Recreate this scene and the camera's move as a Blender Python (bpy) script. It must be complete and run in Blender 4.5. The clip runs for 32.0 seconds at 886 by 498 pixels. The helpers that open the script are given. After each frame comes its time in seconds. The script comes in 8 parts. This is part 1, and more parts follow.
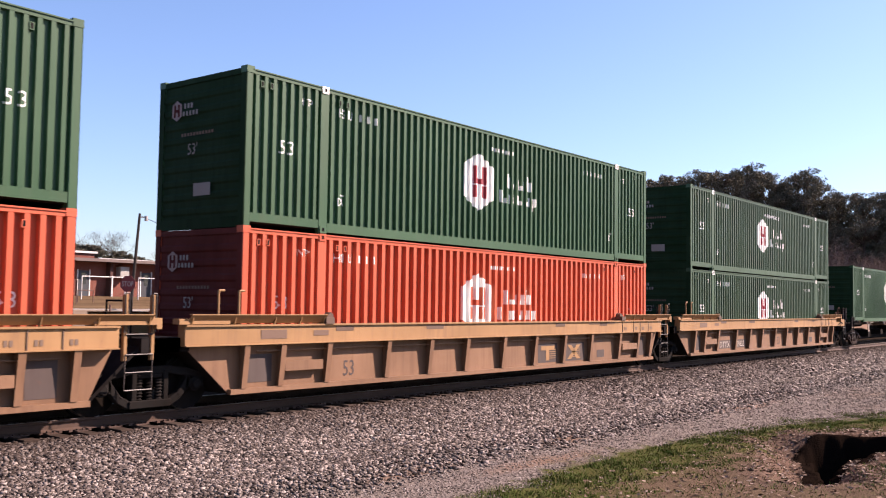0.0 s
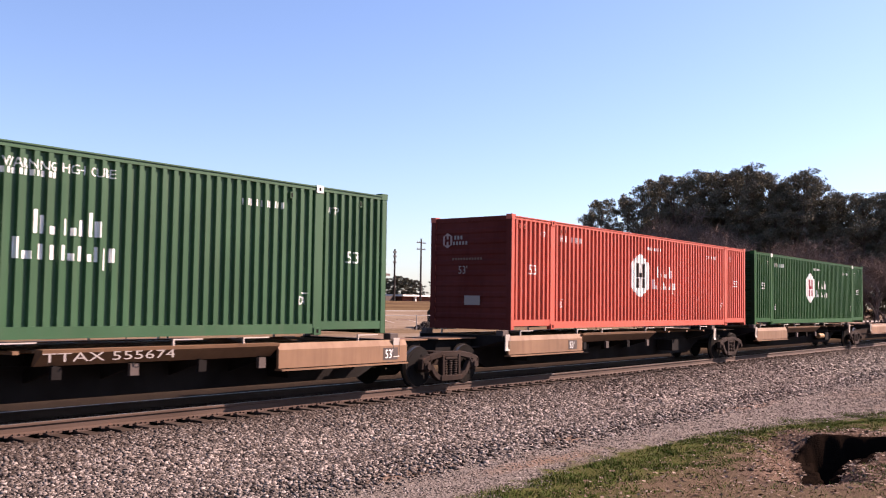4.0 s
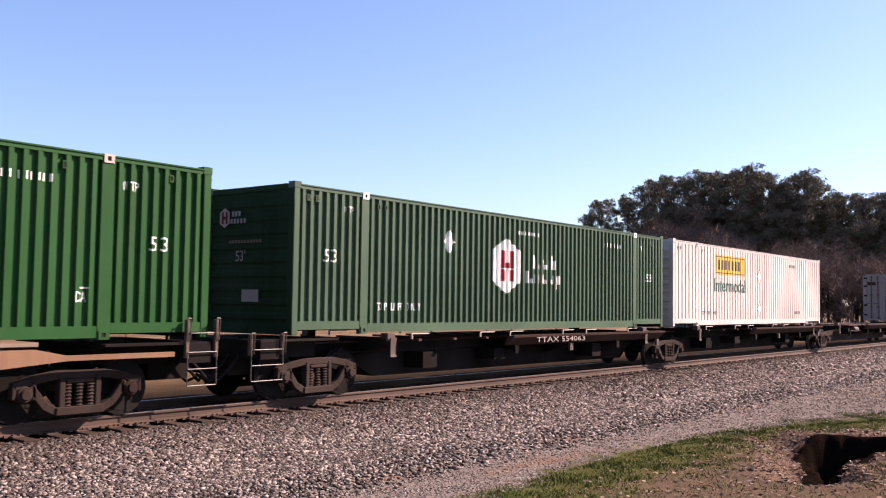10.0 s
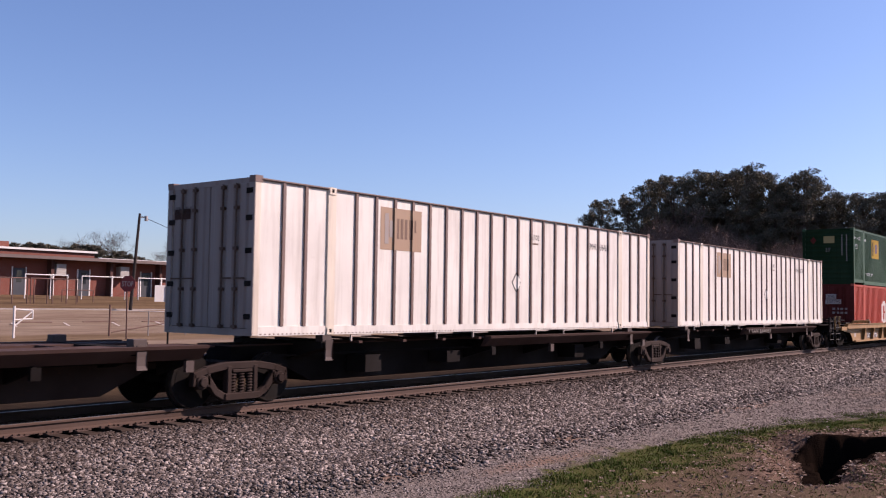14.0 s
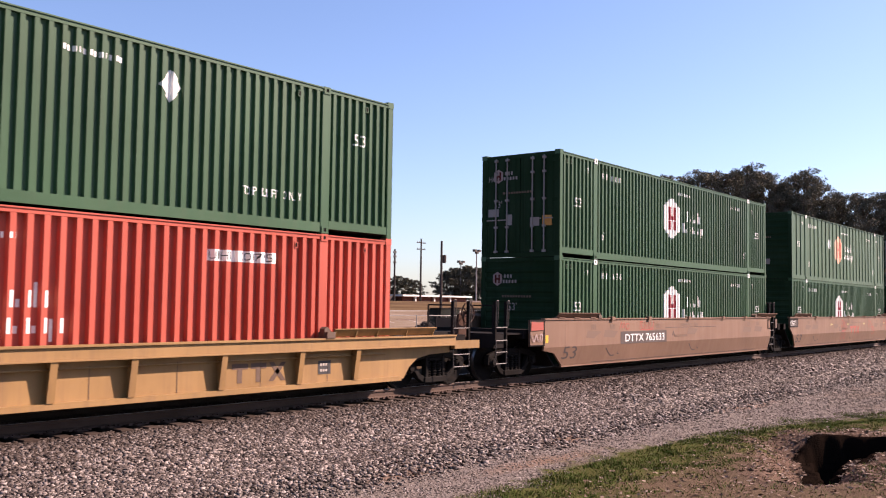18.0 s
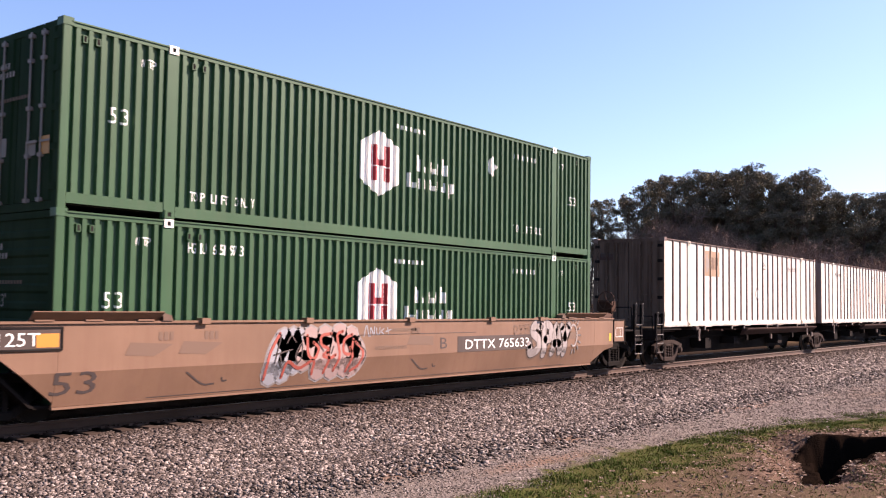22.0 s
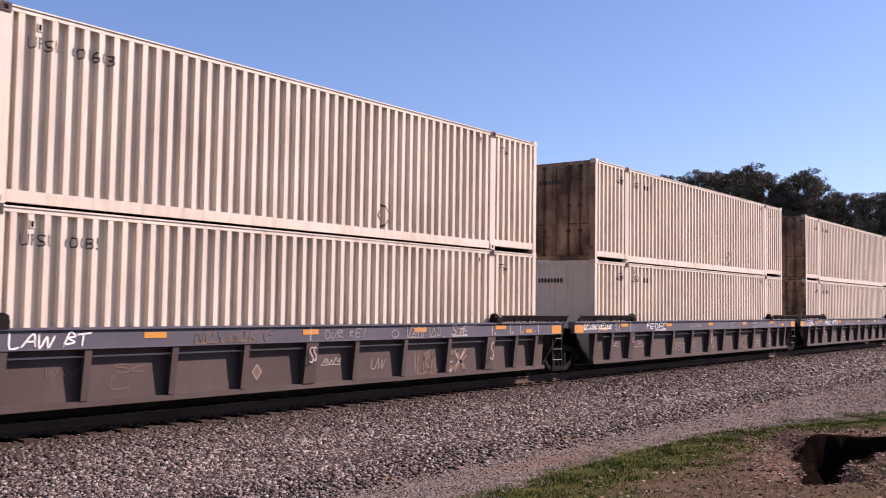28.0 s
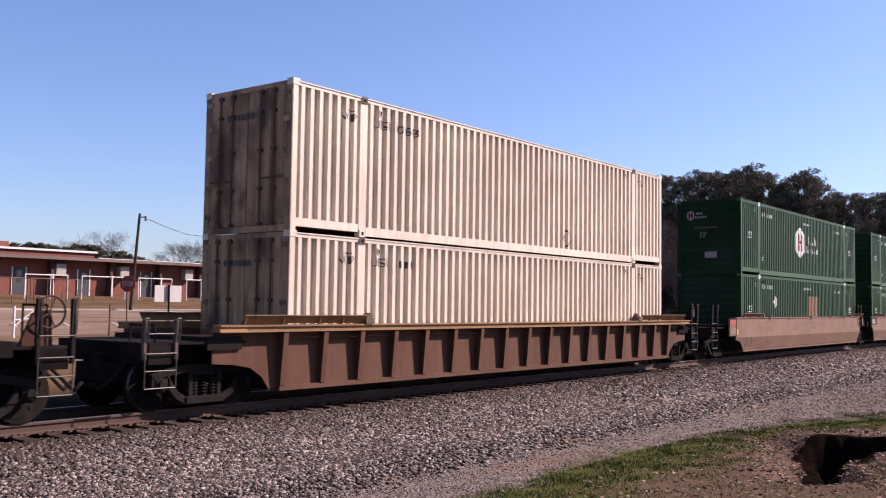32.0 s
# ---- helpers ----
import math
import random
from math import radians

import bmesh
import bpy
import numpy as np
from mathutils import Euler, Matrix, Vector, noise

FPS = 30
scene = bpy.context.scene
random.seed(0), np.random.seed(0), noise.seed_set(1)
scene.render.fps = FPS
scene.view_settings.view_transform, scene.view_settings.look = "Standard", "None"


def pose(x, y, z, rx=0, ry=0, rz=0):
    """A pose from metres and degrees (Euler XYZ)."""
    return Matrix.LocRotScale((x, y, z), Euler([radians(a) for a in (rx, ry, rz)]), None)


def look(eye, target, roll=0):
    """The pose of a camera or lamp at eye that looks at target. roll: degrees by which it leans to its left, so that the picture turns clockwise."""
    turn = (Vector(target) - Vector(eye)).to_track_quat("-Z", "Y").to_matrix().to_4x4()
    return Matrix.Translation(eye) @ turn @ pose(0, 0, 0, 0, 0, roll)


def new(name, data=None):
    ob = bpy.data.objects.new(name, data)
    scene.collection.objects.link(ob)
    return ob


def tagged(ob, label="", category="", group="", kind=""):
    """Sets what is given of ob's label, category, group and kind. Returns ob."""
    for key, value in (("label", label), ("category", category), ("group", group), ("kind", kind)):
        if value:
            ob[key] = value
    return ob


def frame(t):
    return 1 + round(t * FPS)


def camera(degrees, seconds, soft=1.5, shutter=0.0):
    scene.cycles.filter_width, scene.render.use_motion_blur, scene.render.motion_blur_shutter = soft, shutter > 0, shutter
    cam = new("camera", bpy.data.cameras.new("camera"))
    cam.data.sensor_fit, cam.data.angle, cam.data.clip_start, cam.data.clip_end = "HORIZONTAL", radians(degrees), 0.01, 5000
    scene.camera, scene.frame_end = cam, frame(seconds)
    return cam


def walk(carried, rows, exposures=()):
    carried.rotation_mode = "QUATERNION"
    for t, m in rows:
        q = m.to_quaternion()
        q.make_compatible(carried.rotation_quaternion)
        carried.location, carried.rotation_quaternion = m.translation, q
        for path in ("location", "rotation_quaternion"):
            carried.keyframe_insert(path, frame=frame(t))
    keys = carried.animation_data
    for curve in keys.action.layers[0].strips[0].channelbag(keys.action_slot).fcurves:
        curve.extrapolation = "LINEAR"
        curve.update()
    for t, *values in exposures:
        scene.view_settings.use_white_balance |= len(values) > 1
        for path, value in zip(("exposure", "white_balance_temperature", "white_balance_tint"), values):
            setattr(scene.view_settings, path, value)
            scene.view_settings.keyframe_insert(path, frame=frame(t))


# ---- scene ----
cam = camera(50.49, 32.0, soft=1.1, shutter=0.06)
EYE = Vector((0.0, -14.418, 1.865))
YAW, PITCH = radians(-51.98), radians(3.365)
AIM = EYE + Vector((-math.sin(YAW) * math.cos(PITCH), math.cos(YAW) * math.cos(PITCH), math.sin(PITCH)))
walk(cam, [(0.0, look(EYE, AIM, 0.818)), (32.0, look(EYE, AIM, 0.818))],
     exposures=[(0.0, 1.50, 6500, 26), (2.0, 1.72, 6640, 28), (4.0, 1.52, 6640, 28), (7.0, 1.38, 6640, 28), (8.0, 1.06, 6150, 30), (9.0, 1.50, 6640, 28), (10.0, 1.54, 6640, 28), (11.0, 1.40, 6640, 28),
                (12.0, 0.96, 6150, 30), (13.0, 0.92, 6150, 30), (14.0, 0.86, 6150, 30), (15.5, 0.90, 6640, 28), (16.5, 1.00, 6350, 28), (17.0, 1.45, 6640, 28), (18.0, 1.42, 6640, 28), (19.0, 1.68, 6640, 28), (20.0, 1.70, 6640, 28),
                (21.0, 1.70, 6640, 28), (22.0, 1.62, 6640, 28), (22.5, 1.28, 6350, 28), (23.0, 1.04, 6150, 30), (24.0, 0.64, 6150, 30), (25.5, 0.77, 6150, 30), (27.0, 0.83, 6150, 30), (28.0, 0.96, 6150, 30), (29.0, 0.94, 6150, 30),
                (30.0, 0.95, 6150, 30), (31.0, 1.02, 6150, 30), (32.0, 1.06, 6150, 30)])

# ---- world and sun ----
SUN_AZ, SUN_EL = radians(53.0), radians(36.0)   # azimuth from -y towards +x
SUN_DIR = Vector((math.sin(SUN_AZ) * math.cos(SUN_EL), -math.cos(SUN_AZ) * math.cos(SUN_EL), math.sin(SUN_EL)))
world = bpy.data.worlds.new("sky")
scene.world = world
world.use_nodes = True
wn = world.node_tree.nodes
sky = wn.new("ShaderNodeTexSky")
sky.sky_type, sky.sun_disc = "NISHITA", False
sky.sun_elevation, sky.sun_rotation = SUN_EL, math.pi - SUN_AZ
sky.air_density, sky.dust_density, sky.ozone_density = 1.0, 0.7, 4.8
wn["Background"].inputs[1].default_value = 0.076
world.node_tree.links.new(sky.outputs[0], wn["Background"].inputs[0])
sun = new("sun", bpy.data.lights.new("sun", "SUN"))
sun.data.energy, sun.data.angle, sun.data.color = 5.0, radians(0.53), (1.0, 0.83, 0.67)
sun.matrix_world = look(SUN_DIR * 100, (0, 0, 0))


# ---- materials ----
def shader(name, base, rough=0.7, metal=0.0, spec=0.4):
    m = bpy.data.materials.new(name)
    m.use_nodes = True
    b = m.node_tree.nodes["Principled BSDF"]
    b.inputs["Base Color"].default_value = (*base, 1)
    b.inputs["Roughness"].default_value = rough
    b.inputs["Metallic"].default_value = metal
    b.inputs["Specular IOR Level"].default_value = spec
    return m


def noise_node(nt, scale, detail=6.0, rough=0.6, vec=None, stretch=None):
    n = nt.nodes.new("ShaderNodeTexNoise")
    n.inputs["Scale"].default_value = scale
    n.inputs["Detail"].default_value = detail
    n.inputs["Roughness"].default_value = rough
    src = vec
    if stretch:
        mp = nt.nodes.new("ShaderNodeMapping")
        mp.inputs["Scale"].default_value = stretch
        nt.links.new(vec, mp.inputs["Vector"])
        src = mp.outputs[0]
    nt.links.new(src, n.inputs["Vector"])
    return n.outputs["Fac"]


def ramp_node(nt, fac, lo, hi):
    r = nt.nodes.new("ShaderNodeMapRange")
    r.inputs["From Min"].default_value, r.inputs["From Max"].default_value = lo, hi
    nt.links.new(fac, r.inputs["Value"])
    return r.outputs[0]


def mix_node(nt, fac, a, b, mode="MIX"):
    x = nt.nodes.new("ShaderNodeMix")
    x.data_type, x.blend_type = "RGBA", mode
    for sock, v in ((0, fac), (6, a), (7, b)):
        if isinstance(v, (int, float)):
            x.inputs[sock].default_value = v
        elif isinstance(v, tuple):
            x.inputs[sock].default_value = (*v, 1)
        else:
            nt.links.new(v, x.inputs[sock])
    return x.outputs[2]


def math_node(nt, op, a, b=0.0):
    x = nt.nodes.new("ShaderNodeMath")
    x.operation = op
    for i, v in enumerate((a, b)):
        if isinstance(v, (int, float)):
            x.inputs[i].default_value = v
        else:
            nt.links.new(v, x.inputs[i])
    return x.outputs[0]


def bump_node(nt, height, strength, dist):
    b = nt.nodes.new("ShaderNodeBump")
    b.inputs["Strength"].default_value, b.inputs["Distance"].default_value = strength, dist
    nt.links.new(height, b.inputs["Height"])
    nt.links.new(b.outputs[0], nt.nodes["Principled BSDF"].inputs["Normal"])


def object_space(nt, spread=0.0):
    """Object coordinates, shifted from thing to thing by a random amount."""
    tc = nt.nodes.new("ShaderNodeTexCoord")
    if not spread:
        return tc.outputs["Object"]
    info = nt.nodes.new("ShaderNodeObjectInfo")
    v = nt.nodes.new("ShaderNodeVectorMath")
    v.operation = "ADD"
    nt.links.new(tc.outputs["Object"], v.inputs[0])
    nt.links.new(math_node(nt, "MULTIPLY", info.outputs["Random"], spread), v.inputs[1])
    return v.outputs[0]


def painted(name, base, dirt=(0.066, 0.046, 0.033), wear=0.25, rust=0.1, rough=0.5, streak=0.25, rustc=(0.106, 0.04, 0.0198), spec=0.4):
    """Weathered paint on steel: large fading, vertical streaks of grime, small chips of rust, fine relief."""
    m = shader(name, base, rough, spec=spec)
    nt = m.node_tree
    b = nt.nodes["Principled BSDF"]
    vec = object_space(nt, 37.0)
    big = noise_node(nt, 0.55, 4, 0.55, vec)
    fade = mix_node(nt, ramp_node(nt, big, 0.3, 0.7), tuple(c * (1 - wear * 0.45) for c in base), tuple(min(1, c * (1 + wear * 0.25) + wear * 0.02) for c in base))
    st = noise_node(nt, 1.0, 5, 0.65, vec, (6.0, 6.0, 0.45))
    col = mix_node(nt, math_node(nt, "MULTIPLY", ramp_node(nt, st, 0.48, 0.78), streak), fade, dirt)
    fine = noise_node(nt, 9.0, 8, 0.7, vec)
    col = mix_node(nt, math_node(nt, "MULTIPLY", ramp_node(nt, fine, 0.60, 0.70), rust), col, rustc)
    nt.links.new(col, b.inputs["Base Color"])
    rr = nt.nodes.new("ShaderNodeMapRange")
    rr.inputs["To Min"].default_value, rr.inputs["To Max"].default_value = rough - 0.12, rough + 0.2
    nt.links.new(st, rr.inputs["Value"])
    nt.links.new(rr.outputs[0], b.inputs["Roughness"])
    bump_node(nt, fine, 0.12, 0.01)
    return m


GREEN = painted("green_paint", (0.0165, 0.065, 0.023), wear=0.35, rust=0.03, rough=0.46, streak=0.12, spec=0.3)
GREEN_FADED = painted("faded_green_paint", (0.0235, 0.062, 0.0275), wear=0.4, rust=0.04, rough=0.48, streak=0.15, spec=0.32)
GREEN_DEEP = painted("deep_green_paint", (0.008, 0.058, 0.011), wear=0.35, rust=0.03, rough=0.5, streak=0.12, spec=0.12)
# lighter green: the glare off flat panels is put into the colour
GREEN_PALE = painted("glare_pale_green", (0.033, 0.081, 0.041), wear=0.4, rust=0.04, rough=0.5, streak=0.2, spec=0.3)
# darker copies of the side paints: the ends' shade is in the colour
GREEN_END = painted("shaded_green_ends", (0.0085, 0.027, 0.0098), wear=0.4, rust=0.05, rough=0.7, streak=0.4, dirt=(0.0075, 0.0105, 0.0065), spec=0.05)
RED_END = painted("shaded_red_ends", (0.086, 0.0145, 0.0112), wear=0.4, rust=0.06, rough=0.6, streak=0.4, dirt=(0.04, 0.0099, 0.0079), spec=0.06)
ORANGE = painted("orange_paint", (0.43, 0.085, 0.038), wear=0.25, rust=0.03, rough=0.5, streak=0.12, spec=0.2)
RED = painted("red_paint", (0.38, 0.074, 0.046), wear=0.3, rust=0.03, rough=0.5, streak=0.15, spec=0.2)
WHITE_BOX = painted("white_panel", (0.575, 0.55, 0.495), wear=0.3, rust=0.08, rough=0.45, streak=0.4, dirt=(0.218, 0.172, 0.132))
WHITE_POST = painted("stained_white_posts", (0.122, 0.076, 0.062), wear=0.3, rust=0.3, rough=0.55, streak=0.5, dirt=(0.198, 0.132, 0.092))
NEUTRAL_WHITE = painted("neutral_white_paint", (0.425, 0.402, 0.372), wear=0.3, rust=0.1, rough=0.5, streak=0.42, dirt=(0.17, 0.125, 0.105))
CREAM = painted("cream_paint", (0.54, 0.48, 0.385), wear=0.3, rust=0.1, rough=0.5, streak=0.42, dirt=(0.13, 0.078, 0.052))
CREAM_DOOR = painted("grimy_cream_doors", (0.36, 0.228, 0.122), wear=0.6, rust=0.35, rough=0.65, streak=0.95, dirt=(0.112, 0.053, 0.026), rustc=(0.106, 0.04, 0.0165))
nt = CREAM_DOOR.node_tree
old = nt.nodes["Principled BSDF"].inputs["Base Color"].links[0].from_socket
stain = noise_node(nt, 1.1, 4, 0.55, object_space(nt, 23.0), (1.0, 1.0, 0.7))
nt.links.new(mix_node(nt, math_node(nt, "MULTIPLY", ramp_node(nt, stain, 0.44, 0.62), 0.85), old, (0.046, 0.0198, 0.0086)), nt.nodes["Principled BSDF"].inputs["Base Color"])
GRIMY_DOOR = painted("soot-stained_doors", (0.10, 0.066, 0.048), wear=0.5, rust=0.25, rough=0.7, streak=0.8, dirt=(0.03, 0.019, 0.013), spec=0.1)
# stained white, made darker still to hold the shade on the ends
WHITE_DOOR = painted("shaded_stained_doors", (0.21, 0.175, 0.155), wear=0.3, rust=0.2, rough=0.55, streak=0.55, dirt=(0.165, 0.099, 0.066))
TTX_YELLOW = painted("faded_yellow_paint", (0.264, 0.142, 0.051), wear=0.5, rust=0.25, rough=0.65, streak=0.5, dirt=(0.145, 0.079, 0.046))
TTX_BRIGHT = painted("yellow_paint", (0.238, 0.132, 0.04), wear=0.5, rust=0.25, rough=0.6, streak=0.5, dirt=(0.145, 0.079, 0.04))
TAN = painted("tan_paint", (0.155, 0.083, 0.047), wear=0.45, rust=0.2, rough=0.65, streak=0.4, dirt=(0.132, 0.066, 0.043))
YELLOW_WEB = painted("dusty_yellow_panels", (0.165, 0.083, 0.038), wear=0.6, rust=0.3, rough=0.7, streak=0.6, dirt=(0.099, 0.05, 0.03))
OCHRE = painted("worn_ochre_chord", (0.19, 0.10, 0.034), wear=0.6, rust=0.4, rough=0.7, streak=0.6, dirt=(0.07, 0.04, 0.026))
RUSTY = painted("rusty_brake_gear", (0.055, 0.027, 0.018), wear=0.5, rust=0.5, rough=0.8, streak=0.4, dirt=(0.03, 0.018, 0.013), spec=0.1)
BROWN = painted("brown_paint", (0.086, 0.049, 0.030), wear=0.5, rust=0.25, rough=0.7, streak=0.45, dirt=(0.079, 0.046, 0.033))
BLUE = painted("faded_blue_paint", (0.056, 0.056, 0.078), wear=0.6, rust=0.3, rough=0.65, streak=0.5, dirt=(0.079, 0.056, 0.046))
WELL_RUST = painted("rust_brown_paint", (0.082, 0.037, 0.0205), wear=0.4, rust=0.5, rough=0.75, streak=0.6, dirt=(0.052, 0.022, 0.012), rustc=(0.12, 0.045, 0.017), spec=0.2)
GREY_BROWN = painted("grimy_grey_steel", (0.051, 0.034, 0.028), wear=0.5, rust=0.3, rough=0.75, streak=0.5, dirt=(0.053, 0.036, 0.033))
SILL = painted("dusty_dark_sill", (0.026, 0.0165, 0.0135), wear=0.6, rust=0.2, rough=0.85, streak=0.4, dirt=(0.034, 0.023, 0.019), spec=0.05)
MAROON = painted("oxide_red_steel", (0.054, 0.0295, 0.0235), wear=0.5, rust=0.3, rough=0.85, streak=0.4, dirt=(0.07, 0.04, 0.03), spec=0.12)
# near black, to carry the shade under the cars as well as grime
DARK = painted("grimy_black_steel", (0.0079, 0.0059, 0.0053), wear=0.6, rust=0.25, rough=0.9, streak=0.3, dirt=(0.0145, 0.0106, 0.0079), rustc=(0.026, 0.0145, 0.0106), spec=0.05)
TRUCK = painted("dusty_cast_steel", (0.024, 0.0148, 0.0115), wear=0.6, rust=0.3, rough=0.9, streak=0.4, dirt=(0.045, 0.03, 0.024), spec=0.1)
# darker copy of TRUCK: shade under the well cars is put into its colour
TRUCK_DARK = painted("shaded_cast_steel", (0.0079, 0.0063, 0.0053), wear=0.6, rust=0.15, rough=0.9, streak=0.4, dirt=(0.0158, 0.0112, 0.0092), rustc=(0.023, 0.0132, 0.0099), spec=0.04)
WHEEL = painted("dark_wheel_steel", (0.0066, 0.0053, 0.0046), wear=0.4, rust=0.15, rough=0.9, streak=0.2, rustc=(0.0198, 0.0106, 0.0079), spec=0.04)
TREAD = shader("worn_tread_steel", (0.30, 0.275, 0.25), 0.42, 1.0)
RAIL_SIDE = painted("rusty_rail_steel", (0.052, 0.026, 0.0155), wear=0.5, rust=0.5, rough=0.8, streak=0.2)
RAIL_TOP = shader("polished_rail_steel", (0.264, 0.238, 0.218), 0.45, 1.0)
WHITE_INK = shader("white_lettering", (0.70, 0.70, 0.67), 0.55)
RED_INK = shader("red_lettering", (0.251, 0.023, 0.033), 0.55)
DARK_INK = shader("dark_lettering", (0.033, 0.03, 0.03), 0.6)
GREY_INK = shader("worn_grey_lettering", (0.132, 0.086, 0.059), 0.7)
YELLOW_INK = shader("yellow_sign_paint", (0.502, 0.323, 0.026), 0.5)
ORANGE_INK = shader("orange_sign_paint", (0.462, 0.198, 0.026), 0.5)
BLUE_INK = shader("blue_lettering", (0.04, 0.066, 0.231), 0.5)
GREEN_INK = shader("dark_green_lettering", (0.0198, 0.092, 0.059), 0.5)
TAN_INK = shader("faded_ochre_sign", (0.264, 0.178, 0.112), 0.6)
PALE_INK = shader("worn_pale_paint", (0.363, 0.317, 0.277), 0.75)
GREY_STEEL = shader("handled_steel", (0.034, 0.026, 0.022), 0.5)
OLIVE_INK = shader("faded_olive_sign", (0.277, 0.218, 0.079), 0.6)
PINK_SPRAY = shader("pink_spray_paint", (0.277, 0.198, 0.182), 0.75)
PEACH_INK = shader("faded_peach_badge", (0.56, 0.30, 0.20), 0.6)
CORAL_INK = shader("faded_coral_sign", (0.50, 0.11, 0.07), 0.6)
GREY_SPRAY = shader("blue_grey_spray_paint", (0.238, 0.244, 0.264), 0.75)
RED_SPRAY = shader("faded_red_spray_paint", (0.277, 0.059, 0.04), 0.75)
DARK_SPRAY = shader("dark_spray_paint", (0.05, 0.036, 0.033), 0.75)
WORN_SPRAY = shader("worn_pale_spray_paint", (0.238, 0.208, 0.191), 0.75)
SILVER_SPRAY = painted("patchy_silver_spray", (0.27, 0.245, 0.235), wear=0.9, rust=0.2, rough=0.75, streak=0.75, dirt=(0.10, 0.075, 0.06), rustc=(0.14, 0.10, 0.08), spec=0.1)
SMEAR = shader("greyed_paint", (0.125, 0.076, 0.051), 0.75)


# ---- mesh helpers ----
def box(bm, x0, x1, y0, y1, z0, z1):
    vs = [bm.verts.new((x, y, z)) for x in (x0, x1) for y in (y0, y1) for z in (z0, z1)]
    for f in ((0, 1, 3, 2), (4, 6, 7, 5), (0, 4, 5, 1), (2, 3, 7, 6), (0, 2, 6, 4), (1, 5, 7, 3)):
        bm.faces.new([vs[i] for i in f])
    return vs


def extrude(bm, outline, axis, a, b):
    """A prism over a flat outline, from a to b along an axis. Outline: pairs of the two other coordinates, in order."""
    def at(p, q):
        return (q, *p) if axis == "x" else (p[0], q, p[1]) if axis == "y" else (*p, q)
    lo = [bm.verts.new(at(p, a)) for p in outline]
    hi = [bm.verts.new(at(p, b)) for p in outline]
    n = len(outline)
    bm.faces.new(lo[::-1])
    bm.faces.new(hi)
    for i in range(n):
        bm.faces.new((lo[i], lo[(i + 1) % n], hi[(i + 1) % n], hi[i]))


def rod(bm, p, q, r, n=8, r2=None):
    p, q = Vector(p), Vector(q)
    m = (q - p).to_track_quat("Z", "Y").to_matrix()
    a, b = [], []
    for i in range(n):
        c, s = math.cos(2 * math.pi * i / n), math.sin(2 * math.pi * i / n)
        a.append(bm.verts.new(p + m @ Vector((c * r, s * r, 0))))
        b.append(bm.verts.new(q + m @ Vector((c * (r2 or r), s * (r2 or r), 0))))
    for i in range(n):
        bm.faces.new((a[i], a[(i + 1) % n], b[(i + 1) % n], b[i]))
    bm.faces.new(a[::-1])
    bm.faces.new(b)


def lathe(bm, profile, n=10, at=(0, 0, 0)):
    """A solid turned about the z axis. profile: pairs of radius and height, from the bottom up."""
    rings = [[bm.verts.new((at[0] + r * math.cos(2 * math.pi * i / n), at[1] + r * math.sin(2 * math.pi * i / n), at[2] + z)) for i in range(n)] for r, z in profile]
    for a, b in zip(rings, rings[1:]):
        for i in range(n):
            bm.faces.new((a[i], a[(i + 1) % n], b[(i + 1) % n], b[i]))
    bm.faces.new(rings[0][::-1])
    bm.faces.new(rings[-1])


def pipe(bm, points, r, n=6):
    for p, q in zip(points, points[1:]):
        rod(bm, p, q, r, n)


def bar(bm, p, q, width, y0, y1):
    """A flat bar in the x-z plane from p to q."""
    d = Vector((q[0] - p[0], q[1] - p[1])).normalized() * width / 2
    extrude(bm, [(p[0] - d.y, p[1] + d.x), (p[0] + d.y, p[1] - d.x), (q[0] + d.y, q[1] - d.x), (q[0] - d.y, q[1] + d.x)], "y", y0, y1)


def bevelled(bm, w=0.012):
    bmesh.ops.recalc_face_normals(bm, faces=bm.faces)
    bmesh.ops.bevel(bm, geom=[e for e in bm.edges if e.is_manifold and e.calc_face_angle(0) > 0.5], offset=w, segments=1, affect="EDGES", clamp_overlap=True)


def data_of(name, bm, material, smooth=False):
    bmesh.ops.recalc_face_normals(bm, faces=bm.faces)
    me = bpy.data.meshes.new(name)
    bm.to_mesh(me)
    bm.free()
    me.materials.append(material)
    if smooth:
        me.polygons.foreach_set("use_smooth", [True] * len(me.polygons))
    return me


def part(name, bm, material, parent, label="", smooth=False):
    ob = new(name, bm if isinstance(bm, bpy.types.Mesh) else data_of(name, bm, material, smooth))
    ob.parent = parent
    if label:
        ob["label"] = label
    return ob


def boxes(*list_of):
    bm = bmesh.new()
    for b in list_of:
        box(bm, *b)
    return bm


MESHES = {}


def shared(key, make, material, smooth=False):
    k = (key, material.name)
    if k not in MESHES:
        MESHES[k] = data_of(key if isinstance(key, str) else key[0], make(), material, smooth)
    return MESHES[k]


# ---- lettering ----
TEXT = {}


def text_data(s):
    """The flat mesh of a word, 1 m high capitals, in the x-z plane with its lower left corner at the origin."""
    if s not in TEXT:
        cu = bpy.data.curves.new("lettering", "FONT")
        cu.body, cu.resolution_u = s, 2
        ob = new("lettering", cu)
        me = bpy.data.meshes.new_from_object(ob.evaluated_get(bpy.context.evaluated_depsgraph_get()))
        bpy.data.objects.remove(ob)
        bpy.data.curves.remove(cu)
        xs = [v.co.x for v in me.vertices]
        ys = [v.co.y for v in me.vertices]
        x0, y0, h = min(xs), min(ys), 0.729
        TEXT[s] = ([((v.co.x - x0) / h, (v.co.y - y0) / h) for v in me.vertices], [tuple(p.vertices) for p in me.polygons])
        bpy.data.meshes.remove(me)
    return TEXT[s]


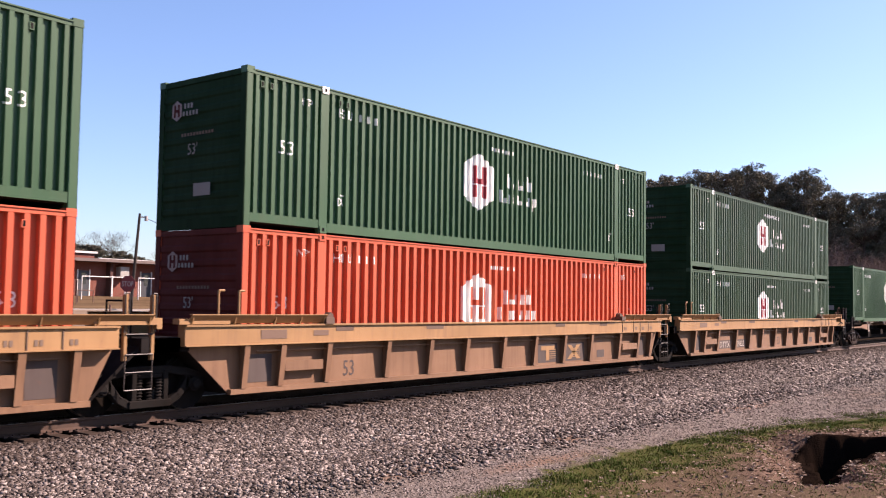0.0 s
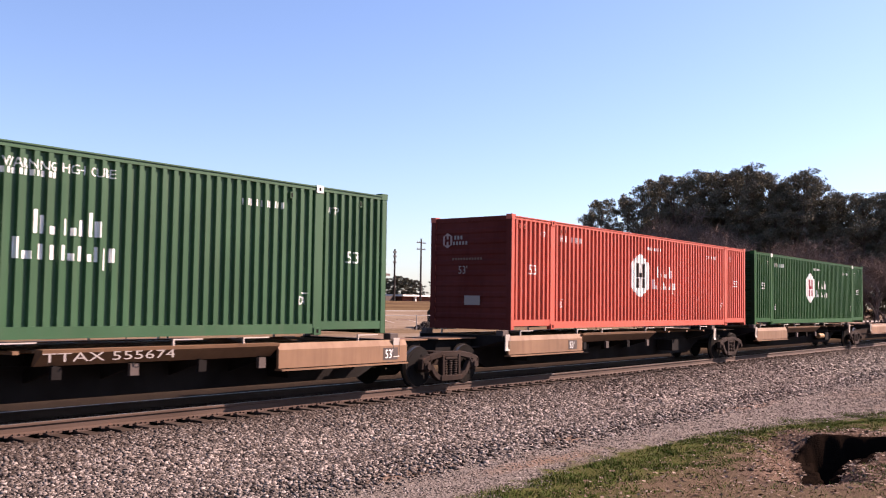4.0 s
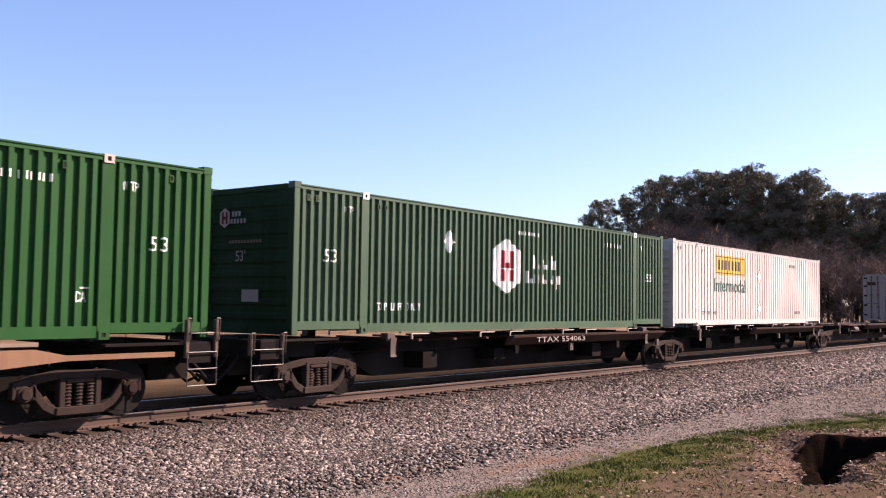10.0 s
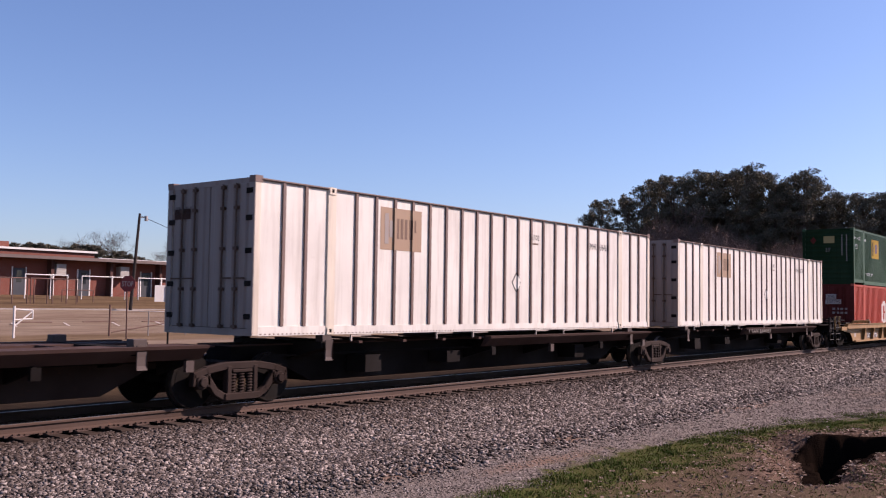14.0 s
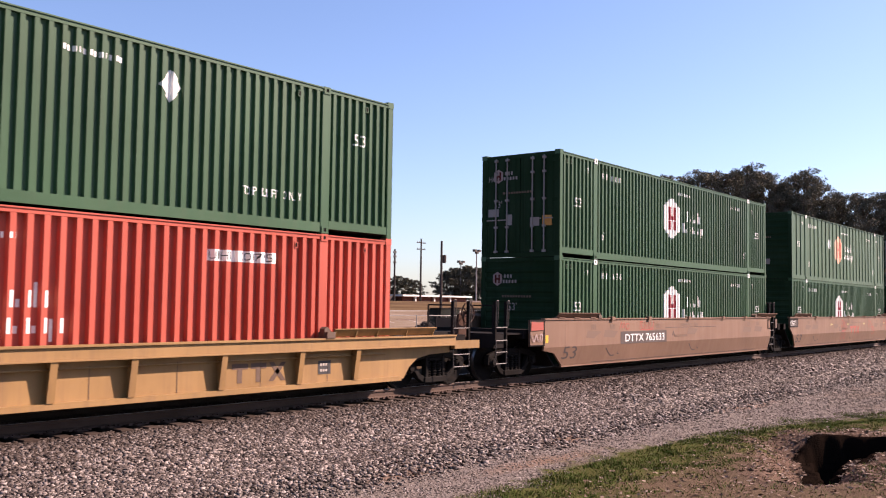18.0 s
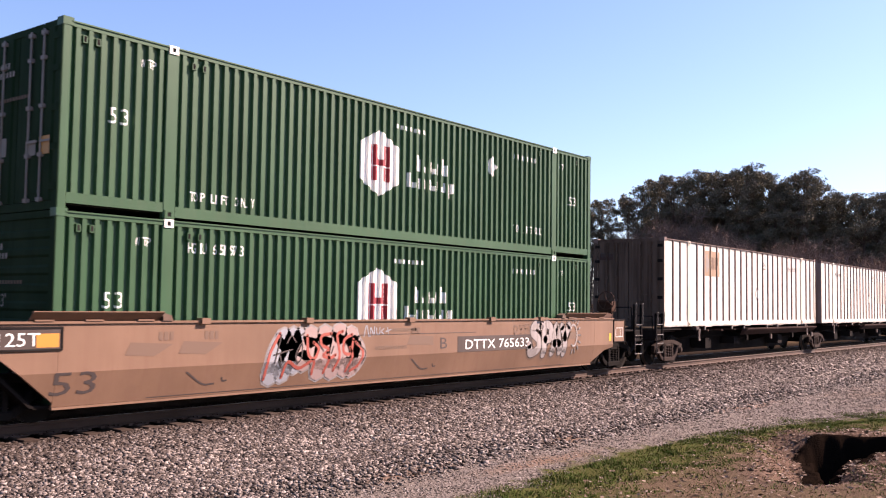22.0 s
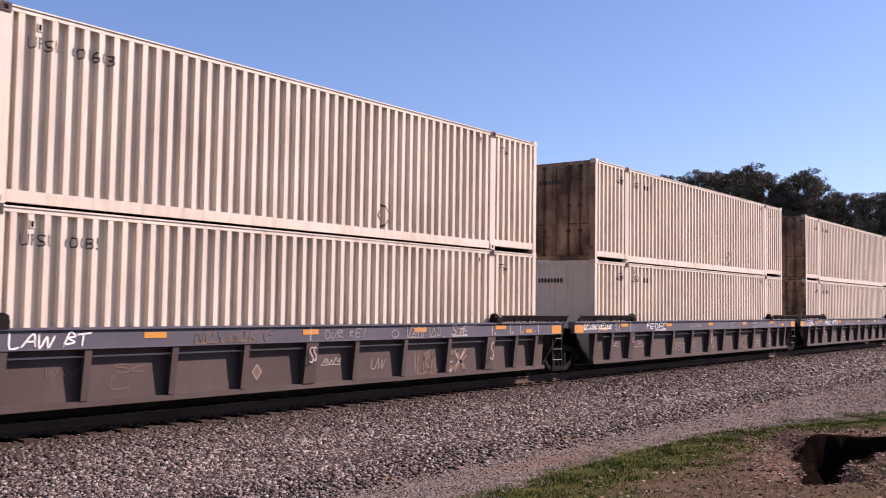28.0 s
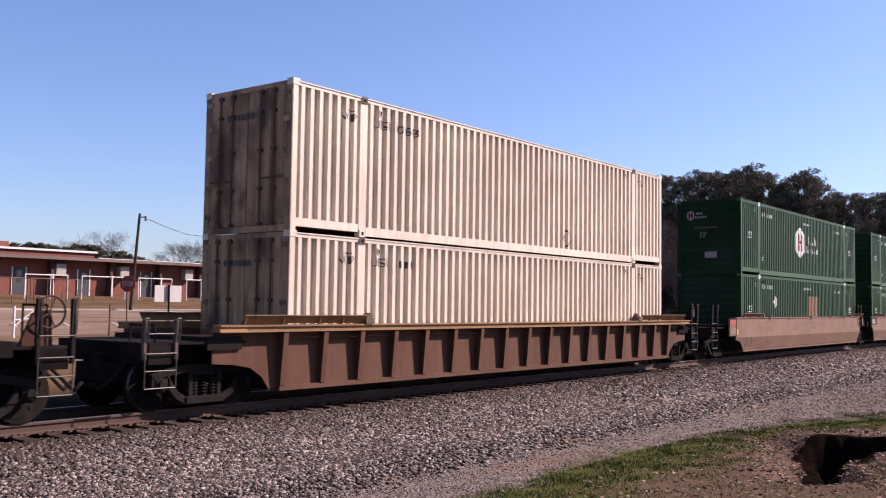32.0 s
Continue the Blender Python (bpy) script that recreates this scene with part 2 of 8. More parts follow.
WORDS = ("53'", "53", "WTP", "TOP LIFT ONLY", "DTTX 765633", "TTAX 555674", "DTTX 467736", "DTTX", "729632", "HGIU 661766", "EMHU 263486", "EMHU 636461", "EMHU 636280", "EMHU 240965", "EMHU 235851", "EMHU 63995", "UPSU 60085", "UPSU 601603", "53/102", "Intermodal", "125T", "WARNING HIGH CUBE", "HGIU", "EMHU", "T", "X", "46", "B", "TTAX 554063", "UPHU 200795", "200795", "UPHU", "UPSU", "LAW BT", "STOP", "DA", "A", "C")
for w in WORDS:
    text_data(w)


def lettering(s, x, z, h, squeeze=0.85):
    """Flat bmesh of a word whose lower left corner is at x, z."""
    vs, fs = text_data(s)
    bm = bmesh.new()
    made = [bm.verts.new((x + a * h * squeeze, 0, z + b * h)) for a, b in vs]
    for f in fs:
        try:
            bm.faces.new([made[i] for i in f])
        except ValueError:
            pass
    return bm


def patch(*outlines):
    bm = bmesh.new()
    for o in outlines:
        bm.faces.new([bm.verts.new((x, 0, z)) for x, z in o])
    return bm


def rect(x, z, w, h):
    return [(x, z), (x + w, z), (x + w, z + h), (x, z + h)]


def bars_text(x, z, h, widths, gap=0.3):
    """Plain bars in place of a line of small writing."""
    out = []
    for w in widths:
        if w > 0:
            out.append(rect(x, z, w * h, h))
        x += (w + gap) * h
    return patch(*out)


def hexagon(x, z, w, h):
    return [(x, z - h / 2), (x + w / 2, z - h * 0.28), (x + w / 2, z + h * 0.28), (x, z + h / 2), (x - w / 2, z + h * 0.28), (x - w / 2, z - h * 0.28)]


def drape(bm, profile, lift=0.004):
    """Lay a flat decal over a corrugated side. profile: the pitch's corners and the height at each place."""
    xs = [v.co.x for v in bm.verts]
    for cut in profile.cuts(min(xs), max(xs)):
        bmesh.ops.bisect_plane(bm, geom=bm.verts[:] + bm.edges[:] + bm.faces[:], plane_co=(cut, 0, 0), plane_no=(1, 0, 0), dist=1e-5)
    for v in bm.verts:
        v.co.y = profile.y(v.co.x) - lift
    # the paint faces outwards
    for f in bm.faces:
        f.normal_update()
        if f.normal.y > 0:
            f.normal_flip()
    return bm


def decal(name, bm, material, parent, profile=None, y=-1.3, lift=0.004):
    if profile:
        drape(bm, profile, lift)
    else:
        for v in bm.verts:
            v.co.y = y - lift
    me = bpy.data.meshes.new(name)
    bm.to_mesh(me)
    bm.free()
    me.materials.append(material)
    return part(name, me, material, parent)


def fitted(word, x, z, h, width):
    """A word drawn to a given width."""
    w = max(a for a, _ in text_data(word)[0]) * h
    return lettering(word, x, z, h, width / w)


def sprayed(lines, w, x=0.0, z=0.0, kx=1.0, kz=1.0):
    """Flat bmesh of smooth sprayed strokes with round ends, through the points of each line."""
    bm = bmesh.new()
    for pts in lines:
        ps = [Vector((x + a * kx, z + b * kz)) for a, b in pts]
        ps = [ps[0] * 2 - ps[1]] + ps + [ps[-1] * 2 - ps[-2]]
        run = []
        for a, b, c, d in zip(ps, ps[1:], ps[2:], ps[3:]):
            for k in range(6):
                u = k / 6
                run.append(0.5 * (2 * b + (c - a) * u + (2 * a - 5 * b + 4 * c - d) * u * u + (3 * b - a - 3 * c + d) * u ** 3))
        run.append(ps[-2])
        for i, p in enumerate(run):
            d = (run[min(i + 1, len(run) - 1)] - run[max(i - 1, 0)]).normalized() * w / 2
            if i:
                bm.faces.new([bm.verts.new((q.x, 0, q.y)) for q in (left, right, p + Vector((d.y, -d.x)), p + Vector((-d.y, d.x)))])
            left, right = p + Vector((-d.y, d.x)), p + Vector((d.y, -d.x))
        for p in (run[0], run[-1]):
            bm.faces.new([bm.verts.new((p.x + w / 2 * math.cos(k * 0.7854), 0, p.y + w / 2 * math.sin(k * 0.7854))) for k in range(8)])
    return bm


# ---- shipping containers: 53 ft, posts at the 40 ft marks ----
CL, CW, CH = 16.154, 1.2955, 2.896
SECTIONS = ((0.15, 1.86), (2.10, 14.05), (14.29, 16.0))
OUT, IN = -1.289, -1.233


class Corrugation:
    """Trapezoid folds: outer flat, slope, inner flat, slope, fitted to each section between the posts."""

    def __init__(self, pitch, fold=(0.25, 0.33, 0.68, 0.76), inner=IN):
        self.corners = []
        for a, b in SECTIONS:
            n = round((b - a) / pitch)
            p = (b - a) / n
            row = [(a, inner)]
            for i in range(n):
                x = a + i * p
                row += [(x + f * p, y) for f, y in zip(fold, (inner, OUT, OUT, inner))]
            self.corners.append(row + [(b, inner)])

    def cuts(self, a, b):
        flat = [c for row in self.corners for c, _ in row]
        return [c for c in flat if a < c < b]

    def y(self, x):
        for row in self.corners:
            if row[0][0] - 0.12 <= x <= row[-1][0] + 0.12:
                return float(np.interp(x, [c for c, _ in row], [d for _, d in row]))
        return -1.30


class Flat:
    """A smooth side with narrow upright posts."""

    def __init__(self, step=0.61, depth=0.034):
        self.posts = [x for a, b in SECTIONS for x in np.linspace(a, b, round((b - a) / step) + 1)[1:-1]]
        self.depth = depth

    def cuts(self, a, b):
        return [c for p in self.posts for c in (p - 0.037, p - 0.0365, p + 0.0365, p + 0.037) if a < c < b]

    def y(self, x):
        return -1.262 - (self.depth if any(abs(x - p) < 0.0368 for p in self.posts) else 0.0)


FINE, WIDE, POSTED = Corrugation(0.222), Corrugation(0.262, (0.27, 0.32, 0.69, 0.74), -1.198), Flat()
GROOVED = Corrugation(0.268, (0.085, 0.15, 0.87, 0.935))


def corrugated_side(prof, i, z0, z1):
    bm = bmesh.new()
    row = prof.corners[i]
    lo = [bm.verts.new((x, y, z0)) for x, y in row]
    hi = [bm.verts.new((x, y, z1)) for x, y in row]
    for a in range(len(row) - 1):
        bm.faces.new((lo[a], lo[a + 1], hi[a + 1], hi[a]))
    back = [bm.verts.new((x, -1.17, z)) for x, z in ((row[0][0], z0), (row[-1][0], z0), (row[-1][0], z1), (row[0][0], z1))]
    bm.faces.new(back)
    bm.faces.new([lo[0], hi[0], back[3], back[0]])
    bm.faces.new([lo[-1], back[1], back[2], hi[-1]])
    return bm


def casting():
    """The rim of a corner casting round its slotted hole."""
    return boxes((0.0, 0.055, -1.312, -1.2965, 0.0, 0.14), (0.123, 0.178, -1.312, -1.2965, 0.0, 0.14), (0.055, 0.123, -1.312, -1.2965, 0.0, 0.035), (0.055, 0.123, -1.312, -1.2965, 0.105, 0.14))


def end_wall(kind):
    """Front wall: one sheet, folded into level ribs unless it is smooth."""
    bm = bmesh.new()
    rows = [(0.03, 0.19)]
    if kind == "wall":
        for k in range(9):
            z = 0.34 + k * 0.275
            rows += [(0.03, z - 0.08), (0.008, z - 0.04), (0.008, z + 0.04), (0.03, z + 0.08)]
    extrude(bm, rows + [(0.03, 2.79), (0.07, 2.79), (0.07, 0.19)], "y", -1.16, 1.16)
    return bm


def container(profile, paint, end_paint, end="wall", label="", marks=(), end_marks=(), cast=None, corr=None):
    """One 53 ft box, its origin at the bottom of its leading end, which faces -x."""
    th = tagged(new("shipping_container"), label, "container", "containers on the train")
    key = {FINE: "fine", WIDE: "wide", POSTED: "posted", GROOVED: "grooved"}[profile]
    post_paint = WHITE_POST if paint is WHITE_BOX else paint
    for side in range(2):
        turn = Matrix.Identity(4) if side == 0 else Matrix.Translation((CL, 0, 0)) @ Matrix.Rotation(math.pi, 4, "Z")
        made = []
        for i in range(3):
            if profile is POSTED:
                a, b = SECTIONS[i]
                me = shared(("side_panel", key, i), lambda: boxes((a, b, -1.262, -1.22, 0.16, 2.85)), paint)
            else:
                me = shared(("side_panel", key, i), lambda: corrugated_side(profile, i, 0.25 if i != 1 else 0.20, 2.81), paint)
            made.append(part("side_panel", me, paint, th))
        rails = {("bottom_rail", 0): ((0.15, 1.86, -1.287, -1.20, 0.10, 0.262),), ("bottom_rail", 1): ((2.10, 14.05, -1.290, -1.20, 0.03, 0.212),),
                 ("bottom_rail", 2): ((14.29, 16.0, -1.287, -1.20, 0.10, 0.262),)}
        if profile is POSTED:
            rails = {("bottom_rail", 3): ((0.15, 16.0, -1.286, -1.20, 0.0, 0.172),)}
        for k, bs in rails.items():
            made.append(part("bottom_rail", shared((k[0], key, k[1]), lambda: boxes(*bs), paint), paint, th))
        if profile is not POSTED:
            for x in (2.47, 13.6) if paint is CREAM else (0.33, 0.555, 2.36, 2.58, 13.4, 15.3):
                vent = part("vent", shared("vent", lambda: boxes((0.0, 0.075, -1.302, -1.24, 2.58, 2.70)), paint), paint, th)
                # dark plate stands in for the shaded vent opening
                part("vent_slot", shared("vent_slot", lambda: boxes((0.018, 0.057, -1.3055, -1.3025, 2.60, 2.685)), DARK), DARK, vent)
                vent.location.x = x
                made.append(vent)
        for x in (-0.006, 15.982):
            fit = part("corner_fitting", shared("corner_fitting", lambda: boxes((0.0, 0.178, -1.303, -1.13, 2.80, 2.925)), post_paint), post_paint, th)
            fit.location.x = x
            made.append(fit)
        lip = 2.842 if profile is POSTED else 2.795
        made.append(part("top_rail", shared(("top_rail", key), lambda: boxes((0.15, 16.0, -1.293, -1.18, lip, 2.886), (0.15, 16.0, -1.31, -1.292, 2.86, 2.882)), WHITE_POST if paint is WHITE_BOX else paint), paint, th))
        post = paint if paint is not WHITE_BOX else CREAM
        for x0, x1 in ((0.0, 0.15), (1.86, 2.10), (14.05, 14.29), (16.0, CL)):
            def post_mesh():
                bm = boxes((x0, x1, -CW, -1.14 if x1 - x0 < 0.2 else -1.19, 0.0, CH))
                bevelled(bm, 0.012)
                return bm
            made.append(part("corner_post", shared(("corner_post", round(x0, 2)), post_mesh, post), post, th))
        c = cast or (WHITE_INK if paint in (GREEN, GREEN_FADED, GREEN_DEEP, GREEN_PALE) else GREY_BROWN if paint is CREAM else post)
        for x in (1.89, 14.08):
            for z in (0.004, 2.757):
                ink = c if z > 1 else post
                ob = part("casting", shared("casting", casting, ink), ink, th)
                # the slot's shade is a thin dark plate inside the rim
                hole = part("slot", shared("casting_slot_shade", lambda: boxes((0.055, 0.123, -1.301, -1.2965, 0.035, 0.105)), DARK), DARK, ob)
                ob.location = (x, 0, z)
                made.append(ob)
        if paint is WHITE_BOX:
            # row of dark rivet heads along the sill
            bm = bmesh.new()
            for k in range(150):
                box(bm, 0.2 + k * 0.105, 0.235 + k * 0.105, -1.291, -1.2855, 0.02, 0.042)
            made.append(part("rivet_row", shared("rivet_row", lambda: bm, WHITE_POST) if ("rivet_row", WHITE_POST.name) not in MESHES else MESHES[("rivet_row", WHITE_POST.name)], WHITE_POST, th))
        if profile is POSTED:
            for x in POSTED.posts:
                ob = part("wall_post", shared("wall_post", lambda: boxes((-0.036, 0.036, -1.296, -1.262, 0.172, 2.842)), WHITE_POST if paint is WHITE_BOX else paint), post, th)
                ob.location.x = x
                made.append(ob)
        if side:
            for ob in made:
                ob.matrix_basis = turn @ ob.matrix_basis
    part("roof", shared("roof", lambda: boxes((0.1, 16.05, -1.2, 1.2, 2.82, 2.872)), paint), paint, th)
    part("floor_pan", shared("floor_pan", lambda: boxes((0.05, 16.1, -1.2, 1.2, 0.08, 0.17)), DARK), DARK, th)
    for e in range(2):
        made = []
        kind = end if e == 0 else ("smooth" if end == "doors" else "doors")
        if kind == "doors":
            for s in (-1, 1):
                def leaf():
                    bm = bmesh.new()
                    rows = [(0.02, 0.012)]
                    for k in range(3):
                        rows += [(0.02, 0.13 + k * 0.36), (-0.004, 0.17 + k * 0.36), (-0.004, 0.33 + k * 0.36), (0.02, 0.37 + k * 0.36)]
                    extrude(bm, rows + [(0.02, 1.15), (0.06, 1.15), (0.06, 0.012)], "z", 0.14, 2.80)
                    return bm
                door = part("door", shared(("door", s), leaf, end_paint), end_paint, th)
                for yy in (0.42, 0.80):
                    def lock():
                        bm = bmesh.new()
                        rod(bm, (-0.02, yy, 0.12), (-0.02, yy, 2.80), 0.019, 8)
                        for z in (0.16, 0.85, 1.6, 2.35, 2.74):
                            box(bm, -0.045, 0.02, yy - 0.05, yy + 0.05, z - 0.03, z + 0.03)
                        bar(bm, (-0.045, 1.05), (-0.035, 1.05), 0.03, yy, yy + 0.3)
                        return bm
                    part("lock_rod", shared(("lock_rod", yy), lock, WORN_SPRAY if paint in (GREEN, GREEN_FADED, GREEN_DEEP, GREEN_PALE) else GRIMY_DOOR if paint in (WHITE_BOX, CREAM) else end_paint), end_paint, door)
                for z in (0.35, 0.95, 1.55, 2.15, 2.65):
                    hinge = part("hinge", shared("hinge", lambda: boxes((-0.012, 0.03, 1.06, 1.24, -0.05, 0.05)), DARK if paint is WHITE_BOX else end_paint), end_paint, door)
                    hinge.location.z = z
                if s < 0:
                    door.matrix_basis = Matrix.Diagonal((1, -1, 1, 1))
                made.append(door)
            made.append(part("door_sill", shared("door_sill", lambda: boxes((0.0, 0.1, -1.14, 1.14, 0.0, 0.13)), end_paint), end_paint, th))
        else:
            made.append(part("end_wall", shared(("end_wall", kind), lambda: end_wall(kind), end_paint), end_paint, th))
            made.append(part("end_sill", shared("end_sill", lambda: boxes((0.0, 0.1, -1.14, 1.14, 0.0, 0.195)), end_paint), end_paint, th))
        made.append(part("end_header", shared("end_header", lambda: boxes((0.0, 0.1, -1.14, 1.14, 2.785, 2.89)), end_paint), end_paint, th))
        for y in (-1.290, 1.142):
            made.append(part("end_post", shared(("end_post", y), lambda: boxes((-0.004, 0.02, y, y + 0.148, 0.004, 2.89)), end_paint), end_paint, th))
        if e:
            for ob in made:
                ob.matrix_basis = Matrix.Translation((CL, 0, 0)) @ Matrix.Rotation(math.pi, 4, "Z") @ ob.matrix_basis
    for name, bm, ink, *lift in marks:
        decal(name, bm, ink, th, profile, lift=lift[0] if lift else 0.004)
    for name, bm, ink in end_marks:
        # on the leading end: x of the outline runs from the near corner to the far one
        for v in bm.verts:
            v.co = (-0.019 if name == "logo_sign" else -0.016, v.co.x, v.co.z)
        me = bpy.data.meshes.new(name)
        bm.to_mesh(me)
        bm.free()
        me.materials.append(ink)
        part(name, me, ink, th)
    return th


def turned(bm):
    """Mirror a flat decal so that it reads aright on the leading end."""
    for v in bm.verts:
        v.co.x = -v.co.x
    return bm


def stencilled(s, x, step, z, h, w):
    """Separate painted characters, one to each fold: centred at x and every step on from it."""
    bm = bmesh.new()
    for k, c in enumerate(s):
        if c == " ":
            continue
        vs, fs = text_data(c)
        a0, a1 = min(v[0] for v in vs), max(v[0] for v in vs)
        wide = w * (0.4 if c in "I1" else 1.0) / (a1 - a0)
        made = [bm.verts.new((x + k * step + (a - (a0 + a1) / 2) * wide, 0, z + b * h)) for a, b in vs]
        for f in fs:
            try:
                bm.faces.new([made[i] for i in f])
            except ValueError:
                pass
    return bm


def small_marks(number=None, ink=None, mark="HGIU", x53=0.899, right53=True, wtp=True, arrows=(2.433, 13.73)):
    ink = ink or WHITE_INK
    out = [("lettering", stencilled("53", x53, 0.2138, 1.42, 0.27, 0.12), ink)]
    if right53:
        out.append(("lettering", stencilled("53", 15.039, 0.2138, 1.42, 0.25, 0.12), ink))
    if wtp:
        out.append(("lettering", stencilled("WTP", 1.434, 0.1069, 2.43, 0.15, 0.088), ink))
        out.append(("lettering", stencilled("WTP", 14.504, 0.1069, 2.36, 0.16, 0.088), ink))
    if number:
        out.append(("lettering", stencilled(number, 2.433, 0.1107, 2.36, 0.19, 0.088), ink))
    elif number is None:
        out.append(("lettering", bars_text(3.02, 2.37, 0.15, (0.22,) * 6, 0.55), ink))
        out.append(("lettering", stencilled(mark, 2.433, 0.1107, 2.36, 0.19, 0.088), ink))
    out.append(("lettering", bars_text(12.3, 2.36, 0.12, (0.22, 0.22, 0.22, 0.22, -0.1, 0.22, 0.22, 0.22, 0.22, 0.22, 0.22), 0.58), ink))
    for x in arrows:
        out.append(("lettering", stencilled("DA", x, 0.1107, 0.58, 0.17, 0.088), ink))
        out.append(("lettering", patch(rect(x + 0.02, 0.785, 0.15, 0.025)), ink))
    out.append(("lettering", bars_text(7.7, 2.42, 0.09, (0.5,) * 12, 0.5), ink))
    return out


def six_sided_logo(x=7.19, z=1.60, ink=None, field=None, words=None):
    """White six-sided badge with an upright-barred sign, and two lines of plain shapes beside it."""
    ink, field = ink or RED_INK, field or WHITE_INK
    out = [("logo", patch(hexagon(x, z, 1.20, 1.40)), field)]
    sign = patch(rect(x - 0.30, z - 0.38, 0.20, 0.76), rect(x + 0.10, z - 0.38, 0.20, 0.76), rect(x - 0.10, z - 0.05, 0.20, 0.13))
    out.append(("logo_sign", sign, ink, 0.008))
    out.append(("logo_line", patch(rect(x - 0.30, z - 0.085, 0.60, 0.028), rect(x - 0.215, z - 0.38, 0.026, 0.76), rect(x + 0.19, z - 0.38, 0.026, 0.76)), field, 0.010))
    top, low = [], []
    # stems and bowls, not letters
    a = x + 1.20
    for w, h in ((0.10, 0.38), (0.10, 0.30), (0.20, 0.13), (0.10, 0.27), (0.12, 0.13), (0.10, 0.27), (0.10, 0.40), (0.16, 0.27)):
        top.append(rect(a, z - 0.02, w * 0.55, h * 0.92))
        a += w + 0.028
    a = x + 0.92
    for w, h, d in ((0.12, 0.34, 0.0), (0.22, 0.13, 0.0), (0.13, 0.25, 0.0), (0.16, 0.24, 0.0), (0.10, 0.25, 0.0), (0.14, 0.12, 0.0), (0.10, 0.25, 0.0), (0.12, 0.12, 0.0), (0.10, 0.25, 0.0), (0.10, 0.24, 0.13), (0.13, 0.24, 0.0)):
        low.append(rect(a, z - 0.40 - d, w * 0.55, (h + d) * 0.92))
        a += w + 0.026
    out.append(("logo_text", patch(*top, *low), words or WHITE_INK))
    return out


def square_logo(x, z, w=1.45, h=0.95, field=None, ink=None, second=None):
    """Broad sign with three groups of plain upright bars."""
    field, ink, second = field or YELLOW_INK, ink or DARK_INK, second or BLUE_INK
    a, b = 0.1 * w, 0.14 * h
    return [("logo", patch(rect(x, z, w, h)), field),
            ("logo_sign", patch(rect(x + a, z + b, 0.09 * w, h - 2 * b), rect(x + 0.21 * w, z + 0.3 * h, 0.07 * w, 0.40 * h)), ink, 0.008),
            ("logo_sign", patch(*[rect(x + k * w, z + 0.28 * h, 0.06 * w, 0.48 * h) for k in (0.38, 0.48, 0.58, 0.69)], rect(x + 0.79 * w, z + 0.46 * h, 0.07 * w, 0.30 * h)), second, 0.008)]


def diamond(x, z, r=0.28):
    return [(x, z - r), (x + r * 0.8, z), (x, z + r), (x - r * 0.8, z)]


# ---- rolling stock ----
WHEEL_R = 0.45
WHEELS = {-1: [], 1: []}


def wheelset_mesh():
    bm = bmesh.new()
    for s in (-1, 1):
        rod(bm, (0, s * 0.69, 0), (0, s * 0.725, 0), 0.485, 28)
        rod(bm, (0, s * 0.725, 0), (0, s * 0.82, 0), WHEEL_R, 28)
        rod(bm, (0, s * 0.82, 0), (0, s * 0.825, 0), 0.38, 28)
        rod(bm, (0, s * 0.825, 0), (0, s * 0.86, 0), 0.15, 14)
        for k in range(3):
            a = k * 2.094
            box(bm, 0.27 * math.cos(a) - 0.03, 0.27 * math.cos(a) + 0.03, min(s * 0.824, s * 0.835), max(s * 0.824, s * 0.835), 0.27 * math.sin(a) - 0.03, 0.27 * math.sin(a) + 0.03)
    rod(bm, (0, -1.02, 0), (0, 1.02, 0), 0.08, 12)
    return bm


def sideframe_mesh():
    """Cast side frame: bowed top member, sloped tension arms, columns round the spring window, journal jaws and bearing caps."""
    bm = bmesh.new()
    a, b = -1.08, -0.95
    bar(bm, (-0.40, 0.715), (0.40, 0.715), 0.13, a, b)
    for s in (-1, 1):
        bar(bm, (s * 0.37, 0.715), (s * 0.80, 0.645), 0.135, a, b)
        bar(bm, (s * 0.76, 0.655), (s * 1.06, 0.565), 0.12, a, b)
        bar(bm, (s * 0.36, 0.15), (s * 0.58, 0.27), 0.13, a, b)
        bar(bm, (s * 0.56, 0.25), (s * 0.80, 0.56), 0.125, a, b)
        bar(bm, (s * 0.30, 0.14), (s * 0.30, 0.72), 0.10, a - 0.012, b)
        bar(bm, (s * 0.735, 0.36), (s * 0.745, 0.62), 0.07, a, b)
        bar(bm, (s * 1.05, 0.38), (s * 1.04, 0.60), 0.07, a, b)
        rod(bm, (s * 0.89, -1.10, WHEEL_R), (s * 0.89, -0.93, WHEEL_R), 0.125, 14)
        rod(bm, (s * 0.89, -1.15, WHEEL_R), (s * 0.89, -1.09, WHEEL_R), 0.085, 12)
    bar(bm, (-0.40, 0.165), (0.40, 0.165), 0.13, a - 0.03, b)
    box(bm, -0.23, 0.23, -1.09, -0.96, 0.585, 0.65)
    bevelled(bm, 0.014)
    return bm


def spring_mesh():
    bm = bmesh.new()
    lathe(bm, [(r, 0.22 + k * 0.0175) for k, r in enumerate((0.05, 0.07, 0.05) * 7)], 10, (0, -1.03, 0))
    return bm


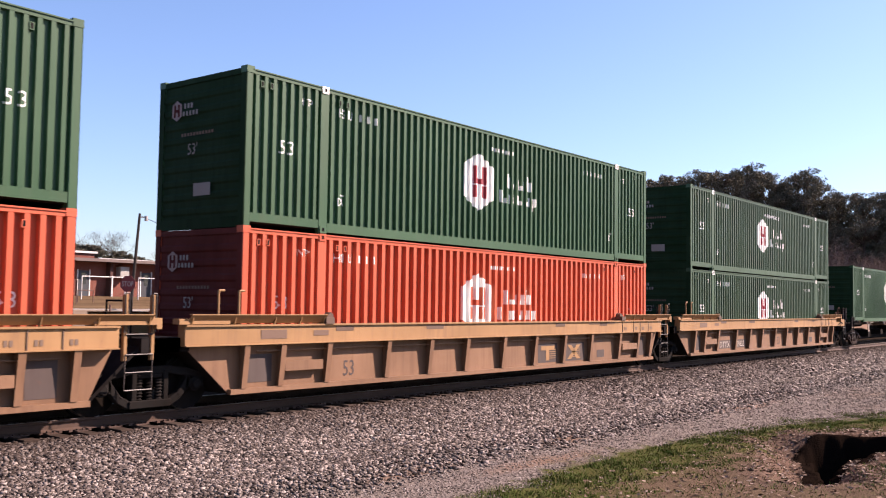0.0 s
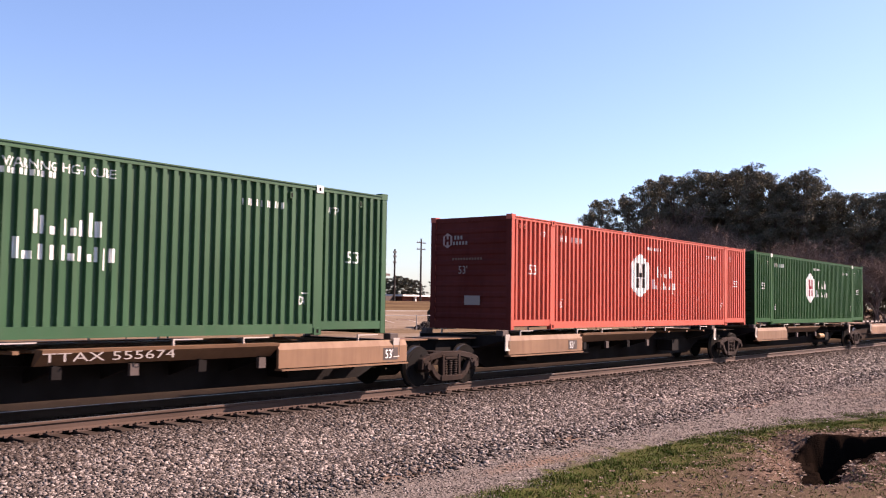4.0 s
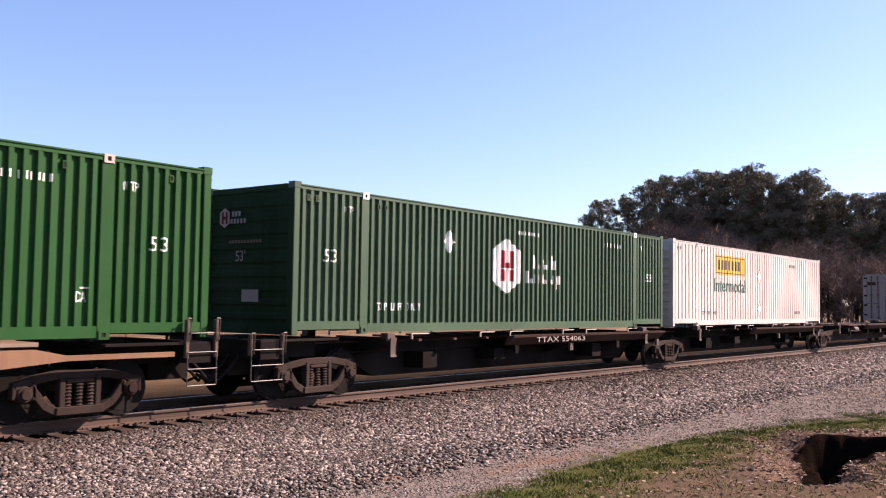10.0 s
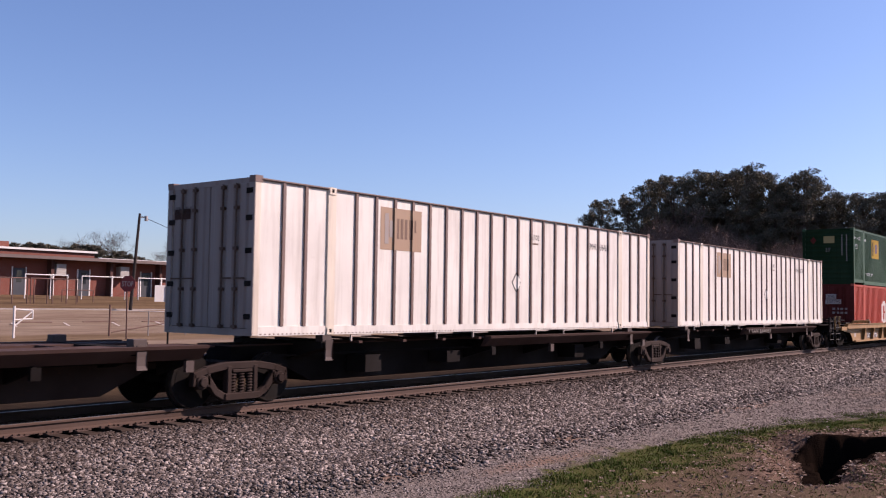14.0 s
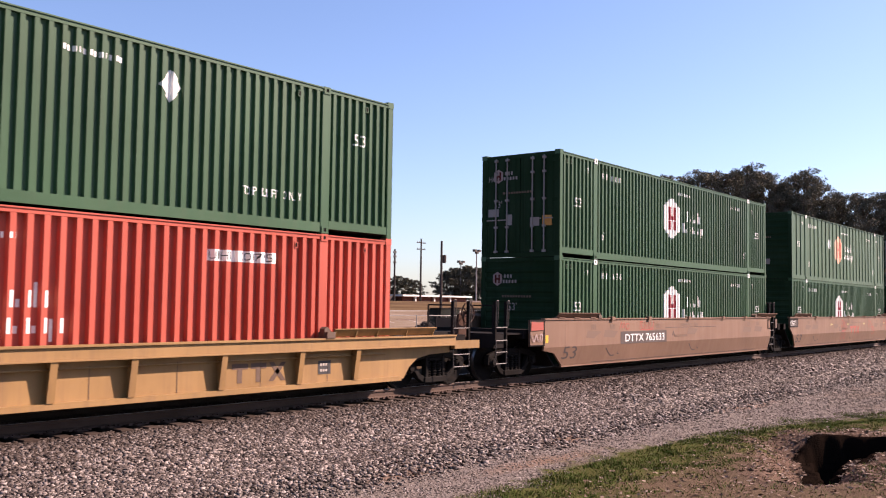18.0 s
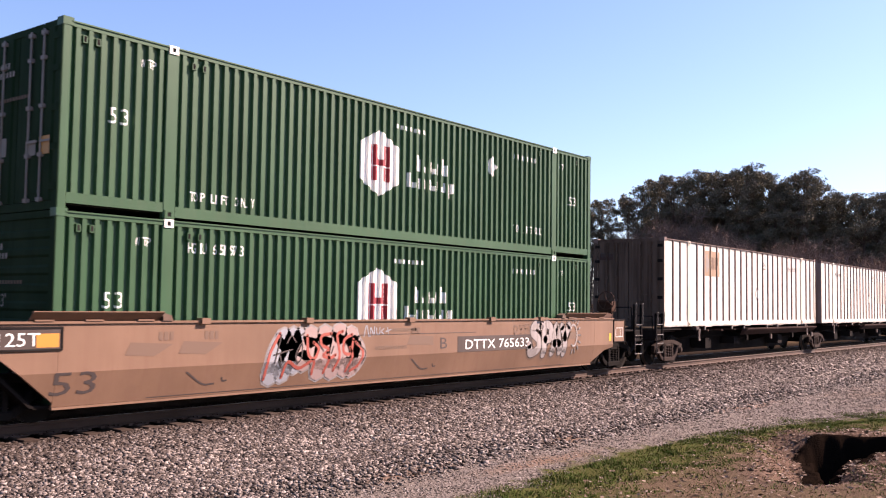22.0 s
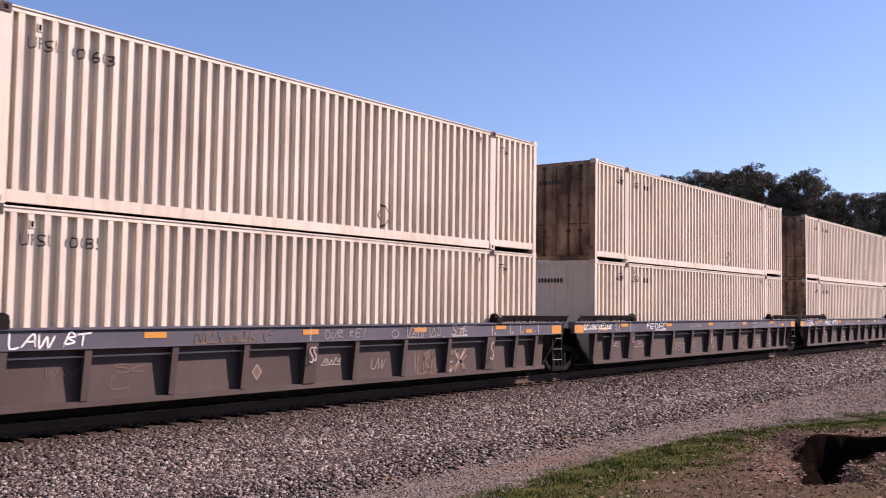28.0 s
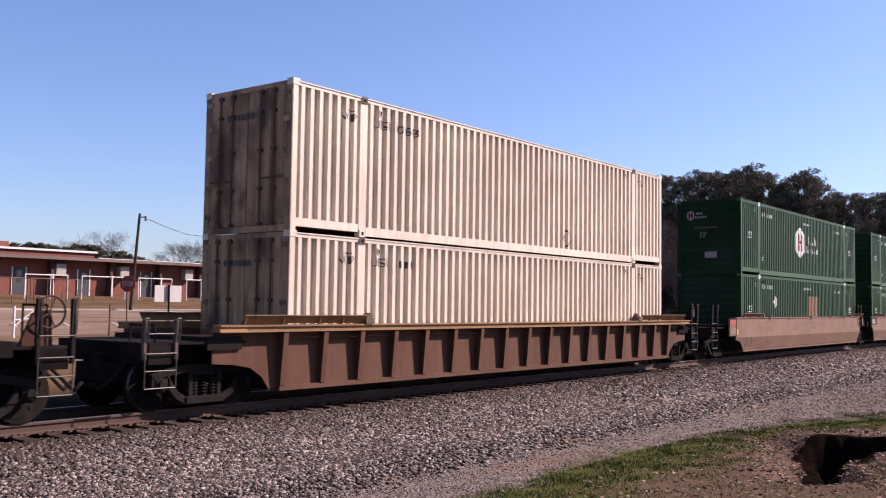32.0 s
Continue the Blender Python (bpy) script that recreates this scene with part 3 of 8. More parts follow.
def truck(parent, x, steel=None):
    """Two-axle truck: its bolster is the part, frames, springs and wheelsets its own pieces."""
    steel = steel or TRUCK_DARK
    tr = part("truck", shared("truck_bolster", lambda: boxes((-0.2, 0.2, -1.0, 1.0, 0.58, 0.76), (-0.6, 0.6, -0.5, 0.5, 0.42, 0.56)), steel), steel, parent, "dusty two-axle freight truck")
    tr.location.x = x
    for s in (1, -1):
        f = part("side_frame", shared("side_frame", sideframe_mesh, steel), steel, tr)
        f.matrix_basis = Matrix.Rotation(0 if s > 0 else math.pi, 4, "Z")
        for x in (-0.19, 0.0, 0.19):
            g = part("spring", shared("spring", spring_mesh, steel), steel, tr)
            g.matrix_basis = f.matrix_basis @ Matrix.Translation((x, 0, 0))
    for s in (-1, 1):
        me = shared("wheelset", wheelset_mesh, WHEEL)
        if len(me.materials) < 2:
            # the rims that run on the rail are bright
            me.materials.append(TREAD)
            for f in me.polygons:
                c = f.center
                if 0.43 < math.hypot(c.x, c.z) < 0.47 and abs(f.normal.y) < 0.5:
                    f.material_index = 1
        w = part("wheelset", me, WHEEL, tr)
        w.location = (s * 0.89, 0, WHEEL_R)
        WHEELS[s].append(w)
    return tr


def coupler(th, x, way, mat=None):
    def make():
        bm = boxes((-0.75, 0.35, -0.11, 0.11, 0.72, 0.92))
        box(bm, 0.30, 0.58, -0.19, 0.16, 0.66, 0.98)
        box(bm, 0.52, 0.66, -0.02, 0.16, 0.68, 0.96)
        pipe(bm, [(-0.2, -0.35, 0.8), (0.1, -0.4, 0.45), (0.5, -0.3, 0.35), (0.7, -0.2, 0.45)], 0.03)
        bevelled(bm, 0.01)
        return bm
    ob = part("coupler", shared("coupler", make, DARK), DARK, th)
    ob.matrix_basis = pose(x, 0, 0, 0, 0, 0 if way > 0 else 180)
    return ob


def end_gear(th, x, way, paint=None, top=1.95, deck=True, width=0.46):
    """Stirrup, ladder posts, hand rails and a dark end platform. way: 1 where the end looks to +x; x is the inner post."""
    paint = paint or DARK
    m = Matrix.Translation((x, 0, 0)) @ Matrix.Diagonal((way, 1, 1, 1))

    def stirrup():
        bm = bmesh.new()
        pipe(bm, [(0.0, -1.40, 1.0), (0.0, -1.40, 0.44), (width, -1.40, 0.44), (width, -1.40, 1.0)], 0.012)
        return bm

    def rail(dx):
        bm = bmesh.new()
        low = min(1.35, top - 0.35)
        pipe(bm, [(dx, -1.42, low), (dx, -1.44, top + 0.02), (dx + 0.07, -1.44, top + 0.02), (dx + 0.07, -1.42, low)], 0.011)
        return bm

    def post(dx):
        bm = boxes((dx - 0.035, dx + 0.035, -1.40, -1.33, 0.9, top))
        bevelled(bm, 0.01)
        return bm

    def rung(z):
        bm = bmesh.new()
        rod(bm, (0.0, -1.41, z), (width, -1.41, z), 0.011, 6)
        return bm

    def frame_bar():
        bm = bmesh.new()
        pipe(bm, [(0.25, -1.15, 1.1), (0.25, -1.15, top - 0.1), (0.25, -0.45, top - 0.1), (0.25, -0.45, 1.1)], 0.02)
        return bm
    made = [part("stirrup", shared(("stirrup", width), stirrup, GREY_STEEL), GREY_STEEL, th), part("cross_rail", shared(("cross_rail", top), frame_bar, DARK), DARK, th)]
    for dx in (0.0, width):
        made.append(part("hand_rail", shared(("end_rail", dx, top), lambda: rail(dx - 0.04), GREY_STEEL), GREY_STEEL, th))
        made.append(part("ladder_post", shared(("ladder_post", dx, top), lambda: post(dx), paint), paint, th))
    for z in (0.72, 1.0) + ((1.32,) if top > 1.4 else ()):
        made.append(part("rung", shared(("rung", z, width), lambda: rung(z), GREY_STEEL), GREY_STEEL, th))
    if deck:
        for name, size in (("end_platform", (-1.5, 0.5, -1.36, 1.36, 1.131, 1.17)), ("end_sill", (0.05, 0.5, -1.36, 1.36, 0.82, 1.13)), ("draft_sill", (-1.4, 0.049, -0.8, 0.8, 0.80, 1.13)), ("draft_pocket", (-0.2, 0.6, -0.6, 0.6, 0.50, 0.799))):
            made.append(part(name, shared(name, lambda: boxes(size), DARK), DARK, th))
        bm = bmesh.new()
        for y in (-0.75, -0.45):
            pipe(bm, [(0.4, y, 0.95), (0.75, y - 0.03, 0.62), (0.98, y + 0.02, 0.42), (1.15, y + 0.08, 0.55)], 0.03)
        made.append(part("air_hose", shared("air_hose", lambda: bm, DARK) if ("air_hose", DARK.name) not in MESHES else MESHES[("air_hose", DARK.name)], DARK, th))
    for ob in made:
        ob.matrix_basis = m


def side_brake(th, x, z=1.67, paint=None):
    """Hand brake wheel that faces the side of the car, on a leaning plate."""
    paint = paint or RUSTY
    bm = bmesh.new()
    extrude(bm, [(x - 0.45, 1.1), (x + 0.10, 1.1), (x + 0.06, z + 0.02), (x - 0.22, z - 0.02)], "y", -1.20, -1.14)
    rod(bm, (x, -1.28, z), (x, -1.15, z), 0.03, 8)
    part("brake_housing", bm, paint, th)
    wheel = bmesh.new()
    pipe(wheel, [(x + 0.24 * math.cos(a), -1.28, z + 0.24 * math.sin(a)) for a in np.linspace(0, 2 * math.pi, 19)], 0.016, 6)
    for k in range(5):
        a = k * 1.2566
        rod(wheel, (x, -1.26, z), (x + 0.24 * math.cos(a), -1.28, z + 0.24 * math.sin(a)), 0.012, 6)
    part("brake_wheel", wheel, paint, th)


def brake_stand(th, x, paint=None):
    """Hand brake wheel with its post, gear housing and a lying drum beside it."""
    paint = paint or RUSTY
    bm = bmesh.new()
    box(bm, -0.14, 0.02, -0.55, -0.15, 1.15, 2.0)
    box(bm, -0.20, 0.06, -0.62, -0.1, 1.72, 2.03)
    rod(bm, (-0.85, -0.5, 1.52), (-0.2, -0.5, 1.52), 0.16, 14)
    bar(bm, (-0.5, 1.18), (-0.06, 1.85), 0.08, -0.52, -0.46)
    part("brake_housing", bm, paint, th)
    wheel = bmesh.new()
    pts = [(-0.24, -0.45 + 0.28 * math.cos(a), 2.05 + 0.28 * math.sin(a)) for a in np.linspace(0, 2 * math.pi, 19)]
    pipe(wheel, pts, 0.018, 6)
    for k in range(5):
        a = k * 1.2566
        rod(wheel, (-0.22, -0.45, 2.05), (-0.24, -0.45 + 0.28 * math.cos(a), 2.05 + 0.28 * math.sin(a)), 0.014, 6)
    ob = part("brake_wheel", wheel, paint, th)
    for o in th.children:
        if o.name.split(".")[0] in ("brake_housing", "brake_wheel") and not o.location.x:
            o.location.x = x


RIBS = (0.0, 0.89, 2.17, 3.79, 5.21, 6.56, 8.07, 9.54, 11.04, 12.5, 14.0, 15.2, 16.1)


def ribbed_well(paint, panel, chord, ribs=RIBS, label="", slope=True, arch=False, top=1.46, low=1.10, sheet=-1.324, tail=17.45, nose=-1.33):
    """One unit of a well car with open rib-braced sides; its origin stands below the leading end of its load."""
    th = tagged(new("well_car"), label, "freight car", "cars of the train")
    for s in (0, 1):
        m = Matrix.Identity(4) if s == 0 else Matrix.Diagonal((1, -1, 1, 1))
        made = [part("top_chord", shared(("top_chord", nose, tail, top), lambda: boxes((nose, tail, -1.50, -1.31, low, top)), chord), chord, th),
                part("chord_lip", shared(("upper_lip", nose, tail, top), lambda: boxes((nose, tail, -1.54, -1.501, top - 0.03, top)), chord), chord, th),
                part("chord_lip", shared(("lower_lip", nose, tail, low), lambda: boxes((nose, tail, -1.54, -1.501, low, low + 0.02)), chord), chord, th)]

        def web():
            bm = bmesh.new()
            if arch:
                # the sheet is cut out in a curve round the truck
                head = [(-0.45, 0.27), (-0.62, 0.50), (-0.90, 0.68), (-1.3, 0.75), (nose, 0.78), (nose, low)]
                extrude(bm, head + [(CL - x, z) for x, z in reversed(head)], "y", sheet, -1.30)
                return bm
            extrude(bm, [(-0.28, 0.27), (16.42, 0.27), (min(tail, 17.3) if slope else 16.5, low), (max(nose, -1.22) if slope else -0.36, low)], "y", sheet, -1.30)
            return bm
        made.append(part("side_sheet", shared(("side_sheet", sheet, low, tail, slope, arch), web, panel), panel, th))
        made.append(part("side_sill", shared("side_sill", lambda: boxes((-0.28, 16.42, -1.42, sheet - 0.003, 0.24, 0.33)), paint), paint, th))

        def rib():
            bm = bmesh.new()
            extrude(bm, [(-1.505, low - 0.002), (sheet - 0.003, low - 0.002), (sheet - 0.003, 0.335), (-1.42, 0.335)], "x", -0.014, 0.014)
            # outer flange
            extrude(bm, [(-1.52, low - 0.002), (-1.505, low - 0.002), (-1.42, 0.335), (-1.435, 0.335)], "x", -0.06, 0.06)
            return bm
        for x in ribs:
            ob = part("rib", shared(("rib", sheet, low), rib, paint), paint, th)
            ob.location.x = x
            made.append(ob)

        if s == 0:
            bm = bmesh.new()
            rod(bm, (0.3, -1.40, low - 0.12), (15.9, -1.40, low - 0.12), 0.016, 6)
            part("brake_pipe", bm, PALE_INK if chord is BLUE else paint, th)

        def guide():
            bm = bmesh.new()
            # sloped flange over the chord at each end, on small gussets
            extrude(bm, [(-1.58, top + 0.165), (-1.56, top + 0.165), (-1.42, top + 0.02), (-1.45, top + 0.02)], "x", -1.25, 1.9)
            for x in (-1.2, -0.3, 0.62, 1.25, 1.85):
                extrude(bm, [(-1.56, top + 0.15), (-1.50, top), (-1.45, top)], "x", x - 0.012, x + 0.012)
            box(bm, -1.25, 1.9, -1.58, -1.50, top + 0.165, top + 0.18)
            return bm

        def tool():
            bm = boxes((1.88, 2.10, -1.56, -1.32, top, top + 0.12))
            extrude(bm, [(1.90, top + 0.11), (2.05, top + 0.22), (2.12, top + 0.18), (2.12, top + 0.05)], "y", -1.50, -1.36)
            return bm
        for flip in (0, 1):
            f = Matrix.Identity(4) if not flip else Matrix.Translation((CL, 0, 0)) @ Matrix.Diagonal((-1, 1, 1, 1))
            g = part("guide_plate", shared(("guide_plate", top), guide, chord if chord is not BLUE else GREY_BROWN), chord, th)
            k = part("lock_pedestal", shared(("lock_pedestal", top), tool, DARK if chord is BLUE else BROWN), chord, th)
            g.matrix_basis = k.matrix_basis = f
            made += [g, k]
        if s:
            for ob in made:
                ob.matrix_basis = m @ ob.matrix_basis
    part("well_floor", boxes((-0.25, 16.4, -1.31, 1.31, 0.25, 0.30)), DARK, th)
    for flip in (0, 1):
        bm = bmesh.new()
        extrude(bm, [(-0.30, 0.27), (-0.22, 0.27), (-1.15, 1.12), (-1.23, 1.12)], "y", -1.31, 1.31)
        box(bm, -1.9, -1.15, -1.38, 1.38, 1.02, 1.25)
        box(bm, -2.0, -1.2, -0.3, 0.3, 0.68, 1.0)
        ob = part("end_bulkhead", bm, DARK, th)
        if flip:
            ob.matrix_basis = Matrix.Translation((CL, 0, 0)) @ Matrix.Diagonal((-1, 1, 1, 1))
    return th


def lean(z):
    """Side of a smooth well car: upright above the crease, leaning in below it."""
    return -1.50 + max(0.0, 0.78 - z) / 0.51 * 0.14


def spray(name, bm, ink, th, lift=0.004):
    """Lay a flat decal over the creased side of a smooth well car."""
    bmesh.ops.bisect_plane(bm, geom=bm.verts[:] + bm.edges[:] + bm.faces[:], plane_co=(0, 0, 0.78), plane_no=(0, 0, 1), dist=1e-5)
    for v in bm.verts:
        v.co.y = lean(v.co.z) - lift
    me = bpy.data.meshes.new(name)
    bm.to_mesh(me)
    bm.free()
    me.materials.append(ink)
    return part(name, me, ink, th)


def smooth_well(paint, label="", top=1.50, head="car", tail="car"):
    """One unit of a well car with flat side plates that lean in below a crease. head, tail: a car's outer end or a joint between units."""
    th = tagged(new("well_car"), label, "freight car", "cars of the train")
    for s in (0, 1):
        def bent(outline):
            bm = bmesh.new()
            extrude(bm, outline, "y", -1.50, -1.45)
            bmesh.ops.bisect_plane(bm, geom=bm.verts[:] + bm.edges[:] + bm.faces[:], plane_co=(0, 0, 0.78), plane_no=(0, 0, 1), dist=1e-5)
            for v in bm.verts:
                v.co.y += lean(v.co.z) + 1.50
            return bm
        made = [part("side_plate", shared(("side_plate", top), lambda: bent([(0.0, 0.27), (16.05, 0.27), (16.05, top), (0.0, top)]), paint), paint, th)]
        lo, hi = (-1.08 if head == "car" else -1.0), (17.16 if tail == "car" else 16.05)
        if head == "car":
            made.append(part("end_plate", shared(("end_plate", "head", top), lambda: bent([(-0.004, 0.29), (-0.004, top), (lo, top), (lo, 0.70), (-0.52, 0.62)]), paint), paint, th))
        else:
            made.append(part("end_plate", shared(("end_plate", "joint", top), lambda: bent([(-0.004, 0.34), (-0.004, top), (lo, top), (lo, 1.10)]), paint), paint, th))
        if tail == "car":
            made.append(part("end_plate", shared(("end_plate", "tail", top), lambda: bent([(16.054, 0.29), (16.7, 0.62), (hi, 0.70), (hi, top), (16.054, top)]), paint), paint, th))
        made.append(part("top_chord", shared(("smooth_chord", lo, hi), lambda: boxes((lo, hi, -1.53, -1.40, top, top + 0.035)), paint), paint, th))
        made.append(part("bottom_chord", shared("bottom_chord", lambda: boxes((0.0, 16.05, -1.375, -1.30, 0.23, 0.265)), paint), paint, th))
        for x in (2.6, 5.0, 8.0, 11.0, 13.2):
            tab = part("lock_tab", shared("lock_tab", lambda: boxes((-0.09, 0.09, -1.56, -1.42, top + 0.035, top + 0.075), (-0.09, 0.09, -1.57, -1.545, top - 0.02, top + 0.075)), paint), paint, th)
            tab.location.x = x
            made.append(tab)

        def guide():
            bm = bmesh.new()
            extrude(bm, [(-1.60, top + 0.17), (-1.58, top + 0.17), (-1.42, top + 0.036), (-1.45, top + 0.036)], "x", -0.45, 1.75)
            box(bm, -0.45, 1.75, -1.60, -1.54, top + 0.17, top + 0.185)
            for x in (-0.4, 0.4, 1.3):
                box(bm, x, x + 0.3, -1.545, -1.36, top + 0.036, top + 0.06)
            return bm

        def stop():
            bm = bmesh.new()
            extrude(bm, [(1.752, top + 0.17), (1.92, top + 0.12), (1.95, top + 0.037), (1.752, top + 0.037)], "y", -1.55, -1.36)
            return bm
        for flip in (0, 1):
            f = Matrix.Identity(4) if not flip else Matrix.Translation((CL, 0, 0)) @ Matrix.Diagonal((-1, 1, 1, 1))
            for name, make in (("guide_plate", guide), ("guide_stop", stop)):
                g = part(name, shared(("smooth_" + name, top), make, paint if name == "guide_plate" else BROWN), paint, th)
                g.matrix_basis = f
                made.append(g)
        # framed boards at the ends
        for end, kind in ((0, head), (1, tail)):
            if kind == "car":
                x0, x1, z0, z1 = (-1.80, -1.084, 0.83, top) if not end else (17.164, 17.88, 0.83, top)
            elif not end:
                x0, x1, z0, z1 = -1.0, 0.06, 1.11, 1.46
            else:
                x0, x1, z0, z1 = 15.72, 16.05, 1.08, 1.45
            frame_ = boxes((x0, x1, -1.522, -1.504, z0, z0 + 0.03), (x0, x1, -1.522, -1.504, z1 - 0.03, z1), (x0, x0 + 0.03, -1.522, -1.504, z0 + 0.03, z1 - 0.03), (x1 - 0.03, x1, -1.522, -1.504, z0 + 0.03, z1 - 0.03))
            made.append(part("board_frame", frame_, DARK, th))
            if kind == "car":
                made.append(part("route_board", boxes((x0, x1, -1.504, -1.480, z0, z1)), paint, th))
        if s:
            for ob in made:
                ob.matrix_basis = Matrix.Diagonal((1, -1, 1, 1)) @ ob.matrix_basis
    part("well_floor", boxes((-0.25, 16.4, -1.29, 1.29, 0.25, 0.30)), DARK, th)
    for flip in (0, 1):
        bm = bmesh.new()
        extrude(bm, [(-0.30, 0.27), (-0.22, 0.27), (-1.15, 1.12), (-1.23, 1.12)], "y", -1.3, 1.3)
        box(bm, -1.9, -1.15, -1.38, 1.38, 1.02, 1.25)
        box(bm, -2.0, -1.2, -0.3, 0.3, 0.68, 1.0)
        ob = part("end_bulkhead", bm, DARK, th)
        if flip:
            ob.matrix_basis = Matrix.Translation((CL, 0, 0)) @ Matrix.Diagonal((-1, 1, 1, 1))
    return th


def end_arm(th, x, way):
    """Yellow side arm that tapers along the platform's end, with its bracket."""
    for s in (-1, 1):
        bm = bmesh.new()
        a, b = sorted((s * 1.30, s * 1.37))
        extrude(bm, [(-1.5, 0.94), (0.4, 0.94), (1.6, 0.84), (1.6, 1.12), (0.9, 1.12), (0.4, 1.02), (-1.5, 1.02)], "y", a, b)
        ob = part("end_arm", bm, YELLOW_WEB, th, "yellow tapering end arm")
        ob.matrix_basis = Matrix.Translation((x, 0, 0)) @ Matrix.Diagonal((way, 1, 1, 1))


def reservoir(th, x, mat):
    bm = bmesh.new()
    rod(bm, (x, -0.98, 0.62), (x + 0.72, -0.98, 0.62), 0.115, 14)
    bevelled(bm, 0.02)
    part("air_reservoir", bm, mat, th, "small cylindrical air reservoir")


def hanger_mesh():
    """Pale upright plate with a round hole, hung from a bolster."""
    bm = bmesh.new()
    box(bm, -0.10, 0.10, -1.37, -1.345, 0.74, 1.14)
    face = [f for f in bm.faces if all(v.co.y < -1.369 for v in f.verts)]
    bmesh.ops.inset_region(bm, faces=face, thickness=0.06, use_even_offset=True)
    for v in face[0].verts:
        v.co.y += 0.02
        v.co.z = 0.88 + (v.co.z - 0.94) * 0.35
    return bm


def spine_unit(length, paint, sill, label="", planks="left", deep=False, rest=1.24, far_bars=None):
    """One unit of a spine car: a deep centre sill, bolsters that carry a box, and side planks on one half. Origin: over its leading truck."""
    th = tagged(new("spine_car"), label, "freight car", "cars of the train")
    L = length
    bm = bmesh.new()
    extrude(bm, [(0.3, 0.72), (1.5, 0.66), (2.4, 0.26), (L - 2.4, 0.26), (L - 1.5, 0.66), (L - 0.3, 0.72), (L - 0.3, 1.02), (0.3, 1.02)], "y", -0.36, 0.36)
    part("centre_sill", bm, sill, th)
    part("top_flange", boxes((0.2, L - 0.2, -0.52, 0.52, 1.02, 1.05)), paint, th)
    for x in (1.9, L - 2.3):
        bm = bmesh.new()
        extrude(bm, [(-1.30, 0.98), (-0.3, 0.72), (0.3, 0.72), (1.30, 0.98), (1.30, 1.10), (-1.30, 1.10)], "x", x - 0.16, x + 0.16)
        part("bolster", bm, DARK, th)
        for s in (-1, 1):
            bm = boxes((x - 0.13, x + 0.13, s * 1.2 - 0.10, s * 1.2 + 0.10, 1.10, rest - 0.004))
            bevelled(bm, 0.012)
            part("pedestal", bm, GREY_BROWN, th)
            h = part("hanger_plate", shared("hanger_plate", hanger_mesh, PALE_INK if deep else GREY_BROWN), PALE_INK, th)
            h.matrix_basis = Matrix.Translation((x, 0, 0)) @ Matrix.Diagonal((1, -s, 1, 1))
    for k in range(9):
        x = 2.9 + (L - 6.0) * k / 8
        if far_bars is None or (5.6 < x < 10.3 if deep else x > 7.0):
            part("cross_bearer", boxes((x - 0.05, x + 0.05, -1.27, 1.27, 1.05, 1.10)), paint, th)
        if far_bars is None and k % 3 != 1:
            for s in (-1, 1):
                # upright stops with a pale lip, below the box
                bm = boxes((x - 0.30, x + 0.30, s * 1.26 - 0.02, s * 1.26 + 0.02, 1.205, 1.225), (x - 0.30, x - 0.27, s * 1.26 - 0.02, s * 1.26 + 0.02, 1.10, 1.205))
                part("load_stop", bm, PALE_INK, th)
    for x in far_bars or ():
        # an empty unit shows the far rail's pale bars between square posts
        part("rail_post", boxes((x, x + 0.16, 1.18, 1.34, 1.05, 1.24)), GREY_BROWN, th)
        part("load_stop", boxes((x + 0.165, x + 0.90, 1.22, 1.26, 1.12, 1.17)), PALE_INK, th)
        part("load_stop", boxes((x + 0.165, x + 0.90, 1.22, 1.26, 1.20, 1.215)), PALE_INK, th)
    part("brake_pipe", boxes((1.2, L - 1.2, -0.62, -0.58, 0.80, 0.84)), DARK, th)
    for k, x in enumerate((3.4, 6.2, L - 5.0) if sill is DARK else ()):
        part("rigging_box", boxes((x, x + 0.5, -0.95, -0.40, 0.42 + 0.1 * (k % 2), 0.78)), DARK, th)
    for s in (-1, 1):
        def X(x):
            return x if planks == "left" else L - x
        if deep:
            bm = bmesh.new()
            x0, x1 = sorted((X(1.95), X(5.6)))
            extrude(bm, [(s * 1.30, 0.64), (s * 1.36, 0.64), (s * 1.36, 0.98), (s * 1.30, 1.10), (s * 1.26, 1.10), (s * 1.30, 0.98)], "x", x0, x1)
            part("side_plank", bm, paint, th)
            part("plank_lip", boxes((x0 + 0.05, x1, min(s * 1.2, s * 1.40), max(s * 1.2, s * 1.40), 0.59, 0.62)), paint, th)
        bm = bmesh.new()
        x0, x1 = sorted((X(5.61), X(10.2))) if deep else sorted((X(1.0), X(9.75)))
        extrude(bm, [(s * 1.14, 0.86), (s * 1.38, 1.06), (s * 1.40, 1.115), (s * 1.20, 1.115), (s * 1.08, 0.86)], "x", x0, x1)
        part("walkway", bm, paint, th)
        part("deck_plate", boxes((x0, x1, min(s * 0.37, s * 1.10), max(s * 0.37, s * 1.10), 1.055, 1.098)), paint, th)
        for k in range(4):
            x = x0 + 0.3 + (x1 - x0 - 0.6) * k / 3
            bm = bmesh.new()
            extrude(bm, [(s * 0.36, 0.55), (s * 1.22, 0.80), (s * 1.22, 0.86), (s * 0.36, 1.0)], "x", x - 0.03, x + 0.03)
            part("bracket", bm, DARK, th)
            part("bracket_foot", boxes((x - 0.08, x + 0.08, min(s * 1.20, s * 1.27), max(s * 1.20, s * 1.27), 0.66, 0.85)), GREY_BROWN if k % 2 else DARK, th)
    return th


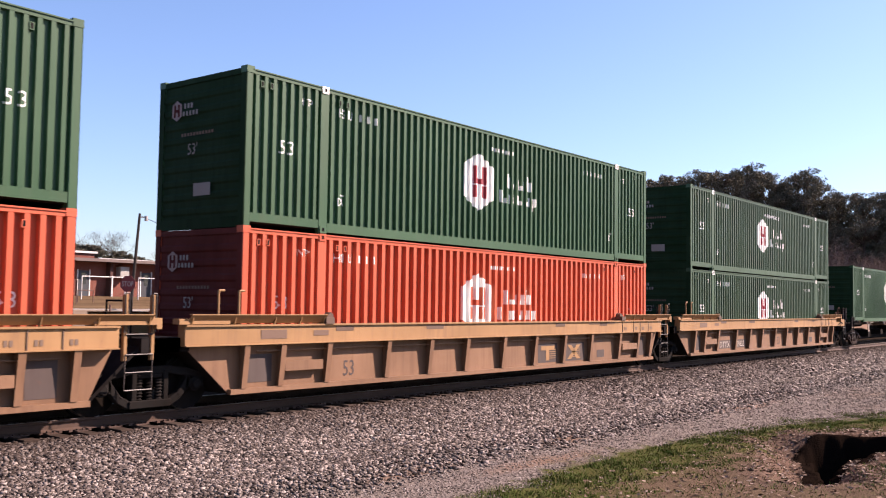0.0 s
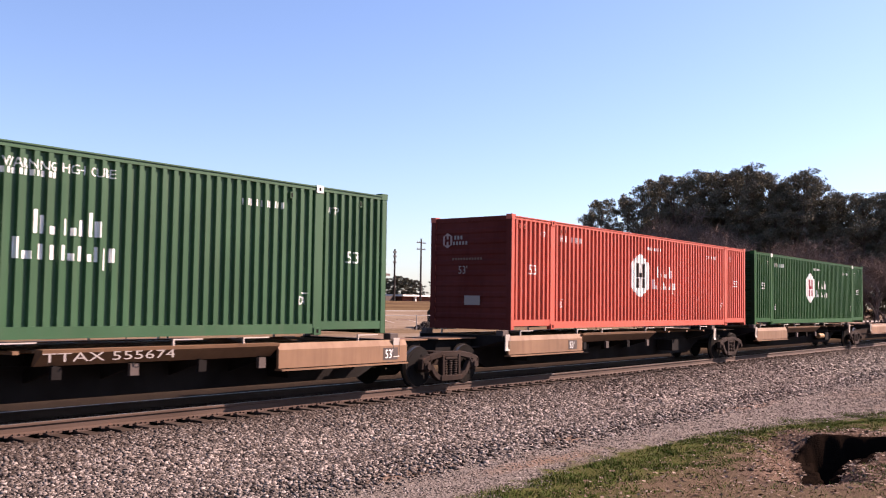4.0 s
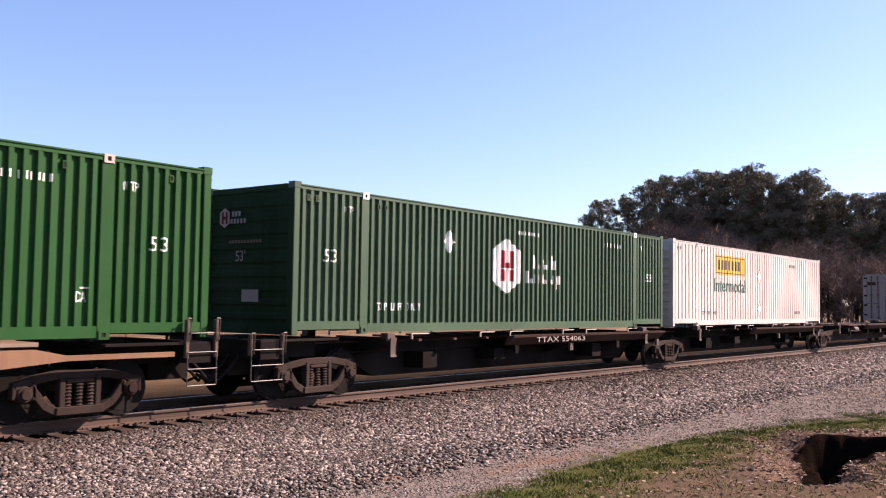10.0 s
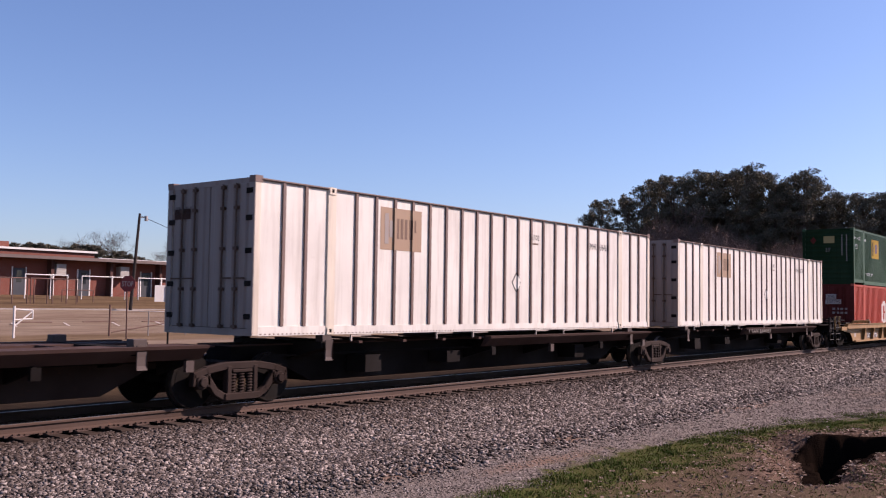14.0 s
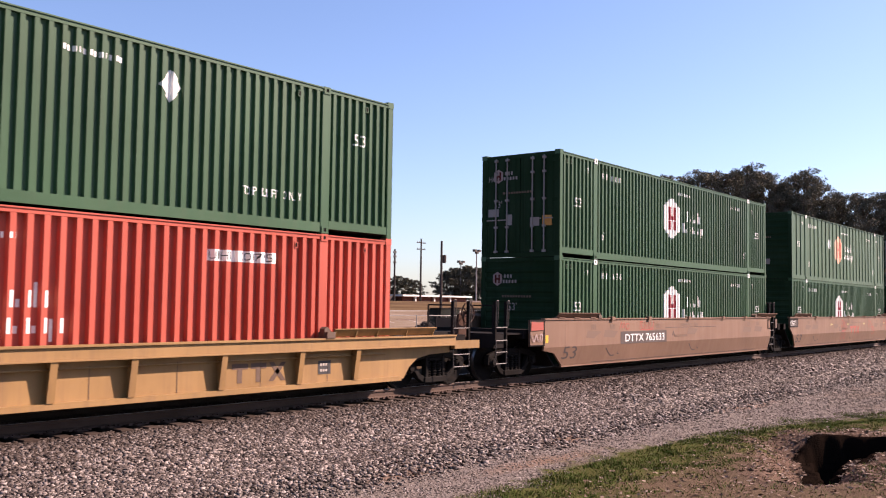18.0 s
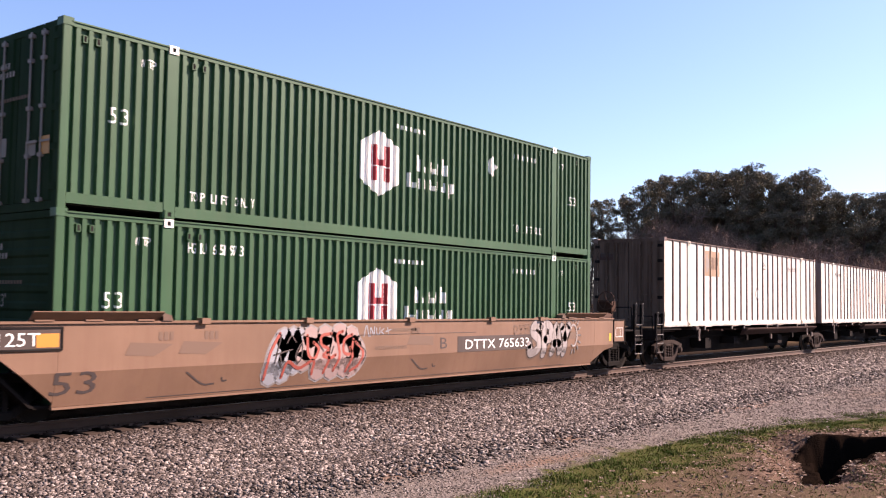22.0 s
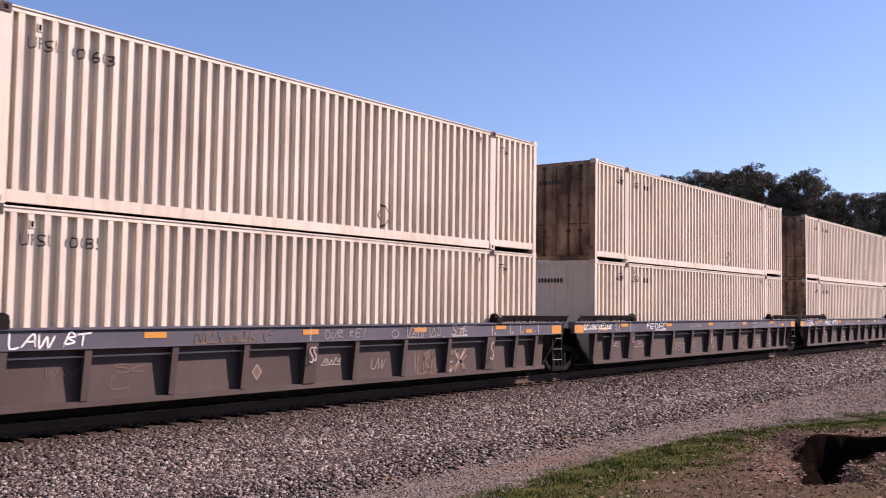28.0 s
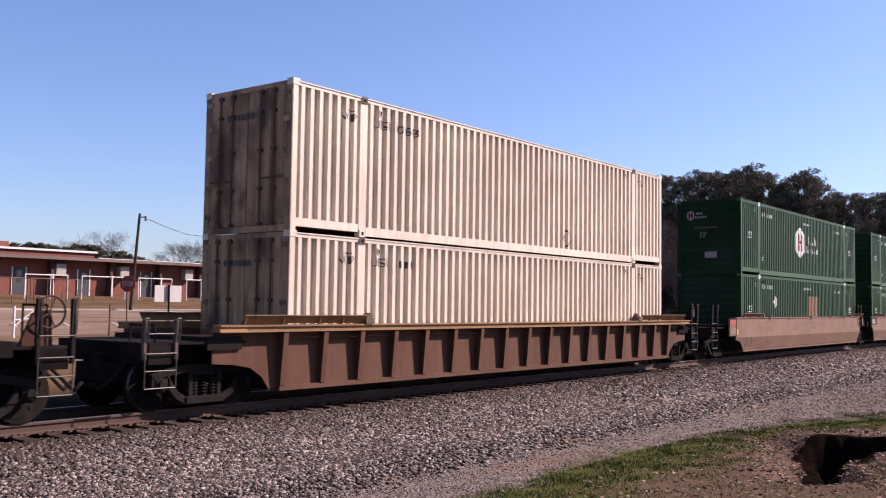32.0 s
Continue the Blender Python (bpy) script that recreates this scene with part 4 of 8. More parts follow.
# ---- the ground ----
def step(a, b, x):
    """Smooth rise from 0 at a to 1 at b."""
    t = np.clip((x - a) / (b - a), 0, 1)
    return t * t * (3 - 2 * t)


HOLLOW = ((15.1, -9.95), (17.0, -9.28), (18.5, -8.72), (19.51, -8.24), (20.42, -8.35), (20.84, -8.92), (20.95, -9.63), (21.6, -10.6), (19.3, -10.95), (18.66, -10.15), (17.18, -10.15), (17.62, -9.78), (16.3, -9.85), (15.3, -10.2))


def hollow(x, y):
    """Signed distance to the washed-out hollow (negative inside), and the distance to its gentle bank."""
    best, bank, inside = np.full(np.shape(x), 1e9), np.full(np.shape(x), 1e9), np.zeros(np.shape(x), bool)
    n = len(HOLLOW)
    for k in range(n):
        (ax, ay), (bx, by) = HOLLOW[k], HOLLOW[(k + 1) % n]
        t = np.clip(((x - ax) * (bx - ax) + (y - ay) * (by - ay)) / ((bx - ax) ** 2 + (by - ay) ** 2), 0, 1)
        d = np.hypot(x - ax - t * (bx - ax), y - ay - t * (by - ay))
        best = np.minimum(best, d)
        if k < 3:
            bank = np.minimum(bank, d)
        hit = ((ay > y) != (by > y)) & (x < (bx - ax) * (y - ay) / (by - ay + 1e-12) + ax)
        inside = inside ^ hit
    rough = 0.06 * np.sin(2.9 * x + 1.3 * np.sin(3.1 * y)) + 0.05 * np.sin(6.6 * x + 5.0 * y) * np.sin(5.2 * y - 2.0 * x) + 0.03 * np.sin(13.0 * x - 9.0 * y)
    return np.where(inside, -best, best) + rough, bank


def ripple(x, y):
    return 0.5 * np.sin(x * 1.7 + np.sin(y * 1.3)) * np.sin(y * 1.9 + 0.6 * np.sin(x * 0.9)) + 0.3 * np.sin(x * 4.1 + y * 2.7) * np.sin(y * 3.7 - x * 1.3)


def grass_edge(x):
    return np.interp(x, [0, 8, 10.4, 14.2, 16.7, 19.2, 22.6, 25.6, 40, 120], [-7.4, -7.2, -6.8, -6.15, -6.25, -6.6, -7.3, -8.6, -13, -30])


def ground_z(x, y):
    near = np.interp(-y, [0, 1.55, 1.9, 3.3, 5.0, 7.2, 9.0, 11.5, 13.5, 16, 60], [-0.245, -0.245, -0.30, -0.62, -0.74, -0.78, -0.72, -0.66, -0.2, 0.15, 0.4])
    far = np.interp(y, [0, 1.55, 1.9, 3.2, 5.0, 12, 22, 30, 38, 46, 60, 64, 200, 2500], [-0.245, -0.245, -0.30, -0.62, -0.5, -0.15, -0.02, 0.0, 0.55, 1.25, 2.1, 2.2, 2.6, 6.0])
    z = np.where(y < 0, near, far)
    amp = 0.03 * step(3.0, 5.5, np.abs(y)) * (1 + 1.2 * step(0, 1.5, grass_edge(x) - y))
    z = z + amp * ripple(x, y)
    d, bank = hollow(x, y)
    slope = 0.42 * step(0.95, 0.0, bank) * (1 + 0.25 * ripple(x * 3, y * 3))
    return z - np.maximum(np.where(d < 0, 1.0, 0.0) * step(0.0, -0.34, d) + 0.4 * step(-0.3, -0.6, d), slope)


def axis(*runs):
    out = []
    for a, b, s in runs:
        out += list(np.arange(a, b, s))
    return np.array(out + [runs[-1][1]])


def ground_sheet():
    xs = axis((-2500, -300, 400), (-300, -40, 40), (-40, 2, 2.0), (2, 7, 0.4), (7, 12.5, 0.13), (12.5, 23, 0.065), (23, 26, 0.13), (26, 60, 0.6), (60, 140, 4), (140, 400, 40), (400, 4000, 450))
    ys = axis((-2500, -200, 400), (-200, -30, 20), (-30, -13, 1.0), (-13, -11.2, 0.13), (-11.2, -7.8, 0.065), (-7.8, -6.5, 0.13), (-6.5, -1.4, 0.25), (-1.4, 2, 0.4), (2, 70, 1.5), (70, 300, 25), (300, 4000, 450))
    gx, gy = np.meshgrid(xs, ys, indexing="ij")
    gz = ground_z(gx, gy)
    n, m = len(xs), len(ys)
    idx = np.arange(n * m).reshape(n, m)
    quads = np.stack([idx[:-1, :-1], idx[1:, :-1], idx[1:, 1:], idx[:-1, 1:]], -1).reshape(-1, 4)
    me = bpy.data.meshes.new("ground")
    me.from_pydata(np.stack([gx, gy, gz], -1).reshape(-1, 3).tolist(), [], quads.tolist())
    me.polygons.foreach_set("use_smooth", [True] * len(me.polygons))
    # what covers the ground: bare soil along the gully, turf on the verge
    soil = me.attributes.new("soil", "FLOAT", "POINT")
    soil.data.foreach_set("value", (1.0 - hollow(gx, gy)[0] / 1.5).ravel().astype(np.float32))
    # bare reddish dirt where the road is worn through
    worn = sum(np.exp(-((gx - a) / p) ** 2 - ((gy - b + 0.02 * (gx - a)) / q) ** 2) for a, b, p, q in ((29.8, -4.3, 4.5, 0.55), (16.0, -4.9, 1.1, 0.28), (11.3, -5.0, 1.4, 0.25), (24.8, -5.3, 2.2, 0.3), (13.6, -5.9, 2.4, 0.22)))
    dirt = me.attributes.new("dirt", "FLOAT", "POINT")
    dirt.data.foreach_set("value", worn.ravel().astype(np.float32))
    turf = me.attributes.new("turf", "FLOAT", "POINT")
    turf.data.foreach_set("value", np.clip(grass_edge(gx) - gy, -5, 5).ravel().astype(np.float32))
    return me


def cover(nt, name):
    a = nt.nodes.new("ShaderNodeAttribute")
    a.attribute_name = name
    return a.outputs["Fac"]


def ground_material():
    m = shader("ground", (0.198, 0.172, 0.158), 0.95, spec=0.0)
    nt = m.node_tree
    b = nt.nodes["Principled BSDF"]
    geo = nt.nodes.new("ShaderNodeNewGeometry")
    pos = geo.outputs["Position"]
    sep = nt.nodes.new("ShaderNodeSeparateXYZ")
    nt.links.new(pos, sep.inputs[0])
    big = noise_node(nt, 0.35, 5, 0.6, pos)
    mid = noise_node(nt, 2.2, 6, 0.65, pos)
    fine = noise_node(nt, 28.0, 5, 0.7, pos)
    vor = nt.nodes.new("ShaderNodeTexVoronoi")
    vor.inputs["Scale"].default_value = 38.0
    nt.links.new(pos, vor.inputs["Vector"])
    pebble = vor.outputs["Color"]
    peb = nt.nodes.new("ShaderNodeSeparateColor")
    nt.links.new(pebble, peb.inputs[0])
    gravel = mix_node(nt, ramp_node(nt, peb.outputs[0], 0.2, 1.0), (0.075, 0.062, 0.055), (0.235, 0.2, 0.178))
    gravel = mix_node(nt, math_node(nt, "MULTIPLY", ramp_node(nt, mid, 0.4, 0.7), 0.55), gravel, (0.17, 0.143, 0.126))
    gravel = mix_node(nt, math_node(nt, "MULTIPLY", ramp_node(nt, big, 0.52, 0.64), 0.45), gravel, (0.125, 0.089, 0.066))
    gravel = mix_node(nt, math_node(nt, "MULTIPLY", ramp_node(nt, math_node(nt, "ADD", cover(nt, "dirt"), math_node(nt, "MULTIPLY", math_node(nt, "SUBTRACT", mid, 0.5), 0.8)), 0.25, 0.75), 0.8), gravel, (0.165, 0.109, 0.079))
    yy = math_node(nt, "ADD", sep.outputs[1], math_node(nt, "MULTIPLY", math_node(nt, "SUBTRACT", mid, 0.5), 1.6))
    # bed under the stones
    bed = mix_node(nt, fine, (0.0165, 0.0132, 0.0119), (0.073, 0.059, 0.053))
    near_bed = ramp_node(nt, yy, -5.3, -3.2)
    col = mix_node(nt, near_bed, gravel, bed)
    # between the rails the bed is darkened for the shade under the train
    train_shade = math_node(nt, "MULTIPLY", ramp_node(nt, sep.outputs[1], -1.0, -0.7), ramp_node(nt, sep.outputs[1], 1.6, 1.2))
    col = mix_node(nt, train_shade, col, (0.0165, 0.0132, 0.0112))
    # verge
    wob = math_node(nt, "MULTIPLY", math_node(nt, "SUBTRACT", mid, 0.5), 2.6)
    verge = ramp_node(nt, math_node(nt, "ADD", cover(nt, "turf"), wob), -0.1, 0.35)
    turf = mix_node(nt, mid, (0.026, 0.044, 0.0085), (0.075, 0.073, 0.026))
    turf = mix_node(nt, ramp_node(nt, fine, 0.5, 0.7), turf, (0.115, 0.075, 0.045))
    col = mix_node(nt, verge, col, turf)
    soil = mix_node(nt, fine, (0.045, 0.03, 0.022), (0.16, 0.108, 0.082))
    bare = ramp_node(nt, math_node(nt, "ADD", cover(nt, "soil"), wob), 0.25, 0.5)
    col = mix_node(nt, math_node(nt, "MULTIPLY", bare, verge), col, soil)
    worn = ramp_node(nt, math_node(nt, "ADD", cover(nt, "turf"), math_node(nt, "MULTIPLY", wob, 1.5)), 1.3, 2.2)
    col = mix_node(nt, math_node(nt, "MULTIPLY", worn, 0.8), col, soil)
    # gully painted near black: its shade is put into the ground colour
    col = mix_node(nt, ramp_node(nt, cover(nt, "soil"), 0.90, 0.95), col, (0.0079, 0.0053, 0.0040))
    # far side: pale dirt, lot, dormant grass
    patchy = noise_node(nt, 0.5, 7, 0.7, pos, (0.25, 1.0, 1.0))
    lot = mix_node(nt, ramp_node(nt, patchy, 0.35, 0.65), (0.14, 0.098, 0.07), (0.225, 0.178, 0.135))
    streaks = noise_node(nt, 0.3, 8, 0.75, pos, (0.12, 1.6, 1.0))
    lot = mix_node(nt, math_node(nt, "MULTIPLY", ramp_node(nt, streaks, 0.52, 0.66), 0.75), lot, (0.085, 0.058, 0.042))
    lot = mix_node(nt, math_node(nt, "MULTIPLY", ramp_node(nt, fine, 0.5, 0.7), 0.5), lot, (0.132, 0.092, 0.059))
    dry = mix_node(nt, ramp_node(nt, patchy, 0.3, 0.7), (0.086, 0.056, 0.03), (0.165, 0.112, 0.066))
    # strip beyond the track painted dark where the train's shade falls
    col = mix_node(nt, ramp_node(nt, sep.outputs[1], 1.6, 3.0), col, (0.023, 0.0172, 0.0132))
    col = mix_node(nt, ramp_node(nt, yy, 5.5, 9.0), col, dry)
    col = mix_node(nt, ramp_node(nt, yy, 12.0, 15.0), col, lot)
    strip = math_node(nt, "MULTIPLY", ramp_node(nt, yy, 23.5, 24.5), ramp_node(nt, yy, 31.0, 30.0))
    col = mix_node(nt, math_node(nt, "MULTIPLY", strip, 0.7), col, dry)
    col = mix_node(nt, ramp_node(nt, yy, 44.5, 46.0), col, mix_node(nt, ramp_node(nt, streaks, 0.45, 0.62), dry, (0.07, 0.046, 0.03)))
    col = mix_node(nt, ramp_node(nt, sep.outputs[1], 75.0, 95.0), col, (0.086, 0.073, 0.04))
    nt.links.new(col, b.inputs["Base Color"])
    h = math_node(nt, "ADD", math_node(nt, "MULTIPLY", vor.outputs["Distance"], 0.5), fine)
    bump_node(nt, h, 0.7, 0.03)
    return m


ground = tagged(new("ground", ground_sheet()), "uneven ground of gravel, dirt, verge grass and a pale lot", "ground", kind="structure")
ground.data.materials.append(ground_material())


# ---- track ----
def varied(name, tones, rough=0.9, scale=30.0):
    """Colour that changes from piece to piece and has a fine grain."""
    m = shader(name, tones[0], rough, spec=0.05)
    nt = m.node_tree
    geo = nt.nodes.new("ShaderNodeNewGeometry")
    r = nt.nodes.new("ShaderNodeValToRGB")
    r.color_ramp.elements[0].color = (*tones[0], 1)
    r.color_ramp.elements[1].color = (*tones[-1], 1)
    for i, t in enumerate(tones[1:-1]):
        r.color_ramp.elements.new((i + 1) / (len(tones) - 1)).color = (*t, 1)
    nt.links.new(geo.outputs["Random Per Island"], r.inputs[0])
    fine = noise_node(nt, scale, 4, 0.6, geo.outputs["Position"])
    col = mix_node(nt, math_node(nt, "MULTIPLY", fine, 0.5), r.outputs[0], tuple(c * 0.55 for c in tones[0]))
    nt.links.new(col, nt.nodes["Principled BSDF"].inputs["Base Color"])
    bump_node(nt, fine, 0.3, 0.01)
    return m


def scatter(name, xs, ys, zs, sizes, material, label, seed, flat=0.75, category="ballast"):
    """Many small angular stones in one mesh."""
    rng = np.random.default_rng(seed)
    n = len(xs)
    cube = np.array([(x, y, z) for x in (-1, 1) for y in (-1, 1) for z in (-1, 1)], float)
    faces = np.array([(0, 1, 3, 2), (4, 6, 7, 5), (0, 4, 5, 1), (2, 3, 7, 6), (0, 2, 6, 4), (1, 5, 7, 3)])
    v = cube[None] * (0.5 + 0.28 * rng.uniform(-1, 1, (n, 8, 3)))
    v *= (sizes[:, None] * np.stack([rng.uniform(0.8, 1.4, n), rng.uniform(0.7, 1.1, n), rng.uniform(0.55, 1.0, n) * flat], -1))[:, None, :]
    a, t = rng.uniform(0, 2 * np.pi, n), rng.uniform(-0.7, 0.7, n)
    ca, sa, ct, st = np.cos(a), np.sin(a), np.cos(t), np.sin(t)
    x, y, z = v[..., 0], v[..., 1], v[..., 2]
    y, z = ct[:, None] * y - st[:, None] * z, st[:, None] * y + ct[:, None] * z
    x, y = ca[:, None] * x - sa[:, None] * y, sa[:, None] * x + ca[:, None] * y
    v = np.stack([x + xs[:, None], y + ys[:, None], z + zs[:, None]], -1).reshape(-1, 3)
    f = (faces[None] + 8 * np.arange(n)[:, None, None]).reshape(-1, 4)
    me = bpy.data.meshes.new(name)
    me.vertices.add(len(v))
    me.vertices.foreach_set("co", v.ravel())
    me.loops.add(f.size)
    me.loops.foreach_set("vertex_index", f.ravel().astype(np.int32))
    me.polygons.add(len(f))
    me.polygons.foreach_set("loop_start", np.arange(0, f.size, 4, dtype=np.int32))
    me.update(calc_edges=True)
    me.materials.append(material)
    return tagged(new(name, me), label, category, kind="stuff")


STONE = varied("ballast_stone", ((0.022, 0.018, 0.016), (0.085, 0.069, 0.062), (0.165, 0.137, 0.124), (0.40, 0.345, 0.315)))
nt = STONE.node_tree
geo = nt.nodes.new("ShaderNodeNewGeometry")
sep = nt.nodes.new("ShaderNodeSeparateXYZ")
nt.links.new(geo.outputs["Position"], sep.inputs[0])
blot = noise_node(nt, 0.8, 4, 0.6, geo.outputs["Position"])
old = nt.nodes["Principled BSDF"].inputs["Base Color"].links[0].from_socket
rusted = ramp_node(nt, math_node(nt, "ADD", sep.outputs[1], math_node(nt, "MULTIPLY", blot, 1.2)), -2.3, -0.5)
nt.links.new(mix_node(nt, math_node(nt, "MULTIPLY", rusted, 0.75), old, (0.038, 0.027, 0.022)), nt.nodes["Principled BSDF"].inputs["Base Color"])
rng = np.random.default_rng(5)
sx, sy, ss = [], [], []
for a, b, dens, size in ((3.0, 12.0, 1250, 0.041), (12.0, 22.0, 760, 0.047), (22.0, 36.0, 330, 0.056), (36.0, 64.0, 130, 0.08)):
    n = int((b - a) * 3.7 * dens)
    sx.append(rng.uniform(a, b, n))
    sy.append(-1.0 - 3.1 * rng.uniform(0, 1, n) ** 1.1 - 1.5 * rng.uniform(0, 1, n) ** 4)
    ss.append(size * rng.uniform(0.6, 1.35, n))
sx, sy, ss = map(np.concatenate, (sx, sy, ss))
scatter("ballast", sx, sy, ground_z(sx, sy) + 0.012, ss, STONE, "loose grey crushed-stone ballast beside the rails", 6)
n = 9000
sx, sy = rng.uniform(4, 40, n) , rng.uniform(-0.66, 0.66, n)
# oily stone, made darker to hold the shade under the train
OILY_SHADED = varied("oily_shaded_stone", ((0.0132, 0.0112, 0.0099), (0.033, 0.028, 0.025), (0.059, 0.05, 0.046)))
scatter("ballast", sx, sy, np.full(n, -0.235), 0.06 * rng.uniform(0.6, 1.3, n), OILY_SHADED, "oily crushed-stone ballast between the rails, darkened further for the shade of the train", 7)
n = 6000
sx, sy = rng.uniform(4, 60, n), rng.uniform(0.95, 4.0, n)
# same dark stone: the train's shade on the far shoulder is in its colour
scatter("ballast", sx, sy, ground_z(sx, sy) + 0.01, 0.08 * rng.uniform(0.6, 1.3, n), OILY_SHADED, "crushed-stone ballast on the far shoulder, darkened for the shade of the train", 8)
GRAVEL = varied("dusty_gravel", ((0.05, 0.042, 0.037), (0.115, 0.097, 0.086), (0.19, 0.163, 0.146), (0.42, 0.37, 0.335)))
n = 52000
sx = 5 + 45 * rng.uniform(0, 1, n) ** 1.7
sy = -3.5 - (4.2 + 0.05 * sx) * rng.uniform(0, 1, n) ** 1.25
spots = np.exp(-((sx - 29.8) / 4.5) ** 2 - ((sy + 4.3) / 0.55) ** 2) + np.exp(-((sx - 16.0) / 1.1) ** 2 - ((sy + 4.9) / 0.28) ** 2) + np.exp(-((sx - 11.3) / 1.4) ** 2 - ((sy + 5.0) / 0.25) ** 2)
keep = (sy > grass_edge(sx) - 0.3 + 0.4 * ripple(sx, sy)) & (rng.uniform(0, 1, n) > 0.85 * spots)
sx, sy = sx[keep], sy[keep]
n = len(sx)
coarse = np.clip(1.0 + 0.5 * (sy + 5.0), 0.62, 1.7)
scatter("gravel", sx, sy, ground_z(sx, sy) + 0.004, (0.018 + 0.0008 * sx) * coarse * rng.uniform(0.5, 1.5, n), GRAVEL, "fine pale gravel of the service road", 9, flat=0.55, category="gravel")

TIE = painted("weathered_tie_timber", (0.036, 0.0235, 0.0175), wear=0.6, rust=0.0, rough=0.9, streak=0.4, dirt=(0.024, 0.0155, 0.0115), spec=0.1)
track = tagged(new("railway_track"), "single railway track with rusty rails on timber ties", "railway track", kind="structure")
RAIL = [(-0.07, -0.17), (0.07, -0.17), (0.07, -0.158), (0.012, -0.135), (0.010, -0.05), (0.036, -0.04), (0.036, -0.012), (0.028, -0.002), (-0.028, -0.002), (-0.036, -0.012), (-0.036, -0.04), (-0.010, -0.05), (-0.012, -0.135), (-0.07, -0.158)]
for s in (-1, 1):
    bm = bmesh.new()
    extrude(bm, [(y + s * 0.755, z) for y, z in RAIL], "x", -60, 600)
    r = part("rail", bm, RAIL_SIDE, track, "rusty steel rail with a polished head")
    part("running_surface", boxes((-60, 600, s * 0.755 - 0.026, s * 0.755 + 0.026, -0.004, 0.0)), RAIL_TOP, r)


def tie_mesh():
    bm = boxes((-0.115, 0.115, -1.28, 1.28, -0.36, -0.185))
    bevelled(bm, 0.012)
    return bm


def plate_mesh():
    bm = bmesh.new()
    for s in (-1, 1):
        box(bm, -0.09, 0.09, s * 0.755 - 0.17, s * 0.755 + 0.17, -0.185, -0.171)
        for dx in (-0.05, 0.05):
            for dy in (-0.095, 0.095):
                box(bm, dx - 0.012, dx + 0.012, s * 0.755 + dy - 0.02, s * 0.755 + dy + 0.02, -0.171, -0.145)
        for dx in (-0.16, 0.16):
            box(bm, dx - 0.03, dx + 0.03, s * 0.755 - 0.10, s * 0.755 + 0.10, -0.19, -0.155)
    return bm


PLATE = painted("rusty_tie_plate", (0.059, 0.032, 0.022), wear=0.4, rust=0.4, rough=0.85)
rng2 = random.Random(3)
for k in range(118):
    t = part("tie", shared("tie", tie_mesh, TIE), TIE, track)
    t.matrix_basis = pose(2.0 + 0.52 * k, rng2.uniform(-0.03, 0.03), rng2.uniform(-0.01, 0.004), 0, 0, rng2.uniform(-1, 1))
    p = part("tie_plate", shared("tie_plate", plate_mesh, PLATE), PLATE, t)


# ---- beyond the track: school building, lot, poles ----
BRICK = shader("red_brick", (0.198, 0.066, 0.043), 0.85, spec=0.2)
nt = BRICK.node_tree
tc = nt.nodes.new("ShaderNodeTexCoord")
mp = nt.nodes.new("ShaderNodeMapping")
mp.inputs["Rotation"].default_value = (radians(90), 0, 0)
nt.links.new(tc.outputs["Object"], mp.inputs["Vector"])
bt = nt.nodes.new("ShaderNodeTexBrick")
bt.inputs["Scale"].default_value = 4.2
bt.inputs["Color1"].default_value, bt.inputs["Color2"].default_value, bt.inputs["Mortar"].default_value = (0.20, 0.062, 0.041, 1), (0.155, 0.05, 0.035, 1), (0.172, 0.125, 0.106, 1)
bt.inputs["Mortar Size"].default_value = 0.012
nt.links.new(mp.outputs[0], bt.inputs["Vector"])
nt.links.new(mix_node(nt, math_node(nt, "MULTIPLY", noise_node(nt, 0.6, 4, 0.6, tc.outputs["Object"]), 0.5), bt.outputs["Color"], (0.125, 0.046, 0.034)), nt.nodes["Principled BSDF"].inputs["Base Color"])
bump_node(nt, bt.outputs["Fac"], 0.3, 0.01)
TRIM = painted("white_trim_paint", (0.56, 0.54, 0.51), wear=0.2, rust=0.05, rough=0.6, streak=0.25, dirt=(0.264, 0.238, 0.198))
ROOF = painted("dull_roof_edge", (0.115, 0.085, 0.075), wear=0.3, rust=0.05, rough=0.8, streak=0.3, dirt=(0.231, 0.198, 0.185))
GLASS = shader("dark_window_glass", (0.0198, 0.023, 0.026), 0.08, spec=0.6)
WOOD_POLE = painted("creosoted_timber", (0.026, 0.0185, 0.0152), wear=0.5, rust=0.0, rough=0.9, streak=0.3)
PIPE_BROWN = painted("rusty_brown_pipe", (0.099, 0.05, 0.036), wear=0.4, rust=0.3, rough=0.75)
GALV = painted("galvanised_pipe", (0.218, 0.198, 0.185), wear=0.3, rust=0.1, rough=0.6)
DOOR_GREY = painted("dark_door_paint", (0.03, 0.034, 0.042), wear=0.3, rust=0.05, rough=0.5)
FIN = painted("dark_red_fin", (0.06, 0.022, 0.016), wear=0.3, rust=0.05, rough=0.8)
AC_GREY = painted("dull_white_metal", (0.33, 0.31, 0.28), wear=0.3, rust=0.05, rough=0.7, streak=0.3, dirt=(0.2, 0.17, 0.14))
CURB = painted("pale_concrete", (0.251, 0.224, 0.198), wear=0.3, rust=0.05, rough=0.85)

